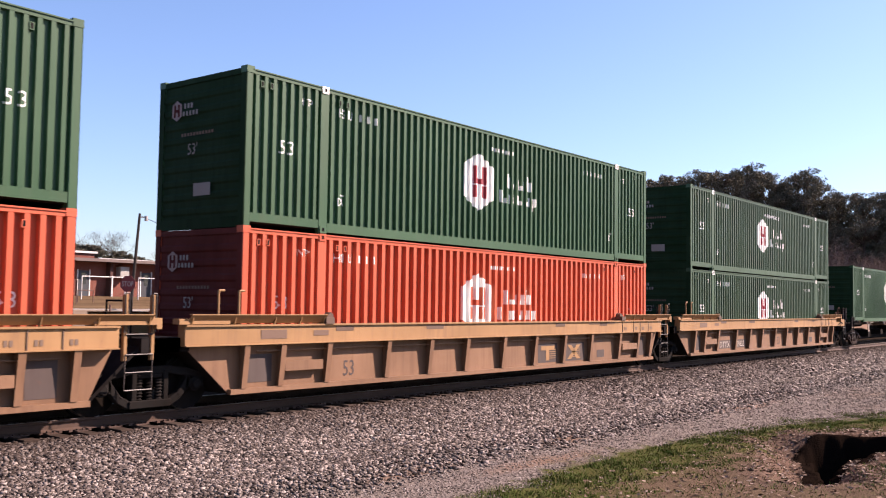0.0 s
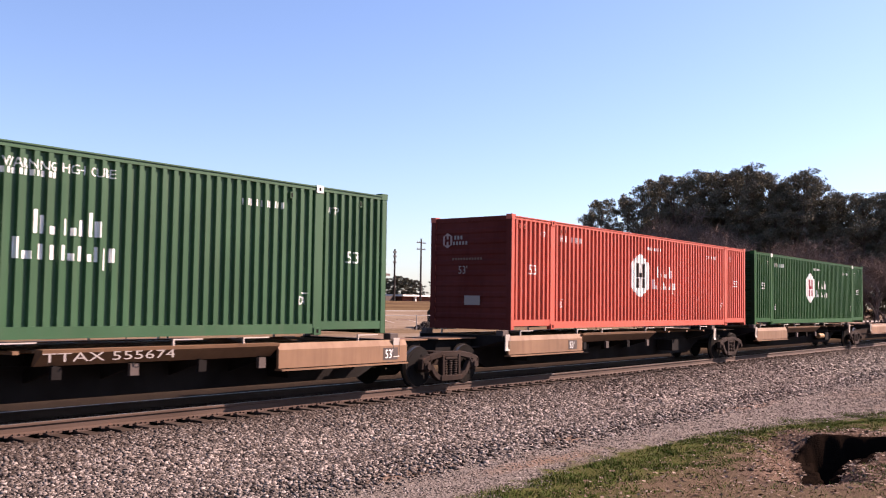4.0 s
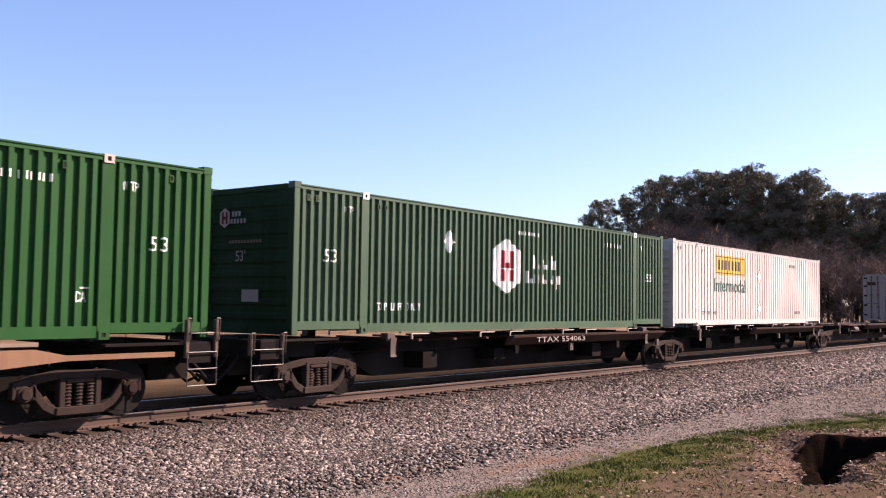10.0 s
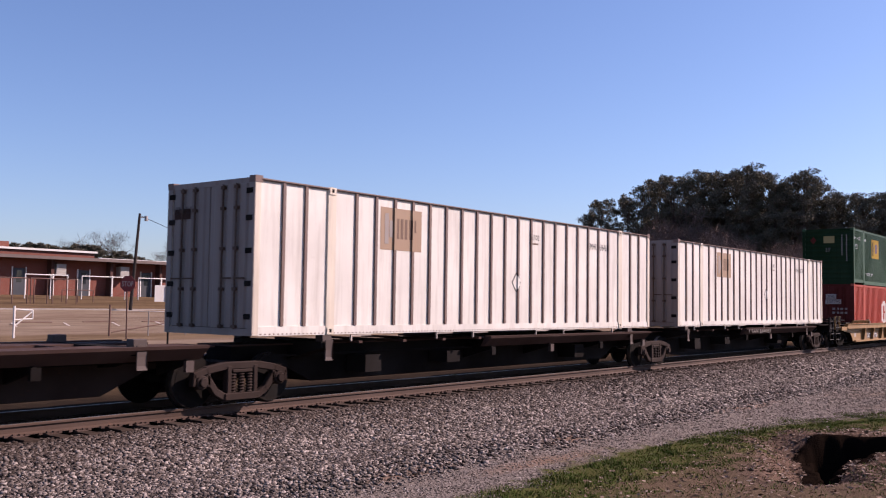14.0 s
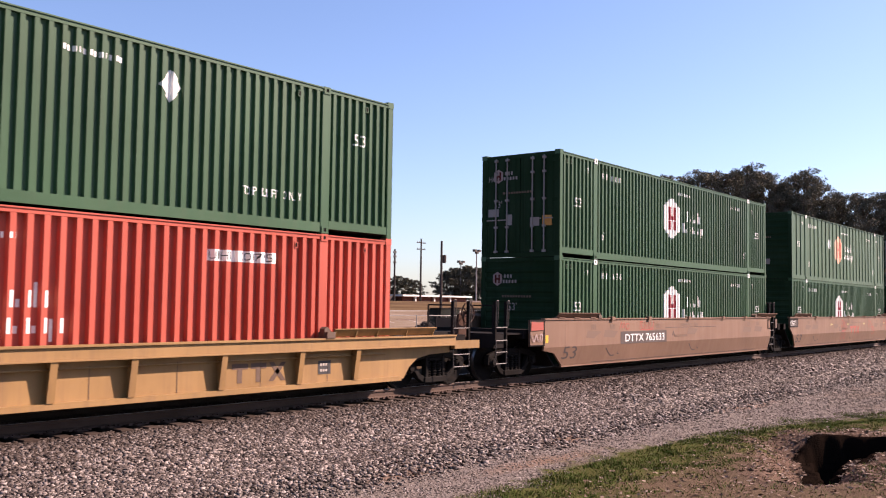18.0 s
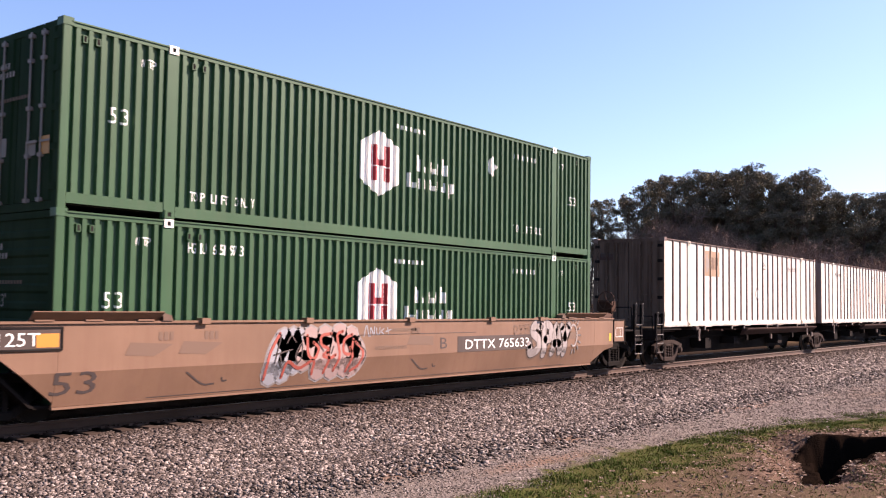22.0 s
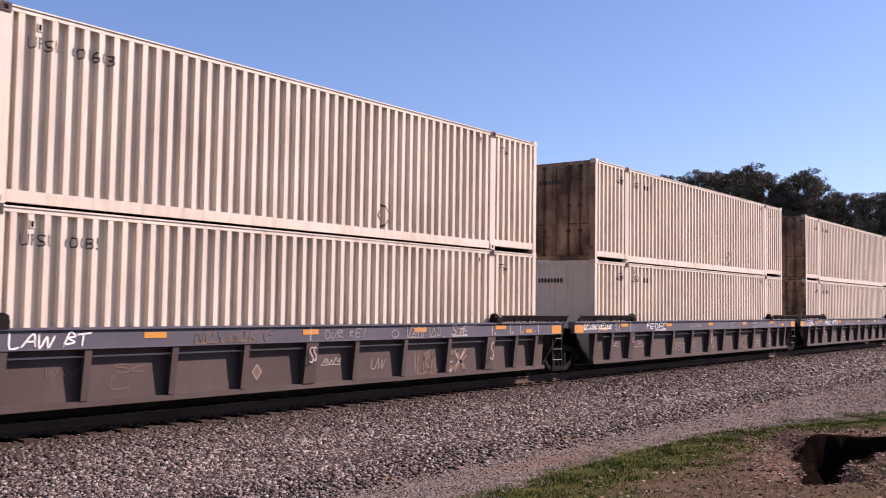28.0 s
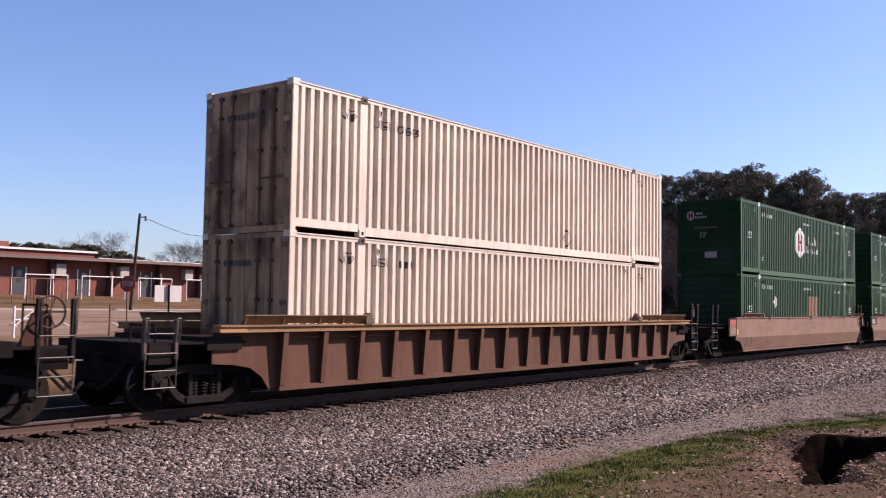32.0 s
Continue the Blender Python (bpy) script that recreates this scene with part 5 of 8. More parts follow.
WALL_Y, BASE_Z, EAVE_Z = 62.0, 2.0, 5.22
school = tagged(new("school_building"), "long single-storey red brick school with a flat overhanging roof", "building")
part("wall", boxes((20.0, 84.4, WALL_Y, WALL_Y + 11, BASE_Z - 0.6, EAVE_Z)), BRICK, school, "red brick wall")
part("roof", boxes((19.6, 85.6, WALL_Y - 1.3, WALL_Y + 11.6, EAVE_Z, EAVE_Z + 0.16)), DARK, school, "flat roof with a dark underside")
part("roof_edge", boxes((19.6, 85.65, WALL_Y - 1.38, WALL_Y - 1.3, EAVE_Z - 0.02, EAVE_Z + 0.25)), ROOF, school, "pale metal roof edge")
part("upper_roof", boxes((20.0, 49.5, WALL_Y + 4.0, WALL_Y + 11, EAVE_Z + 0.17, EAVE_Z + 0.95)), BRICK, school)
part("upper_roof_edge", boxes((19.8, 49.7, WALL_Y + 3.8, WALL_Y + 11.2, EAVE_Z + 0.95, EAVE_Z + 1.13)), TRIM, school, "white roof edge")
part("upper_roof_edge", boxes((49.9, 62.0, WALL_Y + 3.8, WALL_Y + 11.2, EAVE_Z + 0.20, EAVE_Z + 0.55)), TRIM, school, "white roof edge")
part("roof_house", boxes((37.0, 42.0, WALL_Y + 5.5, WALL_Y + 10, EAVE_Z + 1.13, EAVE_Z + 1.7)), BRICK, school)
for x in (42.75, 48.4, 53.6, 58.2, 62.6, 65.8, 68.6, 71.2, 74.4, 77.7, 81.1):
    part("fin", boxes((x - 0.14, x + 0.14, WALL_Y - 0.7, WALL_Y - 0.002, BASE_Z - 0.3, EAVE_Z)), FIN, school, "dark upright fin under the eaves")
    part("downpipe", boxes((x - 0.07, x + 0.07, WALL_Y - 0.82, WALL_Y - 0.704, BASE_Z - 0.3, EAVE_Z - 1.25)), TRIM, school, "white downpipe")
part("downpipe", boxes((84.12, 84.28, WALL_Y - 1.2, WALL_Y - 1.0, BASE_Z - 0.3, EAVE_Z)), TRIM, school, "white downpipe")
for x in (43.6, 49.8, 56.9, 63.5, 75.2, 82.1):
    bm = boxes((x - 0.55, x + 0.35, WALL_Y - 0.75, WALL_Y - 0.04, 3.85, 4.85))
    ac = part("air_conditioner", bm, AC_GREY, school, "white window air conditioner")
    for k in range(4):
        part("slat", boxes((x - 0.5, x + 0.3, WALL_Y - 0.77, WALL_Y - 0.75, 3.98 + k * 0.2, 4.08 + k * 0.2)), AC_GREY, ac)
    part("conduit_box", boxes((x + 0.75, x + 0.95, WALL_Y - 0.2, WALL_Y - 0.065, 3.7, 4.0)), AC_GREY, school)
for x in (40.1, 46.0, 52.4, 59.6, 66.2):
    d = part("door", boxes((x - 0.5, x + 0.55, WALL_Y - 0.05, WALL_Y + 0.04, BASE_Z, 4.4)), DOOR_GREY, school, "dark grey-blue door")
    part("door_pane", boxes((x - 0.2, x + 0.25, WALL_Y - 0.06, WALL_Y - 0.05, 3.2, 4.2)), GLASS, d)
    part("door_frame", boxes((x - 0.62, x - 0.51, WALL_Y - 0.08, WALL_Y, BASE_Z, 4.5), (x + 0.56, x + 0.67, WALL_Y - 0.08, WALL_Y, BASE_Z, 4.5)), TRIM, d)
tagged(new("meter_cabinet", data_of("meter_cabinet", boxes((81.7, 82.9, WALL_Y - 1.9, WALL_Y - 1.2, BASE_Z - 0.2, 3.2)), TRIM)), "white metal cabinet against the school wall", "cabinet")


def climbing_bars(xs, y, z0, z1, mat, label, r=0.05, mid=()):
    th = tagged(new("climbing_bars"), label, "climbing bars", "climbing bars before the school")
    rails = bmesh.new()
    rod(rails, (xs[0], y, z1), (xs[-1], y, z1), r, 6)
    for z in mid:
        rod(rails, (xs[0], y, z), (xs[-1], y, z), r * 0.7, 6)
    part("top_bar", rails, mat, th)
    for x in xs:
        bm = bmesh.new()
        rod(bm, (x, y, float(ground_z(np.array(x), np.array(y))) - 0.1), (x, y, z1), r, 6)
        part("post", bm, mat, th)


for xs in ((37.5, 39.6, 41.05), (42.3, 46.3), (47.6, 51.0), (52.6, 54.2, 55.75)):
    climbing_bars(xs, 56.0, 2.0, 3.74, TRIM, "white pipe frame standing on the grass")
for xs in ((31.0, 32.5, 33.4, 34.5), (34.75, 35.0, 36.0, 36.4, 37.5, 38.3)):
    climbing_bars(xs, 50.0, 1.4, 3.3, PIPE_BROWN, "rusty brown pipe frame on the grass", 0.045)
climbing_bars((38.3, 39.6, 40.9), 52.0, 1.4, 2.55, PIPE_BROWN, "low rusty pipe frame on the grass", 0.04)

# chain-link fence along the lot
FENCE = ((27.4, 0.15), (29.7, 0.1), (32.07, 0.05), (34.67, 0.0), (37.84, -0.08), (41.31, -0.1), (44.71, -0.1), (48.2, -0.12), (51.95, -0.12), (55.4, -0.15), (59.0, -0.18), (62.64, -0.18), (66.2, -0.18), (70.0, -0.2), (74.5, -0.2))
fence = tagged(new("chain_link_fence"), "low galvanised chain-link fence with pipe posts along the lot", "fence")
for i, (x, z) in enumerate(FENCE):
    bm = bmesh.new()
    rod(bm, (x, 28.5, z - 0.3), (x, 28.5, z + 1.2 + (0.25 if i == 0 else 0)), 0.05 if i in (0, 4) else 0.035, 7)
    part("post", bm, PIPE_BROWN if i in (0, 4) else GALV, fence)
for (xa, za), (xb, zb) in zip(FENCE, FENCE[1:]):
    bm = bmesh.new()
    rod(bm, (xa, 28.5, za + 1.17), (xb, 28.5, zb + 1.17), 0.03, 6)
    part("top_rail", bm, GALV, fence)
    bm = bmesh.new()
    n = int((xb - xa) / 0.24)
    for k in range(n):
        f0, f1 = k / n, (k + 4) / n
        for flip in (0, 1):
            a0, a1 = (za + 0.05, za + 1.15) if not flip else (za + 1.15, za + 0.05)
            if f1 <= 1:
                rod(bm, (xa + (xb - xa) * f0, 28.5, a0), (xa + (xb - xa) * f1, 28.5, a1), 0.002, 3)
    part("wire_mesh", bm, GALV, fence)
for p, q in (((37.84, 1.1), (41.0, 0.1)), ((27.5, 0.2), (34.6, 1.15))):
    bm = bmesh.new()
    rod(bm, (p[0], 28.45, p[1]), (q[0], 28.45, q[1]), 0.03, 6)
    part("brace", bm, PIPE_BROWN, fence)
gate = tagged(new("pipe_gate"), "short white pipe gate leaf with a diagonal brace", "gate")
bm = bmesh.new()
pipe(bm, [(22.4, 28.5, 0.0), (22.4, 28.5, 1.5)], 0.06)
part("post", bm, TRIM, gate)
bm = bmesh.new()
pipe(bm, [(22.4, 28.5, 1.35), (23.3, 28.5, 1.3), (23.3, 28.5, 0.9), (22.4, 28.5, 0.85)], 0.04)
pipe(bm, [(22.4, 28.5, 0.55), (23.3, 28.5, 1.25)], 0.035)
part("leaf", bm, TRIM, gate)
kerb = tagged(new("kerb", data_of("kerb", boxes((10, 110, 44.6, 44.8, 0.9, 1.22)), CURB)), "pale concrete kerb along the school lawn", "kerb", kind="structure")
for k in range(12):
    x = 26.0 + k * 3.1
    stripe = boxes((-0.06, 0.06, -1.3, 1.3, 0.0, 0.006))
    ob = tagged(new("parking_stripe", data_of("parking_stripe", stripe, PALE_INK)), "worn white parking stripe on the lot", "road marking", "parking stripes")
    ob.matrix_basis = pose(x, 35.2, float(ground_z(np.array(x), np.array(35.2))) + 0.006, 6.0, 0, -18)
for k in range(9):
    x = 27.0 + k * 4.1
    tagged(new("wheel_stop", data_of("wheel_stop", boxes((x, x + 2.1, 37.0, 37.18, 0.35, 0.53)), PIPE_BROWN)), "low dark wheel stop on the lot", "wheel stop", "wheel stops")

# signs
stop = tagged(new("stop_sign"), "dull red octagonal stop sign on a thin steel post", "sign")
bm = bmesh.new()
rod(bm, (25.95, 24.8, -0.3), (25.9, 24.8, 3.0), 0.035, 6)
part("post", bm, PIPE_BROWN, stop)
bm = bmesh.new()
u = Vector((0.616, -0.788, 0))
pts = [Vector((25.9, 24.74, 2.62)) + u * 0.38 * math.cos(math.pi / 8 + k * math.pi / 4) + Vector((0, 0, 0.40 * math.sin(math.pi / 8 + k * math.pi / 4))) for k in range(8)]
f = bm.faces.new([bm.verts.new(p) for p in pts])
r = bmesh.ops.extrude_face_region(bm, geom=[f])
for v in r["geom"]:
    if isinstance(v, bmesh.types.BMVert):
        v.co += Vector((-0.02, -0.016, 0))
part("panel", bm, painted("dull_red_sign", (0.15, 0.018, 0.018), wear=0.4, rust=0.1, rough=0.6), stop)
bm = fitted("STOP", -0.27, -0.13, 0.26, 0.54)
for v in bm.verts:
    v.co = Vector((25.9, 24.74, 2.62)) + u * v.co.x + Vector((-0.024, -0.0187, v.co.z))
part("lettering", bm, PALE_INK, stop)
board = tagged(new("notice_board"), "plain white rectangular board on a dark post", "sign")
bm = bmesh.new()
rod(bm, (24.5, 19.58, -0.3), (24.5, 19.58, 2.54), 0.045, 6)
part("post", bm, DARK, board)
bm = bmesh.new()
box(bm, -0.6, 0.6, -0.012, 0.012, 1.80, 2.50)
ob = part("panel", bm, TRIM, board)
ob.matrix_basis = pose(24.5, 19.64, 0, 0, 0, -12)
dump = tagged(new("dumpster"), "dark green steel dumpster behind the fence", "dumpster")
bm = bmesh.new()
extrude(bm, [(29.4, -0.6), (30.5, -0.6), (30.6, 1.3), (30.3, 1.54), (29.25, 1.50)], "x", 55.7, 58.1)
bevelled(bm, 0.03)
part("body", bm, painted("dark_green_steel", (0.0105, 0.0135, 0.011), wear=0.4, rust=0.2, rough=0.8, spec=0.1), dump)
part("lid", boxes((55.6, 58.2, 29.2, 30.4, 1.541, 1.58)), DARK, dump)
for x in (56.0, 57.4):
    part("side_pocket", boxes((x, x + 0.2, 29.1, 29.32, 0.5, 0.75)), DARK, dump)
for x, y, r in ((54.4, 29.6, 0.5), (53.2, 29.4, 0.3), (60.0, 29.5, 0.5)):
    bm = bmesh.new()
    lathe(bm, [(r * 1.0, -0.1), (r * 1.1, 0.18), (r * 0.8, r * 0.75), (r * 0.35, r * 1.15)], 9, (x, y, 0))
    for v in bm.verts:
        v.co.x += 0.12 * math.sin(7 * v.co.z + 3 * v.co.y)
    tagged(new("rubble_heap", data_of("rubble_heap", bm, DARK)), "small dark heap of rubble by the fence", "heap", "heaps by the fence")


HEDGE = []


def utility_pole(x, y, z0, z1, label, arms=(), lamp=None, gear=False, lean=(0.0, 0.0), r=0.15, wide=0.8):
    th = tagged(new("utility_pole"), label, "pole", "poles")
    bm = bmesh.new()
    rod(bm, (x - lean[0], y - lean[1], z0 - 0.5), (x, y, z1), r, 8, r * 0.7)
    part("pole", bm, WOOD_POLE, th)
    for z in arms:
        w = wide
        bm = boxes((x - w, x + w, y - 0.05, y + 0.05, z - 0.05, z + 0.05))
        part("cross_arm", bm, WOOD_POLE, th)
        for k in (-0.9 * w, -0.45 * w, 0.45 * w, 0.9 * w):
            ins = bmesh.new()
            rod(ins, (x + k, y, z + 0.06), (x + k, y, z + 0.22), 0.05, 6)
            part("insulator", ins, GALV, th)
    if gear:
        bm = bmesh.new()
        rod(bm, (x + 0.33, y - 0.1, z1 - 2.2), (x + 0.33, y - 0.1, z1 - 1.4), 0.22, 10)
        part("transformer", bm, GREY_BROWN, th)
    if lamp:
        bm = bmesh.new()
        rod(bm, (x, y, z1 - 0.3), (x + lamp, y - 0.2, z1 - 0.2), 0.04, 6)
        rod(bm, (x + lamp, y - 0.2, z1 - 0.5), (x + lamp, y - 0.2, z1 - 0.15), 0.15, 8, 0.08)
        part("lamp_head", bm, GALV, th)
    return th


yard = utility_pole(39.15, 43.6, 1.1, 8.0, "leaning dark timber pole with a yard lamp", lamp=0.4, lean=(0.3, -0.38), r=0.13)
bm = bmesh.new()
pipe(bm, [(39.2, 43.6, 7.85), (45.2, 49.0, 7.7), (51.7, 55.0, 7.75), (63.0, 61.5, 8.1), (75.3, 68.5, 8.6)], 0.02, 5)
part("wire", bm, DARK, yard)
utility_pole(98.2, 70.8, 2.2, 9.4, "dark timber utility pole with short arms", arms=(8.9, 8.3, 7.5), wide=0.32)
utility_pole(100.5, 68.0, 2.2, 10.9, "tall dark timber utility pole with a cross arm", arms=(10.3, 9.4), wide=0.9)
utility_pole(74.75, 44.2, 1.0, 8.25, "dark timber utility pole with a transformer can", gear=True)
utility_pole(75.3, 68.5, 2.2, 8.8, "far dark timber utility pole behind the school", r=0.12)


def light_mast(x, y, z0, z1):
    th = tagged(new("floodlight_mast"), "tall grey mast with floodlights at its top", "lamp", "floodlight masts")
    bm = bmesh.new()
    rod(bm, (x, y, z0), (x, y, z1), 0.14, 8, 0.09)
    part("mast", bm, GALV, th)
    for k in range(3):
        bm = boxes((x - 0.85 + k * 0.6, x - 0.4 + k * 0.6, y - 0.3, y + 0.2, z1 - 0.1 - 0.3 * (k % 2), z1 + 0.3 - 0.3 * (k % 2)))
        part("lamp_head", bm, GREY_BROWN, th)


light_mast(126.0, 77.0, 2.0, 10.7)
light_mast(131.0, 84.0, 2.0, 9.2)
light_mast(150.0, 82.0, 2.0, 8.8)
utility_pole(109.2, 56.4, 1.6, 7.2, "thin timber pole with an arm lamp", lamp=-1.4)
utility_pole(104.1, 49.2, 0.5, 9.85, "tall thin timber pole with an arm lamp", lamp=-1.6, r=0.12)
for k, (x, y, h) in enumerate(((91.0, 25.5, 11.0), (92.5, 21.0, 12.0), (92.0, 17.5, 11.5), (94.0, 14.0, 12.0), (95.0, 10.5, 11.0), (90.5, 30.0, 9.5), (97.0, 7.5, 11.5))):
    HEDGE.append((x, y, h, 40 + k))

hall = tagged(new("brick_outbuilding"), "low red brick outbuilding with a white roof edge", "building")
part("wall", boxes((104.8, 120.5, 75, 83, 0.7, 2.95)), BRICK, hall)
part("roof", boxes((104.2, 121.2, 74.3, 83.5, 2.95, 3.2)), TRIM, hall)
part("annex", boxes((98.5, 104.7, 76, 82, 0.7, 3.0)), GREY_BROWN, hall, "dark annex of the outbuilding")
for x in (107.5, 112.0, 116.0):
    part("pillar", boxes((x - 0.15, x + 0.15, 74.6, 74.9, 0.8, 2.95)), TRIM, hall)
low = tagged(new("bleacher_block"), "long low stepped stand with a pale top", "stand")
part("wall", boxes((121.6, 139.0, 76, 79, 0.7, 2.1)), PIPE_BROWN, low)
part("top", boxes((121.3, 139.3, 75.6, 79.2, 2.1, 2.5)), ROOF, low)
for x in (124.5, 128.0, 131.5, 135.0):
    part("support", boxes((x, x + 0.25, 75.7, 75.95, 0.8, 2.1)), TRIM, low)


# ---- trees ----
def leafy(name, tones):
    m = varied(name, tones, 0.85, 3.0)
    return m


NEEDLE = leafy("pine_needles", ((0.085, 0.086, 0.058), (0.125, 0.117, 0.082), (0.16, 0.14, 0.105), (0.20, 0.168, 0.132)))
TWIG = leafy("bare_twigs", ((0.046, 0.035, 0.028), (0.086, 0.066, 0.054), (0.132, 0.102, 0.086)))
RUSSET = leafy("russet_twigs", ((0.13, 0.09, 0.073), (0.185, 0.132, 0.11), (0.24, 0.175, 0.148)))
BARK = painted("pine_bark", (0.079, 0.05, 0.036), wear=0.5, rust=0.0, rough=0.95, streak=0.5)


def spikes(name, centres, radii, count, size, material, seed, droop=0.0, width=0.22):
    """Tufts of narrow triangles round many centres, as one mesh."""
    rng = np.random.default_rng(seed)
    c = np.repeat(centres, count, axis=0)
    r = np.repeat(radii, count)
    n = len(c)
    d = rng.normal(size=(n, 3))
    d /= np.linalg.norm(d, axis=1)[:, None]
    p = c + d * (r * rng.uniform(0.2, 1.0, n))[:, None] * np.array([1, 1, 0.7])
    a = d + rng.normal(size=(n, 3)) * 0.6
    a[:, 2] += 0.3 - droop
    a /= np.linalg.norm(a, axis=1)[:, None]
    s = np.cross(a, rng.normal(size=(n, 3)))
    s /= np.linalg.norm(s, axis=1)[:, None]
    ln = size * rng.uniform(0.6, 1.4, n)
    v = np.stack([p - s * (ln * width)[:, None], p + s * (ln * width)[:, None], p + a * ln[:, None]], 1).reshape(-1, 3)
    me = bpy.data.meshes.new(name)
    me.from_pydata(v.tolist(), [], np.arange(3 * n).reshape(-1, 3).tolist())
    me.materials.append(material)
    return me


def pine_proto(seed, h=18.0, spread=3.0, base=0.42, n=30, leaf=0.18, tufts=5, count=105):
    """A pine: leaning trunk, limbs that end in flat clusters of needle tufts with gaps between them."""
    rng = np.random.default_rng(seed)
    f = (np.arange(n) + rng.uniform(0, 1, n)) / n
    z = h * (base + (0.97 - base) * f ** 0.85)
    r = spread * (0.3 + 0.85 * np.sin(np.pi * np.clip(0.22 + 0.74 * f, 0, 1))) * rng.uniform(0.3, 1.0, n)
    a = 2.4 * np.arange(n) + rng.uniform(-0.5, 0.5, n)
    ends = np.stack([r * np.cos(a), r * np.sin(a), z], -1)
    ends[-1] = (0.2, 0.1, h - 0.8)
    off = rng.normal(size=(n, tufts, 3)) * np.array([0.62, 0.62, 0.34])
    cen = (ends[:, None, :] + off).reshape(-1, 3)
    crown = spikes("crown", cen, rng.uniform(0.38, 0.72, n * tufts), count, leaf, NEEDLE, seed + 50, width=0.3)
    bm = bmesh.new()
    pts = [Vector((0.3 * math.sin(seed + 0.8 * k), 0.3 * math.cos(seed * 2 + 0.7 * k), h * 0.95 * k / 6 - 0.4)) for k in range(7)]
    for k in range(6):
        rod(bm, pts[k], pts[k + 1], 0.24 * (1 - k / 7), 7, 0.24 * (1 - (k + 1) / 7) + 0.01)
    for cx in ends:
        k = max(0, min(5, int((cx[2] - 1.0) / (h * 0.95) * 6)))
        rod(bm, pts[k], Vector(cx), 0.06, 4, 0.02)
    return crown, data_of("trunk", bm, BARK)


PINES = [pine_proto(11, 18, 2.9, 0.40), pine_proto(12, 17, 3.3, 0.34, 34), pine_proto(13, 19, 2.5, 0.46, 28), pine_proto(14, 13, 3.4, 0.10, 44), pine_proto(15, 13, 3.8, 0.04, 40, 0.36, 5, 80)]


def pine(x, y, h, k, wide=1.0, label="dark green pine with a ragged crown"):
    th = tagged(new("pine_tree"), label, "tree", "pine wood")
    z = float(ground_z(np.array(x), np.array(y)))
    crown, trunk = PINES[k]
    s = h / (18, 17, 19, 13, 13)[k]
    th.matrix_basis = Matrix.LocRotScale((x, y, z), Euler((0, 0, (x * 7.3 + y * 3.1) % 6.28)), (s * wide, s * wide, s))
    part("trunk", trunk, BARK, th)
    part("crown", crown, NEEDLE, th)


# the wood's edge beside the track: east x, north y, height above the rails
WOOD = ((96, 38.9, 12.8), (99, 39.3, 14.8), (97, 34.8, 14.6), (100, 34.2, 16.2), (103, 33.8, 17.4), (99, 30.2, 17.0), (104, 30.8, 17.7), (100, 27.3, 17.3), (106, 28.3, 18.0), (101, 24.8, 17.4), (105, 25.0, 17.5), (100, 21.8, 17.6), (104, 21.8, 17.4), (101, 19.5, 16.2),
        (107, 20.3, 16.2), (102, 17.3, 16.4), (100, 15.8, 16.6), (104, 16.0, 15.7), (108, 16.1, 14.6), (103, 13.5, 14.4), (106, 13.1, 13.9), (102, 10.8, 14.1), (105, 10.3, 13.9), (103, 8.8, 14.1), (106, 8.3, 14.2), (104, 6.5, 14.1))
for i, (x, y, h) in enumerate(WOOD):
    pine(x, y, h - float(ground_z(np.array(float(x)), np.array(y))), (0, 2, 1, 0, 2, 1, 2, 0)[i % 8], (0.95, 1.1, 0.88, 1.05)[i % 4])
# lower trees that fill the wood behind and below
for i in range(22):
    pine(108 + (i * 5) % 9, 7.5 + i * 1.42, (10.5 if i < 7 else 13.2) + (i * 7) % 4 * 0.6, (3, 1, 3, 0)[i % 4], 1.1)
for i in range(9):
    pine(101 + (i * 3) % 5, 18.5 + i * 2.0, 8.5 + (i * 5) % 3, 3, 0.9)
# brush under the wood
rng = np.random.default_rng(21)
n = 560
bx = rng.uniform(93, 112, n)
by = rng.uniform(5, 42, n)
by[:150] = rng.uniform(32, 44, 150)
bx[:150] = rng.uniform(93, 101, 150)
bz = ground_z(bx, by) + rng.uniform(0.3, 6.5, n) * np.where(by > 32, 0.75, 1.0)
tagged(new("undergrowth", spikes("undergrowth", np.stack([bx, by, bz], -1), rng.uniform(0.8, 1.7, n), 70, 0.45, RUSSET, 22, width=0.07)), "tangled brown leafless undergrowth below the pines", "undergrowth", kind="stuff")


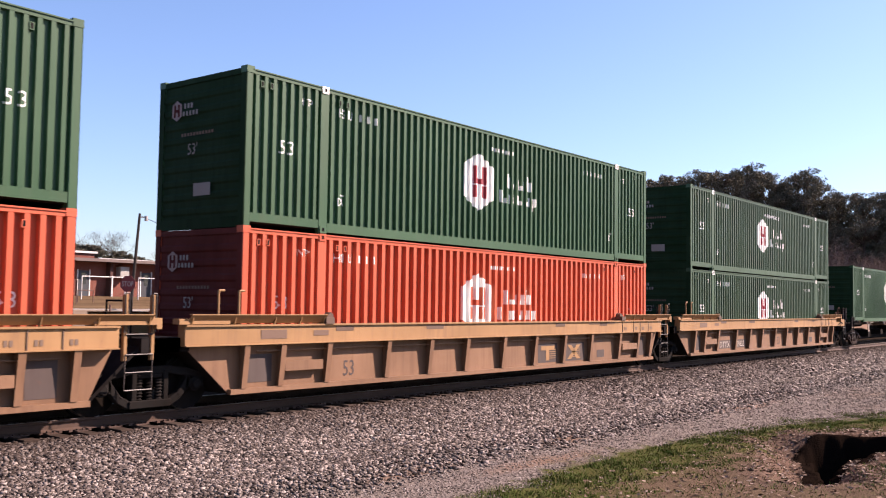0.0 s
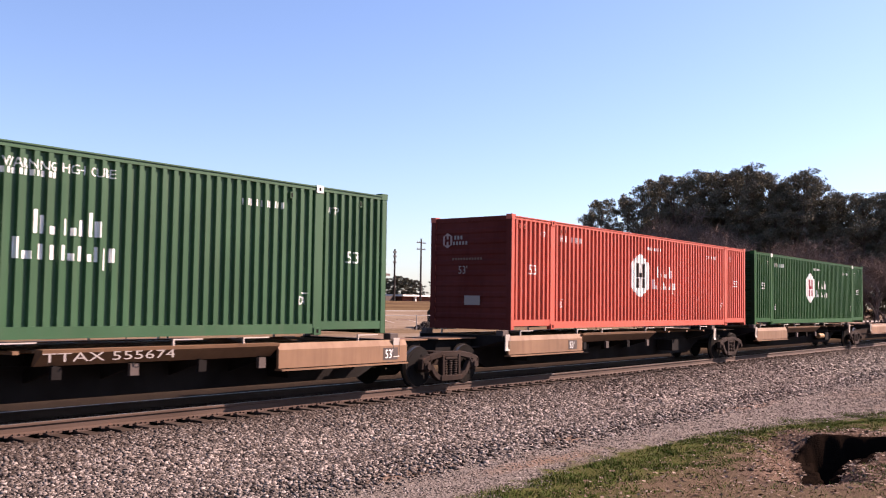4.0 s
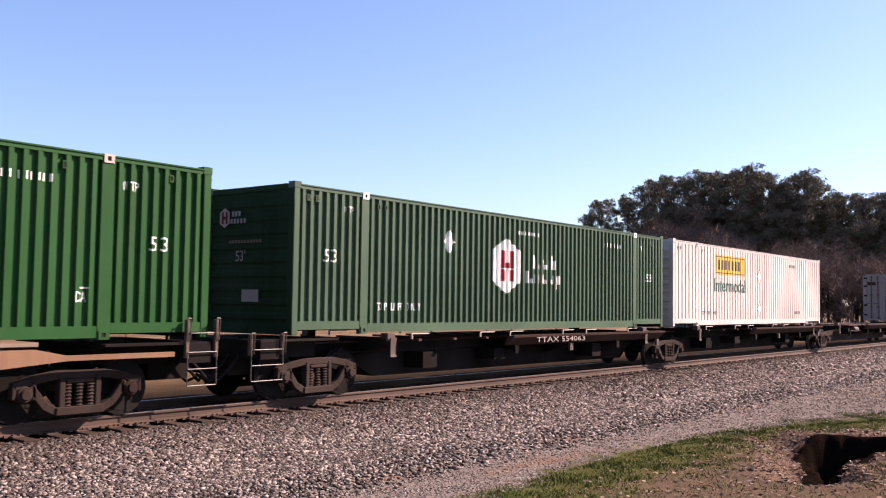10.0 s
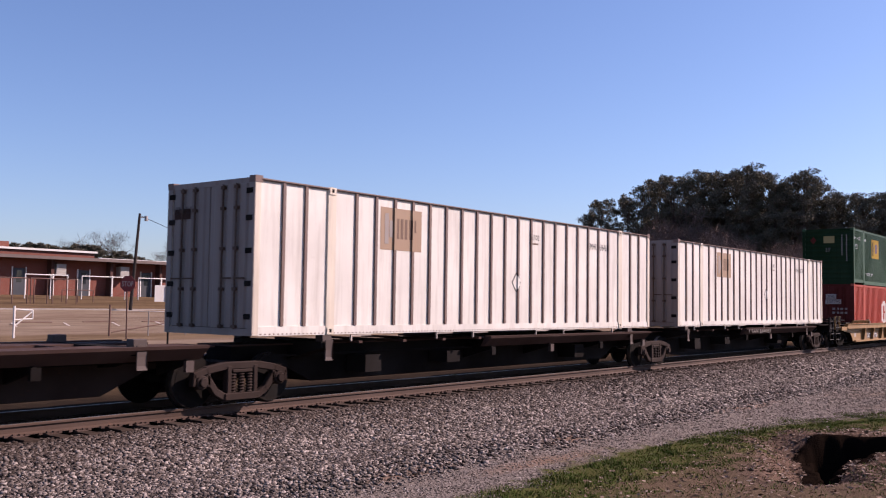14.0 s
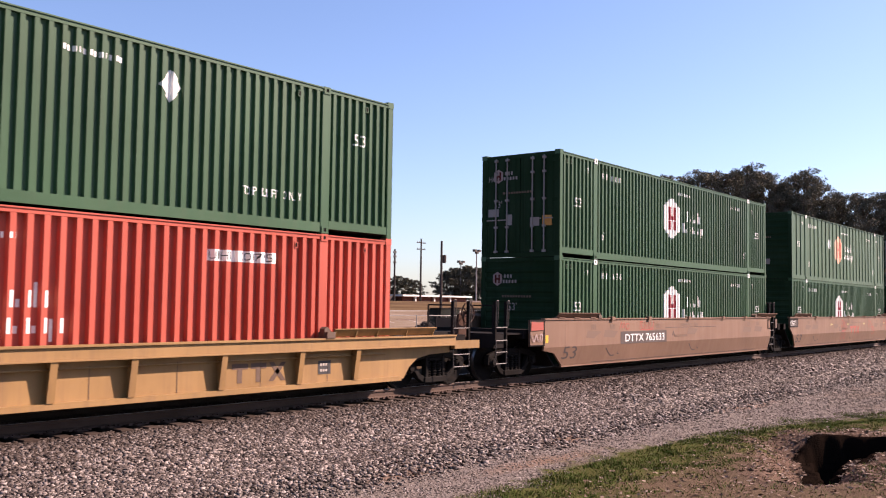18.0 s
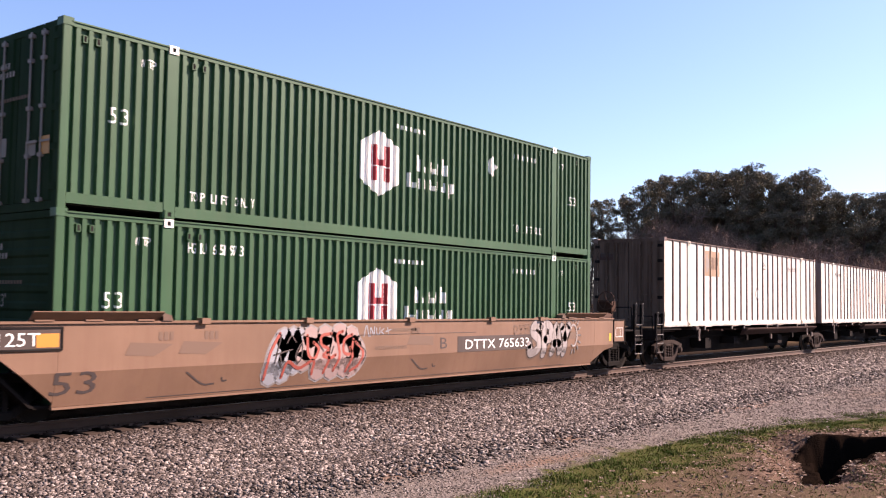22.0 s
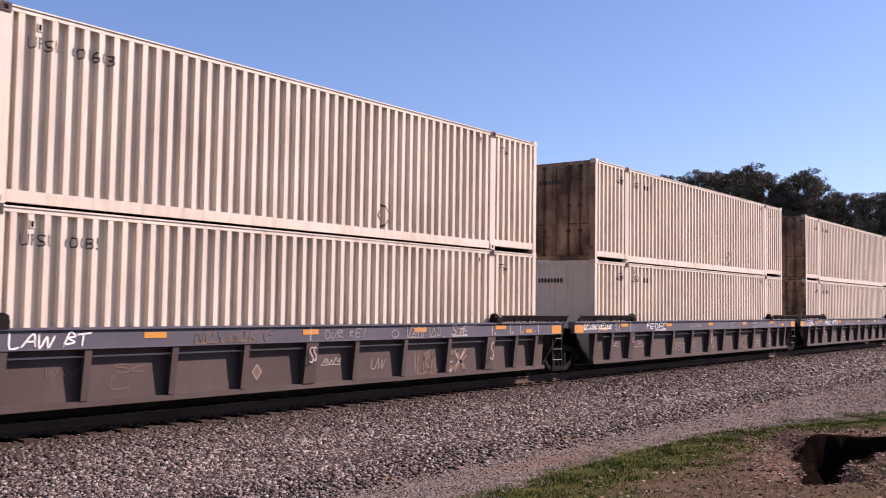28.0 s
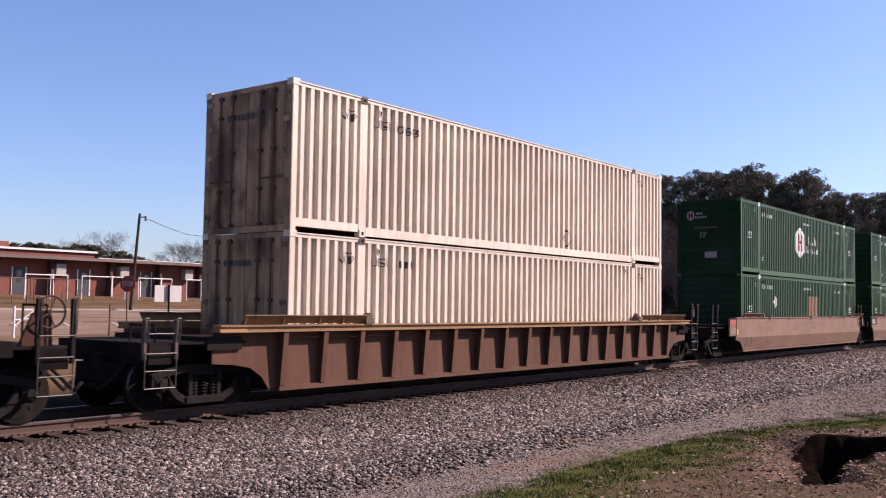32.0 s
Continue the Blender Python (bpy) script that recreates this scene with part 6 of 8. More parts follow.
def bare_tree(x, y, h, seed, label, wood=None, fork=(3, 3, 3, 3, 2), spread=0.44, thick=1.0):
    """A leafless tree that forks again and again into a rounded head of fine twigs."""
    wood = wood or TWIG
    rng = random.Random(seed)
    z0 = float(ground_z(np.array(x), np.array(y)))
    th = tagged(new("bare_tree"), label, "tree", "leafless trees")
    limbs, twigs, tips = bmesh.new(), bmesh.new(), []

    def grow(p, d, length, r, depth):
        q = p + d * length
        rod(limbs if depth < 3 else twigs, p, q, r, 5 if depth < 3 else 3, r * 0.7)
        if depth >= len(fork):
            tips.append(tuple(q))
            return
        for _ in range(fork[depth]):
            e = (d + Vector((rng.gauss(0, spread), rng.gauss(0, spread), rng.gauss(0.05, 0.2)))).normalized()
            grow(q, e, length * rng.uniform(0.78, 1.05), max(0.016 * thick, r * 0.58), depth + 1)
    grow(Vector((x, y, z0 - 0.3)), Vector((0, 0, 1)), h * 0.175, h * 0.02, 0)
    part("trunk", limbs, wood, th)
    part("limb_work", twigs, wood, th)
    part("crown", spikes("crown", np.array(tips), np.full(len(tips), h * 0.06), 16, h * 0.085, wood, seed, -0.25, 0.014 * thick), wood, th)


bare_tree(80.7, 81.5, 10.4, 4, "grey leafless spreading tree behind the school", fork=(4, 3, 3, 3, 2), spread=0.5)
bare_tree(74.6, 85.4, 8.6, 5, "grey leafless tree behind the school")
bare_tree(69.6, 96.4, 9.6, 9, "pale leafless rounded tree behind the school")
for x, y, h, seed in HEDGE:
    bare_tree(x, y, h * 0.8, seed, "brown leafless tree at the edge of the pine wood", RUSSET, spread=0.36)
for k, (x, y, h) in enumerate(((95.5, 31.0, 15.0), (94.5, 27.6, 14.6), (95.0, 24.2, 14.2), (96.0, 13.2, 9.8), (95.0, 10.2, 10.2), (96.0, 8.0, 9.8))):
    bare_tree(x, y, h * 0.82, 60 + k, "tall russet-brown leafless tree in front of the pines", RUSSET, spread=0.36, thick=1.3)
BEHIND = ((58.6, 99.4, 6.5), (60.9, 98.2, 6.6), (62.3, 97.4, 6.4), (63.8, 96.6, 6.2), (65.5, 95.6, 6.6), (66.9, 94.7, 6.5), (69.8, 92.8, 5.9), (71.6, 91.7, 5.2), (72.4, 91.2, 4.9), (77.7, 87.3, 4.8), (86.1, 80.3, 4.5), (87.5, 79.0, 4.4), (89.4, 77.2, 4.3), (90.8, 75.8, 4.4), (92.1, 74.5, 4.3), (93.7, 72.8, 4.0), (123.4, 95.1, 4.1), (124.9, 93.4, 4.5), (126.0, 92.1, 4.2), (127.0, 90.9, 3.8), (130.4, 86.7, 5.5), (131.4, 85.4, 6.1), (132.5, 83.9, 6.5), (133.7, 82.3, 6.2), (134.6, 81.0, 5.7), (135.7, 79.5, 4.2), (136.8, 77.8, 3.7), (137.7, 76.6, 4.3), (138.5, 75.2, 4.5), (139.4, 73.9, 4.8), (140.3, 72.4, 4.5))
for i, (x, y, h) in enumerate(BEHIND):
    pine(x, y, h, 4, 1.4 if x < 100 else 1.35, "dark round-headed pine behind the school" if x < 100 else "dark pine beyond the playing field")


# ---- verge: grass and fallen leaves ----
GRASS = leafy("verge_grass", ((0.03, 0.058, 0.009), (0.058, 0.097, 0.014), (0.092, 0.11, 0.028), (0.16, 0.13, 0.062)))
LEAF = leafy("fallen_leaves", ((0.07, 0.043, 0.03), (0.14, 0.09, 0.064), (0.24, 0.17, 0.128), (0.42, 0.34, 0.28)))
rng = np.random.default_rng(31)
n = 170000
gx = 7.5 + 19.5 * rng.uniform(0, 1, n) ** 1.2
gy = rng.uniform(-11.5, -6.6, n)
edge = grass_edge(gx) + 0.6 * ripple(gx * 1.3, gy * 1.3) + 0.6 * ripple(gx * 0.55 + 3, gy * 0.5) + rng.normal(0, 0.22, n)
clump = ripple(gx * 2.1 + 1, gy * 2.3) + 0.5 * ripple(gx * 5.3, gy * 5.9)
d = hollow(gx, gy)[0]
keep = (gy < edge) & (rng.uniform(0, 1, n) < np.maximum(np.clip(1.35 - 0.6 * (edge - gy), 0.12, 1), 0.8 * np.exp(-((gx - 16.8) / 2.2) ** 2 - ((gy + 10.7) / 0.6) ** 2)) * np.clip(0.85 + 1.7 * clump, 0.15, 1)) & (d > 0.1 + 0.9 * rng.uniform(0, 1, n))
gx, gy = gx[keep], gy[keep]
n = len(gx)
a = rng.uniform(0, 2 * np.pi, n)
h = rng.uniform(0.015, 0.06, n) * (1.0 + 0.6 * ripple(gx * 1.9, gy * 2.2))
w = 0.009
base = np.stack([gx, gy, ground_z(gx, gy) - 0.005], -1)
side = np.stack([np.cos(a), np.sin(a), 0 * a], -1) * w
tip = base + np.stack([rng.normal(0, 0.03, n), rng.normal(0, 0.03, n), h], -1)
me = bpy.data.meshes.new("grass")
me.from_pydata(np.stack([base - side, base + side, tip], 1).reshape(-1, 3).tolist(), [], np.arange(3 * n).reshape(-1, 3).tolist())
me.materials.append(GRASS)
tagged(new("grass", me), "short green winter grass on the verge", "grass", kind="stuff")
n = 17000
lx, ly = rng.uniform(9, 22, n), rng.uniform(-12, -7.2, n)
keep = (ly < grass_edge(lx) - 0.8) & (hollow(lx, ly)[0] > 0.05) & (rng.uniform(0, 1, n) < 0.25 + 0.75 * (hollow(lx, ly)[0] < 0.9))
lx, ly = lx[keep], ly[keep]
n = len(lx)
c = np.stack([lx, ly, ground_z(lx, ly) + 0.012], -1)
u, v = rng.normal(size=(n, 3)) * 0.022, rng.normal(size=(n, 3)) * 0.022
u[:, 2] *= 0.3
v[:, 2] *= 0.3
me = bpy.data.meshes.new("fallen_leaves")
me.from_pydata(np.stack([c - u, c - v, c + u, c + v], 1).reshape(-1, 3).tolist(), [], np.arange(4 * n).reshape(-1, 4).tolist())
me.materials.append(LEAF)
tagged(new("fallen_leaves", me), "dry brown leaves lying on the bank", "leaves", kind="stuff")

# ---- the train ----
TRAIN = []          # thing, place along the train, height


def put(th, s, z=0.0):
    TRAIN.append((th, s, z))
    return th


def load(s, z, *args, **kw):
    return put(container(*args, **kw), s, z)


LOW, HIGH, DECK = 0.305, 3.21, 1.24
HUB = "53-foot {} corrugated container with a white six-sided badge"


def hub_end(doors=False):
    """Marks on the leading end of a badge container, in inks dimmed for its shade."""
    if doors:
        out = [("lettering", turned(lettering("HGIU", -1.05, 2.15, 0.17)), WORN_SPRAY), ("lettering", turned(lettering("53'", -0.85, 1.4, 0.2)), WORN_SPRAY),
               ("placard", patch(rect(-1.05, 0.85, 0.3, 0.28)), ORANGE_INK), ("placard", patch(rect(-0.65, 0.85, 0.3, 0.24)), WORN_SPRAY), ("placard", patch(rect(0.25, 0.9, 0.2, 0.3), rect(0.7, 1.15, 0.36, 0.22)), WORN_SPRAY)]
    else:
        out = [("lettering", turned(lettering("53'", -0.35, 1.42, 0.22)), WORN_SPRAY), ("placard", patch(rect(-0.35, 0.62, 0.5, 0.24)), WORN_SPRAY)]
    out.append(("logo", patch(hexagon(0.72, 2.3, 0.30, 0.40)), PINK_SPRAY))
    out.append(("logo_sign", patch(rect(0.63, 2.18, 0.06, 0.24), rect(0.75, 2.18, 0.06, 0.24), rect(0.69, 2.27, 0.06, 0.06)), RED_END))
    out.append(("logo_text", patch(*[rect(0.44 - 0.1 * k, 2.32, 0.06, 0.1) for k in range(3)], *[rect(0.48 - 0.1 * k, 2.18, 0.06, 0.09) for k in range(5)]), WORN_SPRAY))
    out.append(("lettering", patch(*[rect(0.5 - 0.09 * k, 1.78, 0.06, 0.06) for k in range(11)]), SMEAR))
    return out


def hub(s, z, paint, word, doors=False, number=None, field=None, ink=None, prof=None, extra=(), arrows=(2.433, 13.73)):
    # ends take the darker paint copies that hold their shade
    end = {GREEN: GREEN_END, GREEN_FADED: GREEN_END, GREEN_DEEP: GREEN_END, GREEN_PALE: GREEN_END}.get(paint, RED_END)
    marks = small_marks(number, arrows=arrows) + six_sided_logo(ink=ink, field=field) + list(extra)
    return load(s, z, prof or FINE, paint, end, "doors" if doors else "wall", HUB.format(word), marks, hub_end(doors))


def yellow_well(s, head, tail, left_gear, numbered=False, label="faded yellow rib-sided well car unit"):
    th = put(ribbed_well(YELLOW_WEB, YELLOW_WEB, TTX_YELLOW, ribs=(0.0, 0.86, 2.05, 3.79, 5.21, 6.56, 8.07, 9.5, 10.95, 12.4, 14.1, 15.28, 16.14), label=label, tail=16.6 if left_gear else 16.82), s)
    if head is not None:
        truck(th, head)
    truck(th, tail)
    if left_gear:
        # the car's outer end: a stepped chord with an end block
        part("end_bar", boxes((16.6, 17.46, -1.48, -1.36, 1.10, 1.28)), TTX_YELLOW, th)
        part("end_block", boxes((17.46, 18.03, -1.50, -1.30, 1.08, 1.40)), TTX_YELLOW, th)
        bm = bmesh.new()
        pipe(bm, [(17.0, -1.51, 1.16), (17.12, -1.53, 1.24), (17.5, -1.53, 1.26), (17.65, -1.51, 1.2)], 0.018)
        part("cut_lever", bm, DARK, th)
        end_gear(th, 18.15, 1)
        side_brake(th, 17.9, 1.74)
    else:
        end_gear(th, 17.0, 1, TTX_YELLOW, deck=False, width=0.5)
    part("end_bracket", boxes((16.4, 17.6, -1.50, -1.32, 1.47, 1.58), (17.5, 17.6, -1.50, -1.32, 1.40, 1.47)), TTX_YELLOW, th)
    for x0, x1 in ((14.26, 15.2), (0.93, 1.9)):
        bm = boxes((x0, x1, -1.47, -1.40, 0.60, 0.78), (x0, x0 + 0.05, -1.40, -1.33, 0.60, 0.78))
        part("tool_pocket", bm, YELLOW_WEB, th)
    decal("lettering", lettering("53", 8.68 if numbered else 2.60, 0.42, 0.32, 0.8), DARK_SPRAY, th, y=-1.325)
    if numbered:
        for x0, w, word in ((2.43, 1.2, "DTTX"), (3.95, 1.12, "729632")):
            decal("number_panel", patch(rect(x0 - 0.05, 0.40, w, 0.30)), GREY_BROWN, th, y=-1.325)
            decal("lettering", fitted(word, x0 + 0.06, 0.44, 0.22, w - 0.25), PALE_INK, th, y=-1.331)
    for x0, w, word in ((9.82, 0.95, "T"), (11.1, 1.1, "X")) if not numbered else ():
        decal("lettering_panel", patch(rect(x0, 0.38, w, 0.49)), GREY_BROWN, th, y=-1.325)
        bars = [rect(x0 + 0.14, 0.70, 0.66, 0.11), rect(x0 + 0.38, 0.43, 0.16, 0.27)] if word == "T" else [[(x0 + 0.2, 0.81), (x0 + 0.4, 0.81), (x0 + 0.9, 0.43), (x0 + 0.7, 0.43)], [(x0 + 0.7, 0.81), (x0 + 0.9, 0.81), (x0 + 0.4, 0.43), (x0 + 0.2, 0.43)]]
        decal("logo", patch(*bars), TTX_YELLOW, th, y=-1.331)
        decal("lettering", patch(*[rect(x0 + 0.5, 0.48 + 0.055 * k, 0.38, 0.016) for k in range(5)]), TTX_YELLOW, th, y=-1.333)
    decal("lettering", bars_text(12.2, 1.36, 0.05, (0.7,) * 30), GREY_INK, th, y=-1.502)
    for x, w in ((2.2, 0.5), (5.0, 0.6), (10.4, 0.48), (12.8, 0.42)):
        decal("repaint_patch", patch(rect(x, 1.32, w, 0.09)), BROWN, th, y=-1.502)
    for x in (14.3, 15.0, 15.45, 16.0):
        decal("lettering", bars_text(x, 1.18, 0.09, (0.6, 0.6)), GREY_INK, th, y=-1.502)
        part("chord_seam", boxes((x - 0.12, x - 0.10, -1.512, -1.502, 1.12, 1.42)), BROWN, th)
    decal("repaint_patch", patch(rect(15.42, 0.40, 0.5, 0.58)), GREY_BROWN, th, y=-1.325)
    decal("repaint_patch", patch(rect(12.95, 0.42, 0.42, 0.21)), GREY_BROWN, th, y=-1.325)
    decal("repaint_patch", patch(rect(0.3, 1.2, 0.62, 0.16), rect(1.6, 1.24, 0.4, 0.1)), SMEAR, th, y=-1.502)
    decal("repaint_patch", patch(rect(0.1, 0.42, 0.62, 0.5)), GREY_BROWN, th, y=-1.325)
    for x in (-0.55, -0.1):
        bm = bmesh.new()
        pipe(bm, [(x, -1.36, 1.46), (x, -1.36, 2.05), (x + 0.12, -1.36, 2.05)], 0.022)
        part("grab_iron", bm, TTX_YELLOW, th)
    part("end_bracket", boxes((-1.45, -0.4, -1.50, -1.32, 1.47, 1.56)), TTX_YELLOW, th)
    return th


# three yellow units
yellow_well(-8.4, None, 17.7, False)
yellow_well(10.98, None, 17.9, False)
yellow_well(30.57, None, 17.5, True, True)
hub(-8.4, HIGH, GREEN, "green", number=None)
hub(-8.4, LOW, ORANGE, "orange", ink=GREY_BROWN, prof=WIDE)
hub(10.98, HIGH, GREEN, "green")
hub(10.98, LOW, ORANGE, "orange", ink=ORANGE, prof=WIDE)
hub(30.57, HIGH, GREEN_FADED, "green", extra=[("lettering", lettering("WARNING HIGH CUBE", 7.4, 2.36, 0.15), WHITE_INK)])
hub(30.57, LOW, GREEN_FADED, "green")
coupler(TRAIN[2][0], 18.6, 1)

# first spine car: five units on six trucks
SPINE1 = (51.9, 69.8, 87.2, 104.7, 122.2, 138.7)
for i in range(5):
    # loaded sills take DARK: shade under the boxes is put into their colour
    th = put(spine_unit(SPINE1[i + 1] - SPINE1[i], YELLOW_WEB, SILL if i == 3 else DARK, "yellow-planked spine car unit" + (" running empty" if i == 3 else ""), "right" if i == 0 else "left", deep=True, far_bars=(10.3, 11.3, 12.4, 13.5, 14.4) if i == 3 else None), SPINE1[i])
    if i == 0:
        truck(th, 0.0, TRUCK)
        end_gear(th, -1.15, -1, top=1.5)
        coupler(th, -1.5, -1)
    truck(th, SPINE1[i + 1] - SPINE1[i], TRUCK)
    if i == 4:
        end_gear(th, 18.23, 1, BROWN, top=1.55, width=0.6)
        coupler(th, 17.5, 1)
    if i in (0, 4):
        end_arm(th, 0.0 if i == 0 else SPINE1[5] - SPINE1[4], 1 if i == 0 else -1)
    if i in (2, 4):
        reservoir(th, 11.2 if i == 2 else 10.6, TTX_YELLOW)
    if i in (0, 4):
        x = 7.9 if i == 0 else 6.9
        decal("lettering", fitted("TTAX 555674", x - 0.2, 0.93, 0.14, 2.3), WORN_SPRAY, th, y=-1.39)
    if i in (0, 1, 4):
        x = 15.25 if i == 0 else 4.9 if i == 1 else 2.15
        decal("number_panel", patch(rect(x - 0.06, 0.69, 0.46, 0.25)), GREY_BROWN, th, y=-1.361)
        decal("lettering", lettering("53'", x, 0.72, 0.19), WHITE_INK, th, y=-1.366)
hub(51.05, DECK, GREEN, "green", extra=[("lettering", lettering("WARNING HIGH CUBE", 7.9, 2.52, 0.15), WHITE_INK)])
hub(71.93, DECK, RED, "red", ink=GREY_BROWN)
hub(89.1, DECK, GREEN_DEEP, "deep green")
SQ = "53-foot {} corrugated container with a square yellow sign"
load(124.75, DECK, FINE, GREEN_DEEP, GREEN_END, "wall", SQ.format("green"), small_marks("EMHU 263486") + square_logo(7.37, 1.1, 1.43, 0.93, ORANGE_INK, DARK_INK, BLUE_INK) + [("placard", patch(diamond(3.71, 1.84, 0.27)), WHITE_INK)],
     [("lettering", turned(lettering("53'", -0.1, 1.4, 0.2)), PALE_INK), ("placard", patch(diamond(0.75, 1.9, 0.26)), PALE_INK), ("placard", patch(rect(-0.2, 0.62, 0.42, 0.28)), PALE_INK), ("logo", patch(rect(-0.3, 2.3, 0.45, 0.4)), ORANGE_INK),
      ("tape", patch(rect(-1.27, 1.55, 0.06, 0.9), rect(1.2, 1.55, 0.06, 0.9)), ORANGE_INK)], cast=PALE_INK)

# second spine car
SPINE2 = (143.8, 160.0, 177.1, 194.1, 211.2, 228.3)
for i in range(5):
    # here too only the empty unit's sill is not darkened for shade
    th = put(spine_unit(SPINE2[i + 1] - SPINE2[i], MAROON, SILL if i == 2 else DARK, "oxide-brown spine car unit" + (" running empty" if i == 2 else ""), "right", far_bars=(5.26, 6.25) if i == 2 else None), SPINE2[i])
    if i == 0:
        truck(th, 0.0, TRUCK)
        end_gear(th, -1.25, -1, BROWN, top=1.28, width=0.75)
        coupler(th, -1.6, -1)
    truck(th, SPINE2[i + 1] - SPINE2[i], TRUCK)
    if i == 4:
        end_gear(th, 18.16, 1, top=1.5, width=0.58)
        brake_stand(th, 18.9)
        coupler(th, 18.4, 1)
    if i == 2:
        # brake gear hung outside the sill
        bm = bmesh.new()
        rod(bm, (5.55, -1.0, 0.86), (6.3, -1.0, 0.86), 0.14, 14)
        bevelled(bm, 0.02)
        part("air_reservoir", bm, GREY_BROWN, th, "small cylindrical air reservoir")
        bm = boxes((4.9, 5.25, -0.95, -0.55, 0.62, 0.92), (5.02, 5.16, -1.02, -0.95, 0.50, 0.80))
        rod(bm, (5.1, -0.98, 0.72), (5.6, -0.98, 0.80), 0.02, 6)
        rod(bm, (5.1, -1.0, 0.92), (5.1, -1.0, 1.06), 0.02, 6)
        bevelled(bm, 0.012)
        part("brake_valve", bm, DARK, th)
        bm = bmesh.new()
        pipe(bm, [(5.0, -1.06, 0.80), (5.4, -1.10, 0.78), (6.6, -1.10, 0.80)], 0.014)
        part("release_rod", bm, GREY_STEEL, th)
        part("deck_plate", boxes((4.7, 7.3, -1.05, -0.37, 1.055, 1.098)), MAROON, th)
    if i in (0, 4):
        decal("lettering", fitted("TTAX 554063", 7.5, 0.92, 0.14, 2.5), WORN_SPRAY, th, y=-1.375)
hub(142.85, DECK, GREEN_FADED, "green", number="", arrows=(), extra=[("placard", patch(diamond(4.84, 2.06, 0.27)), WHITE_INK), ("lettering", stencilled("TOP LIFT ONLY", 2.433, 0.1107, 0.48, 0.17, 0.088), WHITE_INK)])
BOXER = "53-foot {} smooth-sided container with upright posts"
load(159.8, DECK, GROOVED, NEUTRAL_WHITE, NEUTRAL_WHITE, "wall", "53-foot white corrugated container with a yellow sign and green lettering",
     [("logo", patch(rect(3.6, 1.85, 3.0, 0.72)), YELLOW_INK), ("logo_text", patch(*[rect(3.86 + k * 0.33, 2.03, 0.2, 0.36) for k in range(7)]), DARK_INK, 0.008), ("lettering", lettering("Intermodal", 3.5, 1.22, 0.52, 1.0), DARK_INK), ("lettering", lettering("Intermodal", 3.535, 1.225, 0.52, 1.0), GREEN_INK, 0.006), ("sign_border", patch(rect(3.66, 1.90, 2.88, 0.03), rect(3.66, 2.49, 2.88, 0.03), rect(3.66, 1.93, 0.03, 0.56), rect(6.51, 1.93, 0.03, 0.56)), DARK_INK, 0.008),
      ("placard", patch(diamond(8.15, 1.9, 0.30)), GREY_INK), ("placard", patch(diamond(8.15, 1.9, 0.25)), WHITE_INK, 0.008), ("placard", patch(diamond(8.15, 0.62, 0.30)), GREY_INK), ("placard", patch(diamond(8.15, 0.62, 0.25)), WHITE_INK, 0.008), ("lettering", stencilled("TOP LIFT ONLY", 2.433, 0.1107, 0.40, 0.13, 0.088), DARK_INK),
      ("lettering", bars_text(12.5, 0.42, 0.12, (0.6,) * 7), GREY_INK), ("lettering", bars_text(11.8, 2.4, 0.12, (0.6,) * 8), GREY_INK)], [("lettering", turned(lettering("53'", -0.2, 1.4, 0.2)), GREY_INK)])


def square_box(s, number, logo_x, end="doors", right=False, pale=False, door=None):
    marks = [("lettering", lettering("53/102", 9.2, 2.32, 0.15), DARK_INK), ("lettering", bars_text(9.2, 2.2, 0.05, (0.8,) * 8), GREY_INK), ("placard", patch(diamond(8.6, 1.2, 0.26)), DARK_INK), ("placard", patch(diamond(8.6, 1.2, 0.21)), WHITE_BOX, 0.008)]
    marks += [("lettering", lettering(number, 12.3 if not right else 2.3, 2.24, 0.19, 0.75), DARK_INK)] if number else []
    if logo_x:
        marks += square_logo(logo_x, 1.76, 1.36, 0.90, OLIVE_INK if right else TAN_INK, DARK_INK if right else WORN_SPRAY, BLUE_INK if right else SMEAR)
    if pale:
        marks += [("patched_panel", patch(rect(10.3, 1.0, 2.9, 1.2)), PALE_INK)]
    return load(s, DECK, POSTED, WHITE_BOX, door or WHITE_DOOR, end, BOXER.format("white"), marks, [("lettering", turned(lettering("EMHU", -1.0, 2.3, 0.15)), DARK_INK), ("tape", patch(rect(0.55, 2.2, 0.5, 0.2)), MAROON)])


square_box(194.1, "EMHU 636461", 3.44)
square_box(212.4, "EMHU 636280", 3.44)

# bright yellow well car
th = put(ribbed_well(TTX_BRIGHT, TTX_BRIGHT, TTX_BRIGHT, ribs=(1.33, 3.11, 4.93, 6.13, 7.42, 8.53, 9.88, 11.65, 13.47, 15.0), label="bright yellow rib-sided well car", top=1.18, low=0.94, arch=True, nose=-2.05, tail=18.2), 234.1)
truck(th, -1.9)
truck(th, 18.0)
end_gear(th, -3.04, -1, TTX_BRIGHT, top=1.55, width=0.7)
for s in (-1, 1):
    part("end_beam", boxes((-3.0, -2.05, min(s * 1.36, s * 1.48), max(s * 1.36, s * 1.48), 0.86, 1.04)), TTX_BRIGHT, th)
    part("end_beam", boxes((18.2, 19.15, min(s * 1.36, s * 1.48), max(s * 1.36, s * 1.48), 0.86, 1.04)), TTX_BRIGHT, th)
part("deck_grating", boxes((-4.3, -1.8, -1.3, 1.3, 1.33, 1.38)), DARK, th)
end_gear(th, 18.25, 1, width=0.6)
side_brake(th, 18.95)
coupler(th, -2.6, -1)
coupler(th, 18.7, 1)
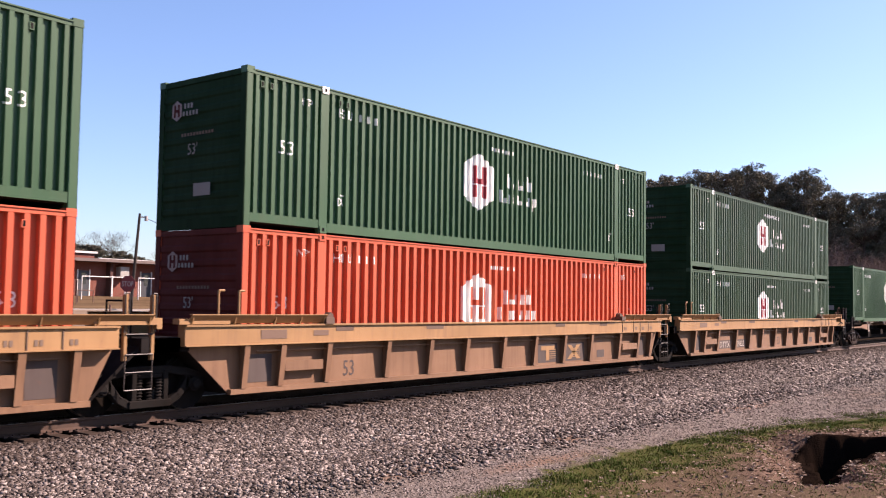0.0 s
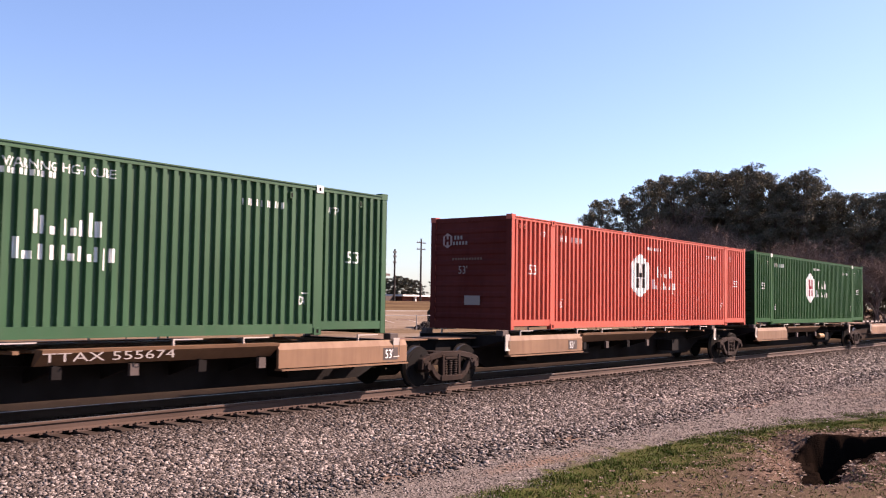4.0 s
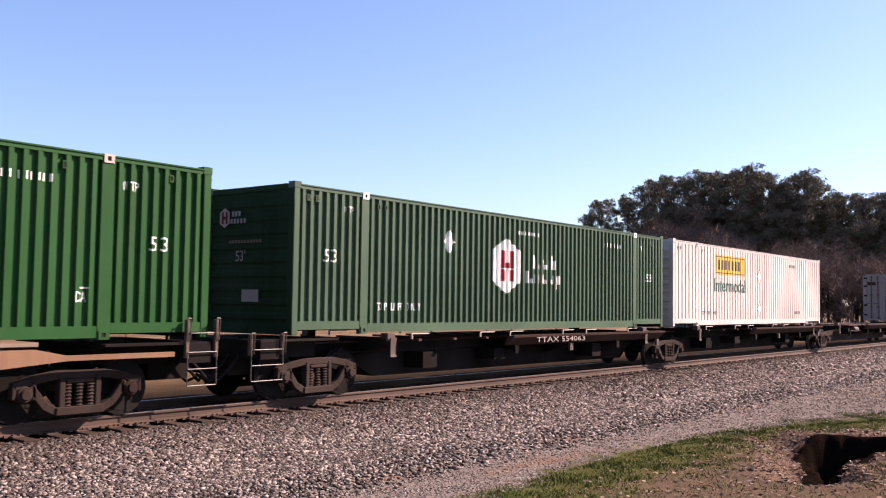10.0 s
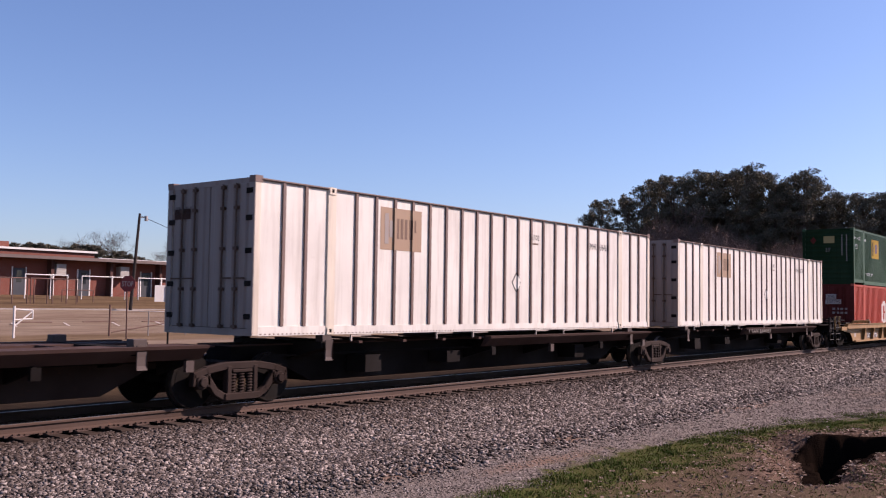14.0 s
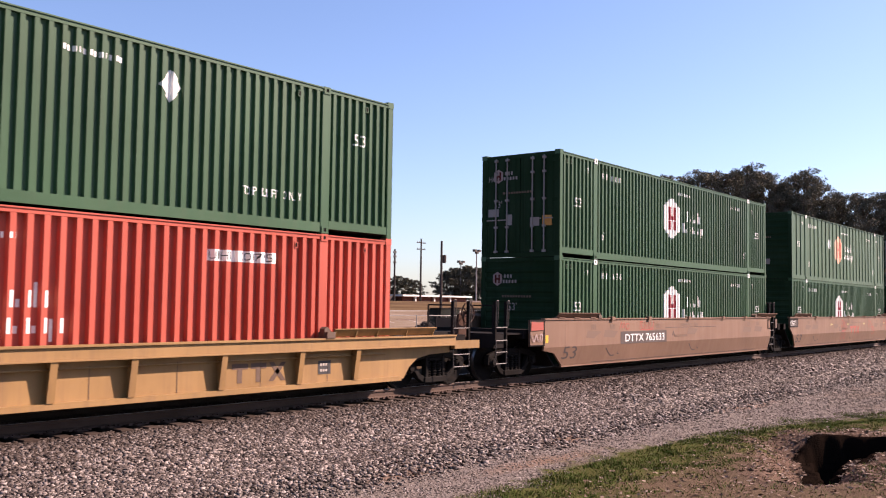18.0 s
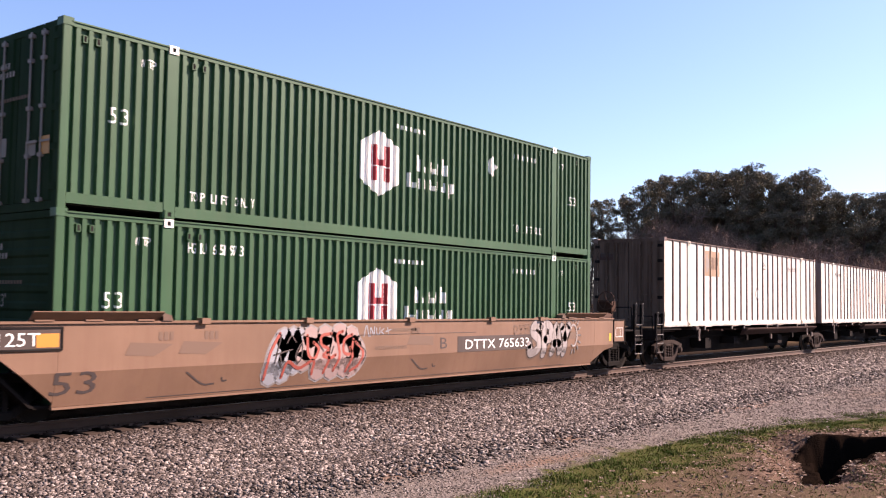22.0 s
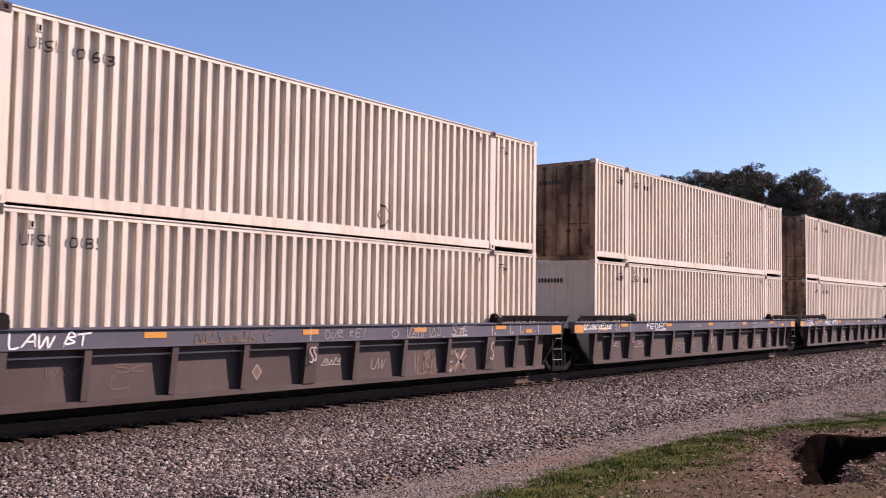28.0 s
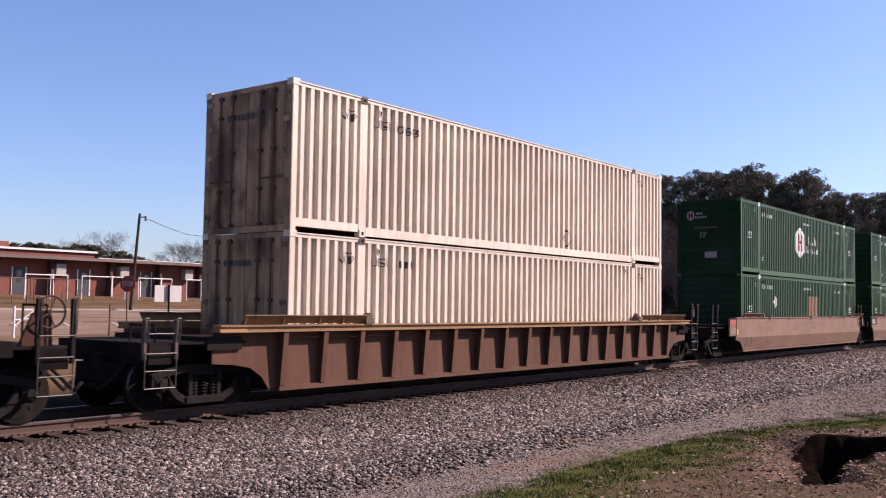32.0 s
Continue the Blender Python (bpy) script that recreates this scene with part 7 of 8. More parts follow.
decal("number_panel", patch(rect(2.32, 0.40, 2.2, 0.28)), GREY_BROWN, th, y=-1.325)
decal("lettering", fitted("53", 6.6, 0.42, 0.26, 0.5), GREY_BROWN, th, y=-1.325)
decal("repaint_patch", patch(rect(-0.2, 0.5, 0.3, 0.2)), PALE_INK, th, y=-1.325)
decal("data_panel", patch(rect(14.05, 0.48, 0.34, 0.26)), DARK_INK, th, y=-1.325)
decal("lettering", bars_text(14.1, 0.64, 0.05, (0.9, 0.9, 0.9), 0.5), PALE_INK, th, y=-1.329)
decal("lettering", bars_text(14.1, 0.53, 0.05, (0.9, 0.9, 0.9), 0.5), PALE_INK, th, y=-1.329)
decal("logo", patch(rect(11.95, 0.66, 0.36, 0.1), rect(12.07, 0.42, 0.11, 0.24), rect(12.38, 0.66, 0.36, 0.1), rect(12.5, 0.42, 0.11, 0.24), [(12.8, 0.76), (12.92, 0.76), (13.22, 0.42), (13.1, 0.42)], [(13.1, 0.76), (13.22, 0.76), (12.92, 0.42), (12.8, 0.42)]), BROWN, th, y=-1.325)
decal("lettering", fitted("DTTX 467736", 2.42, 0.43, 0.22, 2.0), WHITE_INK, th, y=-1.331)
decal("seam", patch(*[rect(x, 0.3, 0.012, 0.55) for x in (0.35, 2.2, 4.0, 5.6, 9.2, 10.8, 12.6, 14.3)]), BROWN, th, y=-1.325)
load(234.1, HIGH, FINE, GREEN, GREEN_END, "wall", SQ.format("green"), [("lettering", stencilled("EMHU 645282", 0.24, 0.1069, 2.34, 0.17, 0.088), WHITE_INK), ("lettering", stencilled("53", 0.47, 0.2138, 1.85, 0.25, 0.12), WHITE_INK), ("lettering", stencilled("WTP", 2.2, 0.1107, 2.32, 0.15, 0.088), WHITE_INK), ("lettering", stencilled("53", 15.039, 0.2138, 1.85, 0.25, 0.12), WHITE_INK), ("lettering", bars_text(8.6, 2.42, 0.09, (0.5,) * 12, 0.5), WHITE_INK)] + square_logo(3.66, 1.50, 1.55, 1.03, YELLOW_INK, DARK_INK, BLUE_INK) + [("placard", patch(diamond(10.55, 2.23, 0.28)), WHITE_INK), ("lettering", stencilled("TOP LIFT ONLY", 2.433, 0.1107, 0.5, 0.17, 0.088), WHITE_INK), ("lettering", stencilled("TOP LIFT ONLY", 12.17, 0.1107, 0.58, 0.16, 0.088), WHITE_INK)],
     [("logo", patch(rect(-0.35, 2.15, 0.55, 0.36)), OLIVE_INK), ("lettering", turned(lettering("53'", -0.1, 1.7, 0.2)), WORN_SPRAY), ("placard", patch(rect(0.3, 0.5, 0.40, 0.24)), WORN_SPRAY), ("placard", patch(diamond(0.72, 2.3, 0.2)), RED_END), ("lettering", patch(*[rect(-0.75, 1.5 + 0.1 * k, 0.055, 0.07) for k in range(11)], *[rect(-0.98, 1.2 + 0.1 * k, 0.055, 0.07) for k in range(14)]), WORN_SPRAY)], cast=GREEN)
red = load(234.1, LOW, WIDE, RED, RED_END, "doors", "53-foot red corrugated container with closed doors and a white badge",
           six_sided_logo(6.25, 1.45, RED) + [("lettering", bars_text(7.0, 2.42, 0.09, (0.5,) * 12, 0.5), WHITE_INK), ("number_panel", patch(rect(11.38, 2.26, 1.6, 0.2)), WHITE_INK), ("lettering", stencilled("UPHU 200795", 11.52, 0.1299, 2.29, 0.15, 0.09), DARK_INK, 0.008)],
           [("logo", patch(hexagon(0.72, 2.0, 0.36, 0.5)), PALE_INK), ("lettering", turned(lettering("53'", -0.95, 1.0, 0.26)), WORN_SPRAY), ("placard", patch(rect(0.72, 0.25, 0.28, 0.26), rect(-0.32, 0.3, 0.3, 0.3)), WORN_SPRAY), ("lettering", patch(*[rect(-0.95 + 0.2 * k, 1.36 + 0.2 * r, 0.14, 0.11) for k in range(4) for r in range(2)]), WORN_SPRAY)])
for y0, w, z0, word in ((-0.42, 0.52, 2.14, "UPHU"), (-0.66, 0.78, 1.86, "200795")):
    part("number_panel", boxes((-0.054, -0.05, y0, y0 + w, z0, z0 + 0.24)), PALE_INK, red)
    bm = turned(fitted(word, -y0 - w + 0.05, z0 + 0.04, 0.17, w - 0.1))
    for v in bm.verts:
        v.co = (-0.057, v.co.x, v.co.z)
    part("lettering", bm, DARK_INK, red)


def tan_well(s, head="joint", tail="joint", number=None, label="faded tan smooth-sided well car unit"):
    th = put(smooth_well(TAN, label, head=head, tail=tail), s)
    if head == "car":
        truck(th, -1.9)
        coupler(th, -2.6, -1)
        end_gear(th, -2.66, -1)
    truck(th, 18.0)
    if tail == "car":
        end_gear(th, 18.76, 1)
        coupler(th, 18.7, 1)
    else:
        end_gear(th, 16.19, 1, top=2.1, deck=False, width=0.5)
        part("side_bracket", boxes((16.80, 17.0, -1.45, -1.38, 1.08, 1.45)), BROWN, th)
    spray("lettering", fitted("53", -0.08, 0.44, 0.36, 0.74), DARK_SPRAY, th)
    if number:
        spray("number_panel", patch(rect(number - 0.3, 0.78, 3.15, 0.36)), GREY_BROWN, th)
        spray("lettering", fitted("DTTX 765633", number, 0.84, 0.23, 2.68), WHITE_INK, th, 0.008)
    r = random.Random(int(s))
    for x in (1.5, 2.5, 5.8, 8.3, 13.4, 14.6):
        spray("lettering", bars_text(x + r.uniform(-0.3, 0.3), 1.22, 0.14, (0.5, 0.6, 0.5), 0.2), SMEAR, th)
        spray("smear", patch([(x - 0.4, 1.0), (x + r.uniform(0, 0.5), 0.97), (x + 0.5, 1.16), (x - 0.3, 1.2)]), SMEAR, th, 0.003)
    spray("lettering", bars_text(7.4, 1.28, 0.07, (0.6,) * 14), GREY_INK, th)
    spray("lettering", bars_text(6.9, 0.92, 0.07, (0.6,) * 16), SMEAR, th)
    spray("seam", patch(rect(1.6, 0.30, 13.0, 0.012), rect(6.2, 1.22, 4.2, 0.012)), DARK_SPRAY, th)
    for x in (2.3, 8.1):
        spray("scratch", sprayed([((x, 0.68), (x + 0.35, 0.47), (x + 0.6, 0.46)), ((x + 0.75, 0.55), (x + 0.78, 0.5), (x + 0.86, 0.5))], 0.03), DARK_SPRAY, th)
    if head == "joint":
        part("route_plate", boxes((-0.97, 0.03, -1.512, -1.504, 1.14, 1.43)), GREY_BROWN, th)
        if number:
            spray("route_mark", patch(rect(-0.35, 1.16, 0.35, 0.2)), ORANGE_INK, th, 0.014)
        spray("lettering", fitted("125T", -0.92, 1.18, 0.2, 0.62), WHITE_INK, th, 0.018)
    else:
        spray("route_mark", patch([(-1.74, 1.22), (-1.14, 1.24), (-1.16, 1.45), (-1.40, 1.43), (-1.72, 1.46)]), RED_SPRAY, th, 0.026)
        spray("route_mark", sprayed([((-1.7, 1.1), (-1.6, 0.95), (-1.5, 1.12), (-1.4, 0.96)), ((-1.32, 0.95), (-1.3, 1.12), (-1.2, 1.1), (-1.24, 0.95))], 0.04), PINK_SPRAY, th, 0.028)
        spray("route_mark", patch(rect(-1.02, 0.90, 0.14, 0.2)), YELLOW_INK, th)
    if tail == "car":
        spray("route_mark", patch(rect(17.3, 0.98, 0.45, 0.016), rect(17.3, 1.24, 0.45, 0.016), rect(17.3, 0.98, 0.016, 0.27), rect(17.73, 0.98, 0.016, 0.27), rect(17.58, 1.0, 0.014, 0.22)), WHITE_INK, th, 0.010)
        spray("route_mark", patch(rect(16.9, 0.88, 0.14, 0.22)), YELLOW_INK, th)
    return th


t1 = tan_well(257.16, head="car", number=3.45)
t2 = tan_well(276.6, label="faded tan smooth-sided well car unit with thin red tags")
t3 = tan_well(295.45, tail="car", number=9.98, label="faded tan smooth-sided well car unit with bubble-letter graffiti")
# thin red scrawls
spray("tag", sprayed([((0.0, 0.2), (0.1, 0.9), (0.2, 0.3), (0.3, 0.9), (0.36, 0.2)), ((0.5, 0.1), (0.42, 0.6), (0.6, 0.8), (0.66, 0.3), (0.5, 0.1))], 0.028, 3.1, 1.17, 0.9, 0.26), RED_SPRAY, t1)
spray("tag", sprayed([((0.0, 0.2), (0.05, 0.9), (0.2, 0.85), (0.1, 0.5), (0.24, 0.1)), ((0.34, 0.9), (0.32, 0.2), (0.46, 0.6), (0.5, 0.1)), ((0.6, 0.9), (0.62, 0.1)), ((0.72, 0.8), (0.7, 0.2), (0.9, 0.3), (0.95, 0.9)), ((0.05, 0.05), (0.5, 0.0), (0.95, 0.08))], 0.028, 4.4, 1.17, 1.0, 0.27), RED_SPRAY, t1)
spray("lettering", fitted("A", 6.71, 0.96, 0.16, 0.22), DARK_SPRAY, t1)
spray("tag", sprayed([((0, 0.5), (0.05, 0.95), (0.2, 0.98), (0.12, 0.75)), ((0.25, 0.4), (0.28, 0.9), (0.42, 0.85), (0.3, 0.65), (0.45, 0.35)), ((0.5, 0.3), (0.58, 0.75), (0.68, 0.3)), ((0.52, 0.5), (0.66, 0.5)), ((0.72, 0.2), (0.74, 0.65), (0.84, 0.2), (0.86, 0.6)),
      ((1.0, 0.55), (0.92, 0.4), (1.02, 0.2), (1.1, 0.5), (1.14, 0.1), (0.9, -0.05), (0.6, 0.05))], 0.026, 11.8, 0.64, 1.05, 0.7), RED_SPRAY, t2)
spray("tag", sprayed([((0.1, 0.9), (0.0, 0.75), (0.15, 0.6), (0.05, 0.5)), ((0.25, 0.95), (0.28, 0.55), (0.38, 0.9), (0.45, 0.5)), ((0.55, 0.9), (0.5, 0.55), (0.6, 0.5)), ((0.1, 0.35), (0.3, 0.4), (0.5, 0.3)), ((0.15, 0.2), (0.4, 0.22), (0.45, 0.05))], 0.024, 15.0, 0.76, 1.05, 0.66), RED_SPRAY, t2)
spray("tag", sprayed([((0.05, 0.1), (0.1, 0.5), (0.02, 0.75), (0.12, 1.0), (0.3, 0.8), (0.2, 0.35), (0.32, 0.1)), ((0.3, 0.95), (0.42, 0.55), (0.36, 0.3), (0.5, 0.15)), ((0.45, 1.0), (0.4, 0.6), (0.6, 0.9), (0.52, 0.35), (0.66, 0.2)),
      ((0.68, 0.9), (0.74, 0.6), (0.66, 0.35), (0.8, 0.1)), ((0.1, 0.45), (0.5, 0.42), (0.9, 0.55)), ((0.85, 0.95), (0.95, 0.7), (0.78, 0.5), (0.9, 0.15)), ((0.05, 0.12), (0.3, 0.02), (0.55, 0.1), (0.9, 0.02))], 0.028, 6.68, 0.42, 1.02, 1.0), RED_SPRAY, t2)
spray("lettering", fitted("C", 6.34, 0.84, 0.24, 0.22), DARK_SPRAY, t2)
spray("logo", patch(rect(8.25, 0.96, 0.52, 0.11), rect(8.45, 0.68, 0.13, 0.28), rect(8.85, 0.96, 0.52, 0.11), rect(9.05, 0.68, 0.13, 0.28),
                    [(9.42, 1.07), (9.58, 1.07), (10.02, 0.68), (9.86, 0.68)], [(9.86, 1.07), (10.02, 1.07), (9.58, 0.68), (9.42, 0.68)]), RED_SPRAY, t2)
for x in (4.9, 7.75, 10.7, 14.9):
    spray("smear", patch([(x, 1.12), (x + 0.35, 1.14), (x + 0.4, 1.2), (x + 0.05, 1.22)]), OLIVE_INK, t2, 0.003)
# two sprayed words in fat letters with dark edges
WORD = [((0.42, 0.92), (0.15, 0.98), (0.06, 0.76), (0.3, 0.55), (0.38, 0.3), (0.06, 0.2)), ((0.66, 0.05), (0.68, 0.95), (1.0, 0.9), (0.98, 0.58), (0.72, 0.52)),
        ((1.12, 0.08), (1.32, 0.95), (1.52, 0.1)), ((1.2, 0.38), (1.46, 0.38)), ((1.62, 0.92), (1.78, 0.55), (1.76, 0.05)), ((2.02, 0.95), (1.78, 0.55))]
WORD[0] = ((0.5, 0.95), (0.2, 1.0), (0.06, 0.76), (0.36, 0.52), (0.34, 0.22), (0.0, 0.1), (-0.12, 0.36))
RING = [[(2.28 + 0.2 * math.cos(k * 0.5236), 0.62 + 0.36 * math.sin(k * 0.5236)) for k in range(-4, 6)]]
RAYS = [((2.28 + 0.3 * math.cos(k * 0.42), 0.62 + 0.48 * math.sin(k * 0.42)), (2.28 + 0.42 * math.cos(k * 0.42), 0.62 + 0.62 * math.sin(k * 0.42))) for k in range(-4, 5)]
for w, ink, lift in ((0.36, SMEAR, 0.003), (0.265, DARK_SPRAY, 0.006), (0.215, SILVER_SPRAY, 0.009)):
    spray("graffiti", sprayed(WORD, w, 12.78, 0.58, 0.92, 0.80), ink, t3, lift)
for lines, w in ((RING, 0.05), (RAYS, 0.05)):
    spray("graffiti", sprayed(lines, w, 12.78, 0.58, 0.92, 0.80), SILVER_SPRAY, t3, 0.010)
# bubble-letter piece: a grey-blue and a pink field, a white rim, and red outlines
BLUE_FIELD = [((0.22, 0.10), (0.30, 0.50), (0.50, 0.84)), ((0.50, 0.14), (0.62, 0.50), (0.74, 0.86)), ((0.80, 0.32), (0.92, 0.84))]
PINK_FIELD = [((1.02, 0.36), (1.16, 0.62), (1.20, 0.88)), ((1.46, 0.14), (1.52, 0.55), (1.60, 0.90)), ((1.86, 0.14), (1.92, 0.55), (2.02, 0.94)), ((2.24, 0.16), (2.38, 0.50), (2.36, 0.86)), ((2.42, 0.16), (2.58, 0.42), (2.46, 0.66))]
OUTLINE = [((0.06, 0.0), (0.12, 0.50), (0.38, 0.98)), ((0.50, 0.02), (0.60, 0.35), (0.92, 0.20), (1.28, 0.36), (1.30, 0.05)), ((1.10, 0.92), (1.14, 0.50), (1.30, 0.40), (1.42, 0.62), (1.28, 0.76)),
           ((1.76, 0.95), (1.50, 0.90), (1.50, 0.70), (1.70, 0.60), (1.55, 0.46), (1.75, 0.40), (1.90, 0.46)), ((1.62, 0.06), (1.72, 0.36), (1.66, 0.52)), ((1.90, 0.10), (2.02, 0.45), (1.94, 0.90), (2.10, 1.0)),
           ((2.38, 0.92), (2.16, 0.80), (2.14, 0.52), (2.34, 0.48), (2.42, 0.80)), ((2.26, 0.06), (2.40, 0.40), (2.32, 0.62)), ((2.50, 0.74), (2.72, 0.50), (2.62, 0.20), (2.40, 0.06))]
INNER = [((0.26, 0.34), (0.42, 0.95)), ((0.24, 0.52), (0.70, 0.62)), ((0.56, 0.76), (0.68, 0.92), (0.80, 0.78)), ((0.86, 0.30), (0.80, 0.50), (0.96, 0.76), (0.96, 0.46), (0.86, 0.30)), ((0.40, 0.50), (0.44, 0.24)),
         ((1.56, 0.56), (1.40, 0.76)), ((2.56, 0.70), (2.80, 0.50), (2.72, 0.22)), ((1.78, 0.50), (1.84, 0.66)), ((0.92, 0.92), (1.02, 0.98))]
for lines, w, ink, lift in ((BLUE_FIELD + PINK_FIELD, 0.50, SILVER_SPRAY, 0.003), (BLUE_FIELD, 0.42, GREY_SPRAY, 0.006), (PINK_FIELD, 0.42, PINK_SPRAY, 0.009), (OUTLINE, 0.062, RED_SPRAY, 0.012), (INNER, 0.026, DARK_SPRAY, 0.014)):
    spray("graffiti", sprayed(lines, w, 3.94, 0.47, 0.95, 0.84), ink, t3, lift)
spray("tag", sprayed([((0, 0), (0.1, 0.5), (0.2, 0)), ((0.25, 0), (0.27, 0.4), (0.4, 0.05), (0.42, 0.45)), ((0.5, 0.4), (0.52, 0.1), (0.62, 0.1), (0.64, 0.4)), ((0.8, 0.35), (0.7, 0.2), (0.82, 0.08)), ((0.95, 0.4), (1.0, 0.1)), ((0.88, 0.2), (1.1, 0.3))], 0.026, 6.55, 1.2, 0.75, 0.42), GREY_SPRAY, t3)
spray("tag", sprayed([((0, 0), (0, 0.5), (0.2, 0.3), (0, 0)), ((0.3, 0.5), (0.38, 0.25), (0.5, 0.5)), ((0.38, 0.25), (0.36, 0)), ((0.62, 0), (0.62, 0.5), (0.8, 0.5)), ((0.62, 0.28), (0.75, 0.28))], 0.04, 12.0, 1.16, 0.8, 0.42), SMEAR, t3)
spray("lettering", fitted("B", 9.05, 0.88, 0.26, 0.24), DARK_SPRAY, t3)
hub(257.16, HIGH, GREEN, "green", doors=True)
hub(257.16, LOW, GREEN, "green", number="HGIU 661766")
hub(276.6, HIGH, GREEN_PALE, "smooth-sided green", prof=POSTED, field=PEACH_INK, ink=CORAL_INK, extra=[("placard", patch(diamond(5.62, 1.80, 0.26)), WHITE_INK)])
hub(276.6, LOW, GREEN, "green")
hub(295.45, HIGH, GREEN, "green", doors=True, number="", arrows=(), extra=[("placard", patch(diamond(11.29, 2.04, 0.26)), WHITE_INK), ("lettering", stencilled("TOP LIFT ONLY", 2.433, 0.1107, 0.34, 0.17, 0.088), WHITE_INK), ("lettering", stencilled("TOP LIFT ONLY", 12.28, 0.1107, 0.5, 0.2, 0.088), WHITE_INK)])
hub(295.45, LOW, GREEN, "green", number="HGIU 651973")
brake_stand(t3, 18.93)

# third spine car
SPINE3 = (317.3, 333.5, 350.7, 367.1)
for i in range(3):
    # all three are loaded, so their sills have the shade painted in
    th = put(spine_unit(SPINE3[i + 1] - SPINE3[i], MAROON, DARK, "oxide-brown spine car unit", "left" if i == 2 else "right"), SPINE3[i])
    if i == 0:
        truck(th, 0.0, TRUCK)
        end_gear(th, -1.12, -1, top=1.68)
        coupler(th, -1.7, -1)
    truck(th, SPINE3[i + 1] - SPINE3[i], TRUCK)
    if i == 2:
        reservoir(th, 9.9, TAN)
        end_gear(th, 17.3, 1, top=1.5)
        brake_stand(th, 17.3)
        coupler(th, 17.6, 1)
square_box(316.5, "EMHU 235851", 3.39, door=GRIMY_DOOR)
square_box(333.6, "EMHU 240965", None, "smooth", True, True)
square_box(351.85, "EMHU 63995", 11.1, "smooth", True)


# blue three-unit well car, with cream boxes
def blue_well(s, head, tail, nose=-1.5):
    th = put(ribbed_well(GREY_BROWN, GREY_BROWN, BLUE, slope=False, ribs=(-0.3, 0.7, 3.35, 4.91, 6.41, 9.24, 10.74, 12.27, 14.98, 15.9), label="grimy blue rib-sided well car unit with sprayed tags", top=1.44, low=1.12, nose=nose, tail=17.12), s)
    if head is not None:
        truck(th, head)
    truck(th, tail)
    end_gear(th, -2.0, -1, top=1.5, deck=head is not None)
    for x, w, z in ((0.08, 0.3, 1.18), (1.22, 0.44, 1.28), (4.31, 0.42, 1.26), (7.75, 0.40, 1.26), (11.0, 0.42, 1.26), (14.05, 0.45, 1.28), (15.4, 0.28, 1.18)):
        decal("reflector", patch(rect(x, z, w, 0.095)), ORANGE_INK, th, y=-1.502)
    for x in (nose + 0.02, 16.62):
        decal("reflector", patch(rect(x, 1.14, 0.48, 0.21)), ORANGE_INK, th, y=-1.502)
    for x in (-0.17, 1.07, 1.81, 7.93, 13.9, 14.67, 15.13, 15.95):
        decal("mark_line", patch(rect(x, 1.145, 0.026, 0.26)), PALE_INK, th, y=-1.504)
    for x, word in ((-0.1, "53"), (0.9, "46"), (14.0, "46"), (14.75, "46"), (15.2, "46"), (15.78, "53")):
        decal("lettering", lettering(word, x, 1.16, 0.07), PALE_INK, th, y=-1.5035)
    decal("lettering", bars_text(12.95, 1.36, 0.045, (0.5,) * 9), WORN_SPRAY, th, y=-1.502)
    for x in (1.79, 7.84, 13.72):
        # broad flat posts under the lifting points
        bm = bmesh.new()
        extrude(bm, [(-1.526, 1.118), (-1.335, 1.118), (-1.335, 0.335), (-1.44, 0.335)], "x", x, x + 0.31)
        part("broad_post", bm, GREY_BROWN, th)
    return th


u1 = blue_well(372.8, -1.5, 17.7, -1.98)
u2 = blue_well(392.1, None, 17.8)
u3 = blue_well(411.5, None, 17.6)
coupler(u1, -2.3, -1)
coupler(u3, 18.4, 1)
end_gear(u3, 18.42, 1, top=1.87, width=0.55)
side_brake(u3, 18.65)
decal("graffiti", sprayed([((0.0, 0.9), (0.0, 0.0), (0.35, 0.08)), ((0.25, 0.9), (0.3, 0.2)), ((0.55, 0.8), (0.25, 0.5), (0.6, 0.12)), ((0.7, 0.8), (0.68, 0.12), (0.9, 0.14))], 0.05, 11.35, 0.34, 0.85, 0.5), SMEAR, u1, y=-1.3255)
decal("graffiti", sprayed([((0.3, 0.8), (0.0, 0.8), (0.02, 0.05), (0.32, 0.06)), ((0.02, 0.42), (0.26, 0.42)), ((0.42, 0.85), (0.95, 0.05)), ((0.95, 0.9), (0.4, 0.05))], 0.075, 12.4, 0.36, 0.7, 0.5), WORN_SPRAY, u1, y=-1.3255)

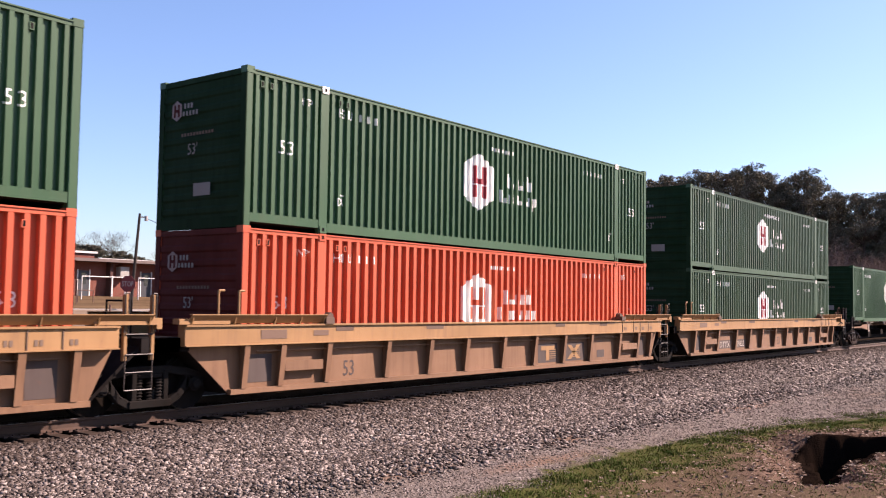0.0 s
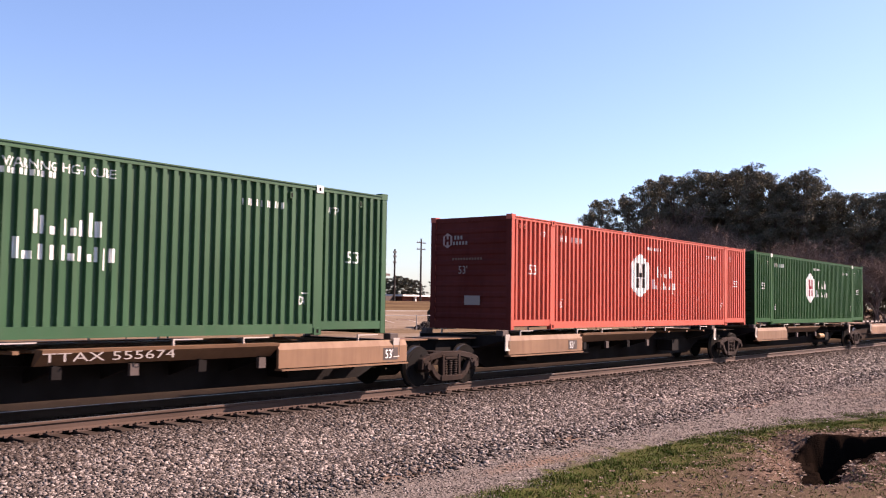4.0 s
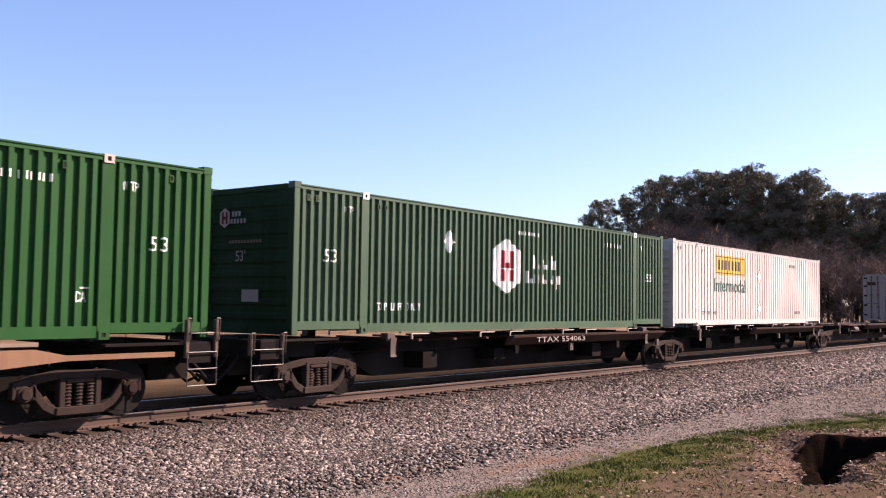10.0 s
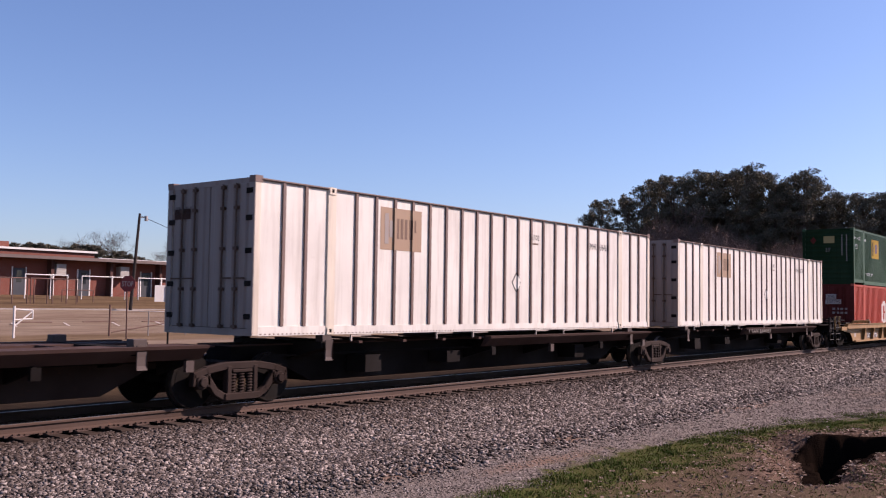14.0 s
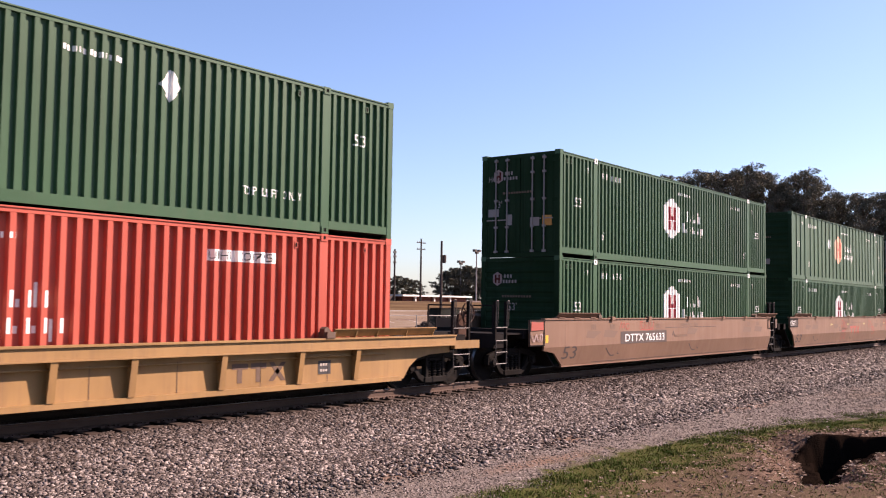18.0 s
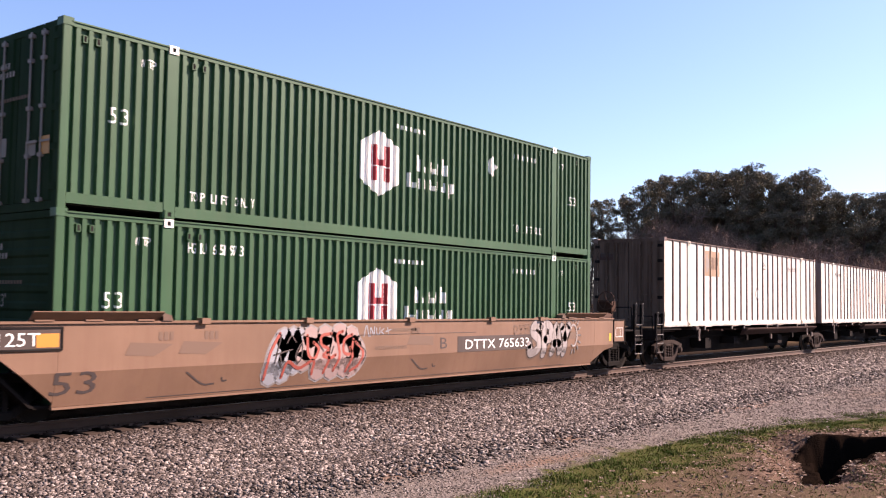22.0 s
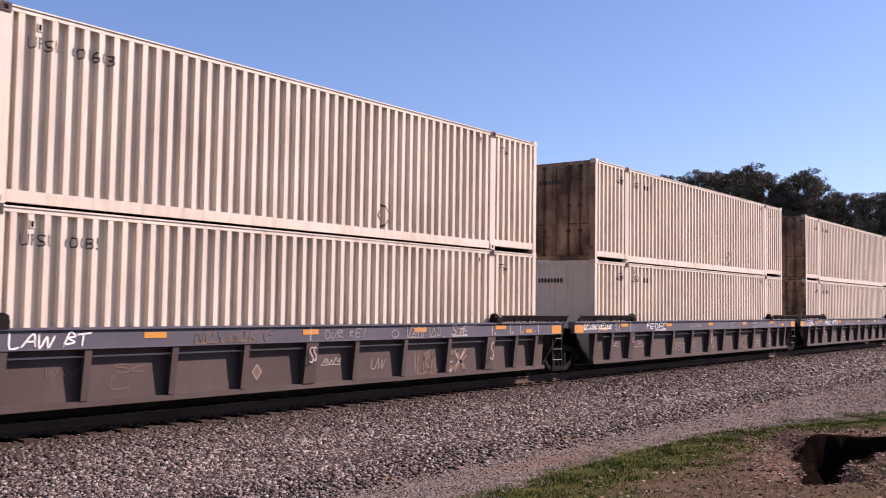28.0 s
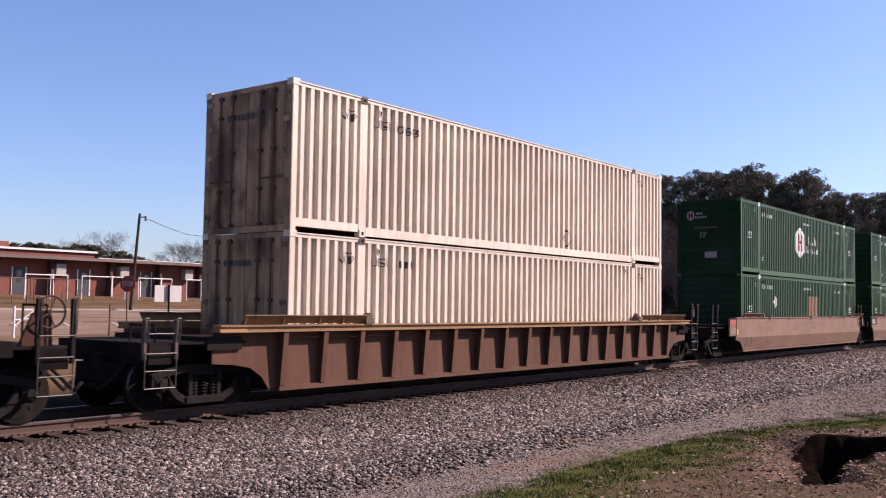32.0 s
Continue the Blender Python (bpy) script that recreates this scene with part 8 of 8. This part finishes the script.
STROKES = {"O": [((0.5, 1.0), (0.05, 0.6), (0.3, 0.0), (0.85, 0.35), (0.6, 1.0))], "F": [((0.1, 0.0), (0.15, 1.0), (0.9, 1.05)), ((0.12, 0.55), (0.7, 0.58))], "I": [((0.4, 1.0), (0.4, 0.0))],
           "N": [((0.1, 0.0), (0.15, 1.0), (0.75, 0.05), (0.85, 1.0))], "K": [((0.15, 1.0), (0.15, 0.0)), ((0.9, 1.0), (0.2, 0.5), (0.95, 0.0))], "L": [((0.15, 1.0), (0.1, 0.05), (0.8, 0.0))],
           "A": [((0.0, 0.0), (0.45, 1.0), (0.85, 0.0)), ((0.2, 0.4), (0.7, 0.42))], "W": [((0.0, 1.0), (0.25, 0.0), (0.5, 0.8), (0.7, 0.0), (1.0, 1.0))], "B": [((0.1, 0.0), (0.12, 1.0), (0.7, 0.8), (0.2, 0.52), (0.8, 0.25), (0.1, 0.0))], "T": [((0.45, 1.0), (0.42, 0.0)), ((0.0, 0.98), (0.9, 1.02))],
           "E": [((0.85, 1.0), (0.12, 0.95), (0.1, 0.05), (0.85, 0.0)), ((0.1, 0.5), (0.7, 0.52))], "D": [((0.1, 0.0), (0.12, 1.0), (0.85, 0.55), (0.1, 0.0))], "C": [((0.85, 0.9), (0.4, 1.0), (0.05, 0.5), (0.4, 0.0), (0.9, 0.15))],
           "S": [((0.85, 0.95), (0.3, 1.0), (0.15, 0.7), (0.75, 0.35), (0.6, 0.0), (0.0, 0.08))], "X": [((0.0, 1.0), (0.9, 0.0)), ((0.9, 1.0), (0.0, 0.0))], "P": [((0.1, -0.05), (0.15, 1.0), (0.85, 0.8), (0.15, 0.5))],
           "H": [((0.1, 1.0), (0.1, 0.0)), ((0.8, 1.0), (0.82, 0.0)), ((0.1, 0.5), (0.8, 0.55))], "R": [((0.1, 0.0), (0.12, 1.0), (0.8, 0.8), (0.15, 0.5), (0.9, 0.0))], "M": [((0.0, 0.0), (0.15, 1.0), (0.45, 0.4), (0.75, 1.0), (0.9, 0.0))],
           "U": [((0.1, 1.0), (0.15, 0.1), (0.65, 0.05), (0.8, 1.0))], "V": [((0.0, 1.0), (0.4, 0.0), (0.9, 1.0))], "Y": [((0.0, 1.0), (0.4, 0.5)), ((0.85, 1.0), (0.25, -0.1))], "G": [((0.85, 0.9), (0.4, 1.0), (0.05, 0.5), (0.4, 0.0), (0.85, 0.2), (0.8, 0.5), (0.5, 0.48))]}


def tag(word, x, z, w, h, width, ink, th, y):
    """A quickly sprayed word: slanted, crowded letters of uneven size."""
    r = random.Random(word + str(x))
    lines = []
    for k, c in enumerate(word):
        if c == " ":
            continue
        wide, tall, rise, slant = w * r.uniform(0.85, 1.2), h * r.uniform(0.8, 1.12), h * r.uniform(-0.1, 0.12), w * r.uniform(-0.05, 0.4)
        for line in STROKES[c]:
            lines.append([(x + k * w + a * wide + b * slant + w * r.uniform(-0.09, 0.09), z + rise + b * tall + h * r.uniform(-0.09, 0.09)) for a, b in line])
    if len(word) > 2 and r.random() < 0.5:
        lines.append([(x + 0.1 * w, z - 0.12 * h), (x + 0.5 * w * len(word), z - 0.02 * h), (x + w * len(word), z - 0.1 * h)])
    decal("graffiti", sprayed(lines, width), ink, th, y=y)


CHORD, PANEL, POST = -1.503, -1.3256, -1.53
for th, y, rows in ((u1, CHORD, (("OFINK", -1.42, 1.17, 0.20, 0.22, 0.026, WHITE_INK), ("LAW BT", 2.1, 1.17, 0.21, 0.19, 0.026, WHITE_INK), ("NOYAOK", 5.25, 1.17, 0.23, 0.19, 0.022, SMEAR), ("G", 6.75, 1.18, 0.24, 0.18, 0.02, SMEAR), ("OUR REI", 8.3, 1.19, 0.17, 0.15, 0.018, WORN_SPRAY),
                                 ("O", 10.27, 1.18, 0.24, 0.2, 0.022, WORN_SPRAY), ("VAN", 10.71, 1.16, 0.20, 0.22, 0.024, WORN_SPRAY), ("VVL", 11.49, 1.17, 0.19, 0.2, 0.022, WORN_SPRAY), ("STE", 12.3, 1.16, 0.22, 0.19, 0.026, PALE_INK))),
                    (u1, PANEL, (("WW", 2.75, 0.72, 0.24, 0.12, 0.018, SMEAR), ("L", 3.75, 0.46, 0.45, 0.3, 0.02, SMEAR), ("SC", 3.9, 0.72, 0.3, 0.12, 0.018, SMEAR), ("AWM", 8.4, 0.66, 0.18, 0.12, 0.022, WORN_SPRAY), ("UW", 9.8, 0.5, 0.2, 0.24, 0.018, WORN_SPRAY), ("KL", 11.48, 0.38, 0.30, 0.40, 0.06, SMEAR), ("I", 11.16, 0.37, 0.2, 0.44, 0.022, WORN_SPRAY), ("E", 12.36, 0.42, 0.30, 0.30, 0.06, SMEAR), ("X", 12.62, 0.36, 0.46, 0.42, 0.075, SMEAR))),
                    (u2, CHORD, (("OFINK", -1.0, 1.24, 0.15, 0.13, 0.02, WHITE_INK), ("OFINK", -0.13, 1.24, 0.15, 0.13, 0.022, WHITE_INK), ("S", 0.8, 1.22, 0.16, 0.15, 0.022, PALE_INK), ("FE", 2.89, 1.2, 0.24, 0.15, 0.022, WHITE_INK), ("DEC", 3.5, 1.16, 0.27, 0.20, 0.024, WHITE_INK), ("WUGV", 6.15, 1.24, 0.25, 0.11, 0.014, WORN_SPRAY),
                                 ("OCING", 9.86, 1.16, 0.18, 0.19, 0.02, WORN_SPRAY), ("AR", 10.98, 1.16, 0.2, 0.2, 0.02, WORN_SPRAY), ("EKC", 12.06, 1.17, 0.19, 0.18, 0.022, WORN_SPRAY))),
                    (u2, PANEL, (("OI", -0.18, 0.64, 0.26, 0.16, 0.018, SMEAR), ("C", -0.05, 0.36, 0.26, 0.18, 0.018, SMEAR), ("OE", 0.93, 0.70, 0.24, 0.11, 0.018, WORN_SPRAY), ("LEW", 2.35, 0.66, 0.26, 0.15, 0.018, WORN_SPRAY), ("TB", 2.4, 0.45, 0.34, 0.16, 0.018, SMEAR), ("SVEVE", 5.17, 0.47, 0.20, 0.24, 0.020, WORN_SPRAY), ("O", 6.8, 0.52, 0.22, 0.2, 0.018, WORN_SPRAY),
                                 ("N", 8.24, 0.44, 0.34, 0.36, 0.035, WORN_SPRAY), ("KE", 11.12, 0.40, 0.46, 0.46, 0.065, SMEAR), ("K", 12.34, 0.36, 0.34, 0.46, 0.06, SMEAR), ("TELA", 12.81, 0.62, 0.14, 0.12, 0.018, WORN_SPRAY), ("OFEL", 12.83, 0.42, 0.15, 0.15, 0.02, WORN_SPRAY), ("NO", 14.12, 0.56, 0.32, 0.22, 0.022, SMEAR))),
                    (u3, CHORD, (("NEEK", -0.95, 1.16, 0.32, 0.22, 0.032, WHITE_INK), ("NX", 0.56, 1.19, 0.30, 0.19, 0.028, PALE_INK), ("PHOOL", 2.04, 1.17, 0.215, 0.21, 0.032, WHITE_INK), ("OMTN", 3.26, 1.19, 0.215, 0.19, 0.028, WHITE_INK), ("KTMBSC", 5.4, 1.2, 0.30, 0.16, 0.020, WORN_SPRAY), ("VYO DN", 8.6, 1.18, 0.27, 0.18, 0.020, SMEAR), ("EM", 11.9, 1.2, 0.3, 0.14, 0.02, WORN_SPRAY))),
                    (u3, PANEL, (("OVER", -0.2, 0.70, 0.16, 0.12, 0.018, WORN_SPRAY), ("LAW", -0.08, 0.44, 0.18, 0.22, 0.02, WORN_SPRAY), ("TAY", 2.45, 0.68, 0.16, 0.13, 0.018, WORN_SPRAY), ("MOY", 3.7, 0.68, 0.24, 0.14, 0.016, SMEAR), ("BUEK", 5.1, 0.56, 0.26, 0.22, 0.024, WORN_SPRAY), ("OS", 11.5, 0.5, 0.16, 0.2, 0.016, WORN_SPRAY))),
                    (u1, POST, (("SS", 7.9, 0.75, 0.1, 0.25, 0.026, PALE_INK), ("S", 13.8, 0.6, 0.14, 0.4, 0.022, PALE_INK))), (u2, POST, (("C", 1.86, 0.82, 0.16, 0.13, 0.022, WORN_SPRAY), ("I", 7.9, 0.6, 0.12, 0.45, 0.045, PALE_INK), ("S", 13.8, 0.5, 0.14, 0.4, 0.024, PALE_INK))), (u3, POST, (("A", 1.88, 0.82, 0.16, 0.14, 0.026, PALE_INK),))):
    for word, x, z, w, h, width, ink in rows:
        tag(word, x, z, w, h, width, ink, th, y)
decal("graffiti", sprayed([((5.25, 0.42), (5.08, 0.46), (5.1, 0.36), (5.3, 0.38), (5.7, 0.44), (6.1, 0.40), (6.12, 0.46))], 0.02), WORN_SPRAY, u3, y=PANEL)
for th in (u1, u3):
    decal("placard", patch(diamond(6.8, 0.60, 0.15)), WORN_SPRAY, th, y=PANEL)
    decal("placard", patch(diamond(6.8, 0.60, 0.115)), SMEAR, th, y=PANEL - 0.002)


def cream(s, z, number, doors=True, label="53-foot cream corrugated container with grimy doors"):
    marks = [("lettering", stencilled("WTP", 1.47, 0.125, 2.34, 0.17, 0.095), DARK_INK), ("lettering", patch(rect(1.5, 2.55, 0.2, 0.022), rect(14.6, 2.55, 0.2, 0.022)), DARK_INK), ("lettering", stencilled("WTP", 14.56, 0.125, 2.34, 0.17, 0.095), DARK_INK), ("placard", patch(diamond(10.2, 0.5, 0.27)), DARK_INK), ("placard", patch(diamond(10.2, 0.5, 0.22)), CREAM, 0.008)]
    marks.append(("lettering", stencilled(number or "UPSU", 2.42, 0.1299, 2.32, 0.19, 0.095), DARK_INK))
    if not number:
        marks.append(("lettering", bars_text(3.1, 2.32, 0.15, (0.22,) * 6, 0.55), DARK_INK))
    if not doors:
        marks = marks[:3] + marks[5:]
    return load(s, z, WIDE, CREAM, CREAM_DOOR if doors else CREAM, "doors" if doors else "smooth", label, marks, [("lettering", turned(bars_text(-0.6, 2.25, 0.12, (0.6,) * 8)), DARK_INK)])


cream(372.8, HIGH, "UPSU 601603")
cream(372.8, LOW, "UPSU 60085", False, "53-foot cream corrugated container with a plain front wall")
cream(392.1, HIGH, None)
cream(392.1, LOW, None, False, "53-foot cream corrugated container with a plain front wall")
cream(411.5, HIGH, None)
cream(411.5, LOW, None)

# brown well car and the next pair of tan units
th = put(ribbed_well(WELL_RUST, WELL_RUST, OCHRE, ribs=tuple(-0.22 + 1.033 * k for k in range(17)), label="brown rib-sided well car with yellow corners", top=1.45, low=1.32, arch=True, nose=-1.75, tail=17.9), 434.85)
truck(th, -1.7)
truck(th, 17.7)
end_gear(th, -2.54, -1, GREY_BROWN, top=1.55, width=0.6)
end_gear(th, 18.3, 1)
coupler(th, -2.5, -1)
coupler(th, 18.6, 1)
for x in (-1.74, 17.2):
    decal("corner_patch", patch(rect(x, 1.34, 0.6, 0.09)), TTX_YELLOW, th, y=-1.502)
cream(434.85, HIGH, "UPSU 601603")
cream(434.85, LOW, None)
tan_well(458.05, head="car")
tan_well(477.5)
hub(458.05, HIGH, GREEN, "green")
load(458.05, LOW, FINE, GREEN, GREEN_END, "wall", SQ.format("green"), small_marks(mark="EMHU") + square_logo(8.3, 1.2, 1.4, 0.95, TAN_INK, ORANGE_INK, TAN_INK) + [("placard", patch(diamond(3.9, 1.85)), WHITE_INK)], [("placard", patch(diamond(0.6, 1.4, 0.22)), PALE_INK)])
hub(477.5, HIGH, GREEN, "green")
hub(477.5, LOW, GREEN, "green")


# ---- movement: the whole train runs towards -x ----
def travelled(t):
    u = t / 32.0
    return 419.7586 * u - 8.3024 * u ** 2 + 8.2871 * u ** 3 + 3.0032 * u ** 4


def motions():
    for th, s, z in TRAIN:
        walk(th, [(t, pose(s - travelled(t), 0, z)) for t in range(33)])
    for side in (-1, 1):
        first, *rest = WHEELS[side]
        walk(first, [(k / FPS, pose(side * 0.89, 0, WHEEL_R, 0, -math.degrees(travelled(k / FPS) / WHEEL_R), 0)) for k in range(32 * FPS + 1)])
        keys = first.animation_data
        for w in rest:
            w.rotation_mode = "QUATERNION"
            w.animation_data_create()
            w.animation_data.action = keys.action
            w.animation_data.action_slot = keys.action_slot


motions()
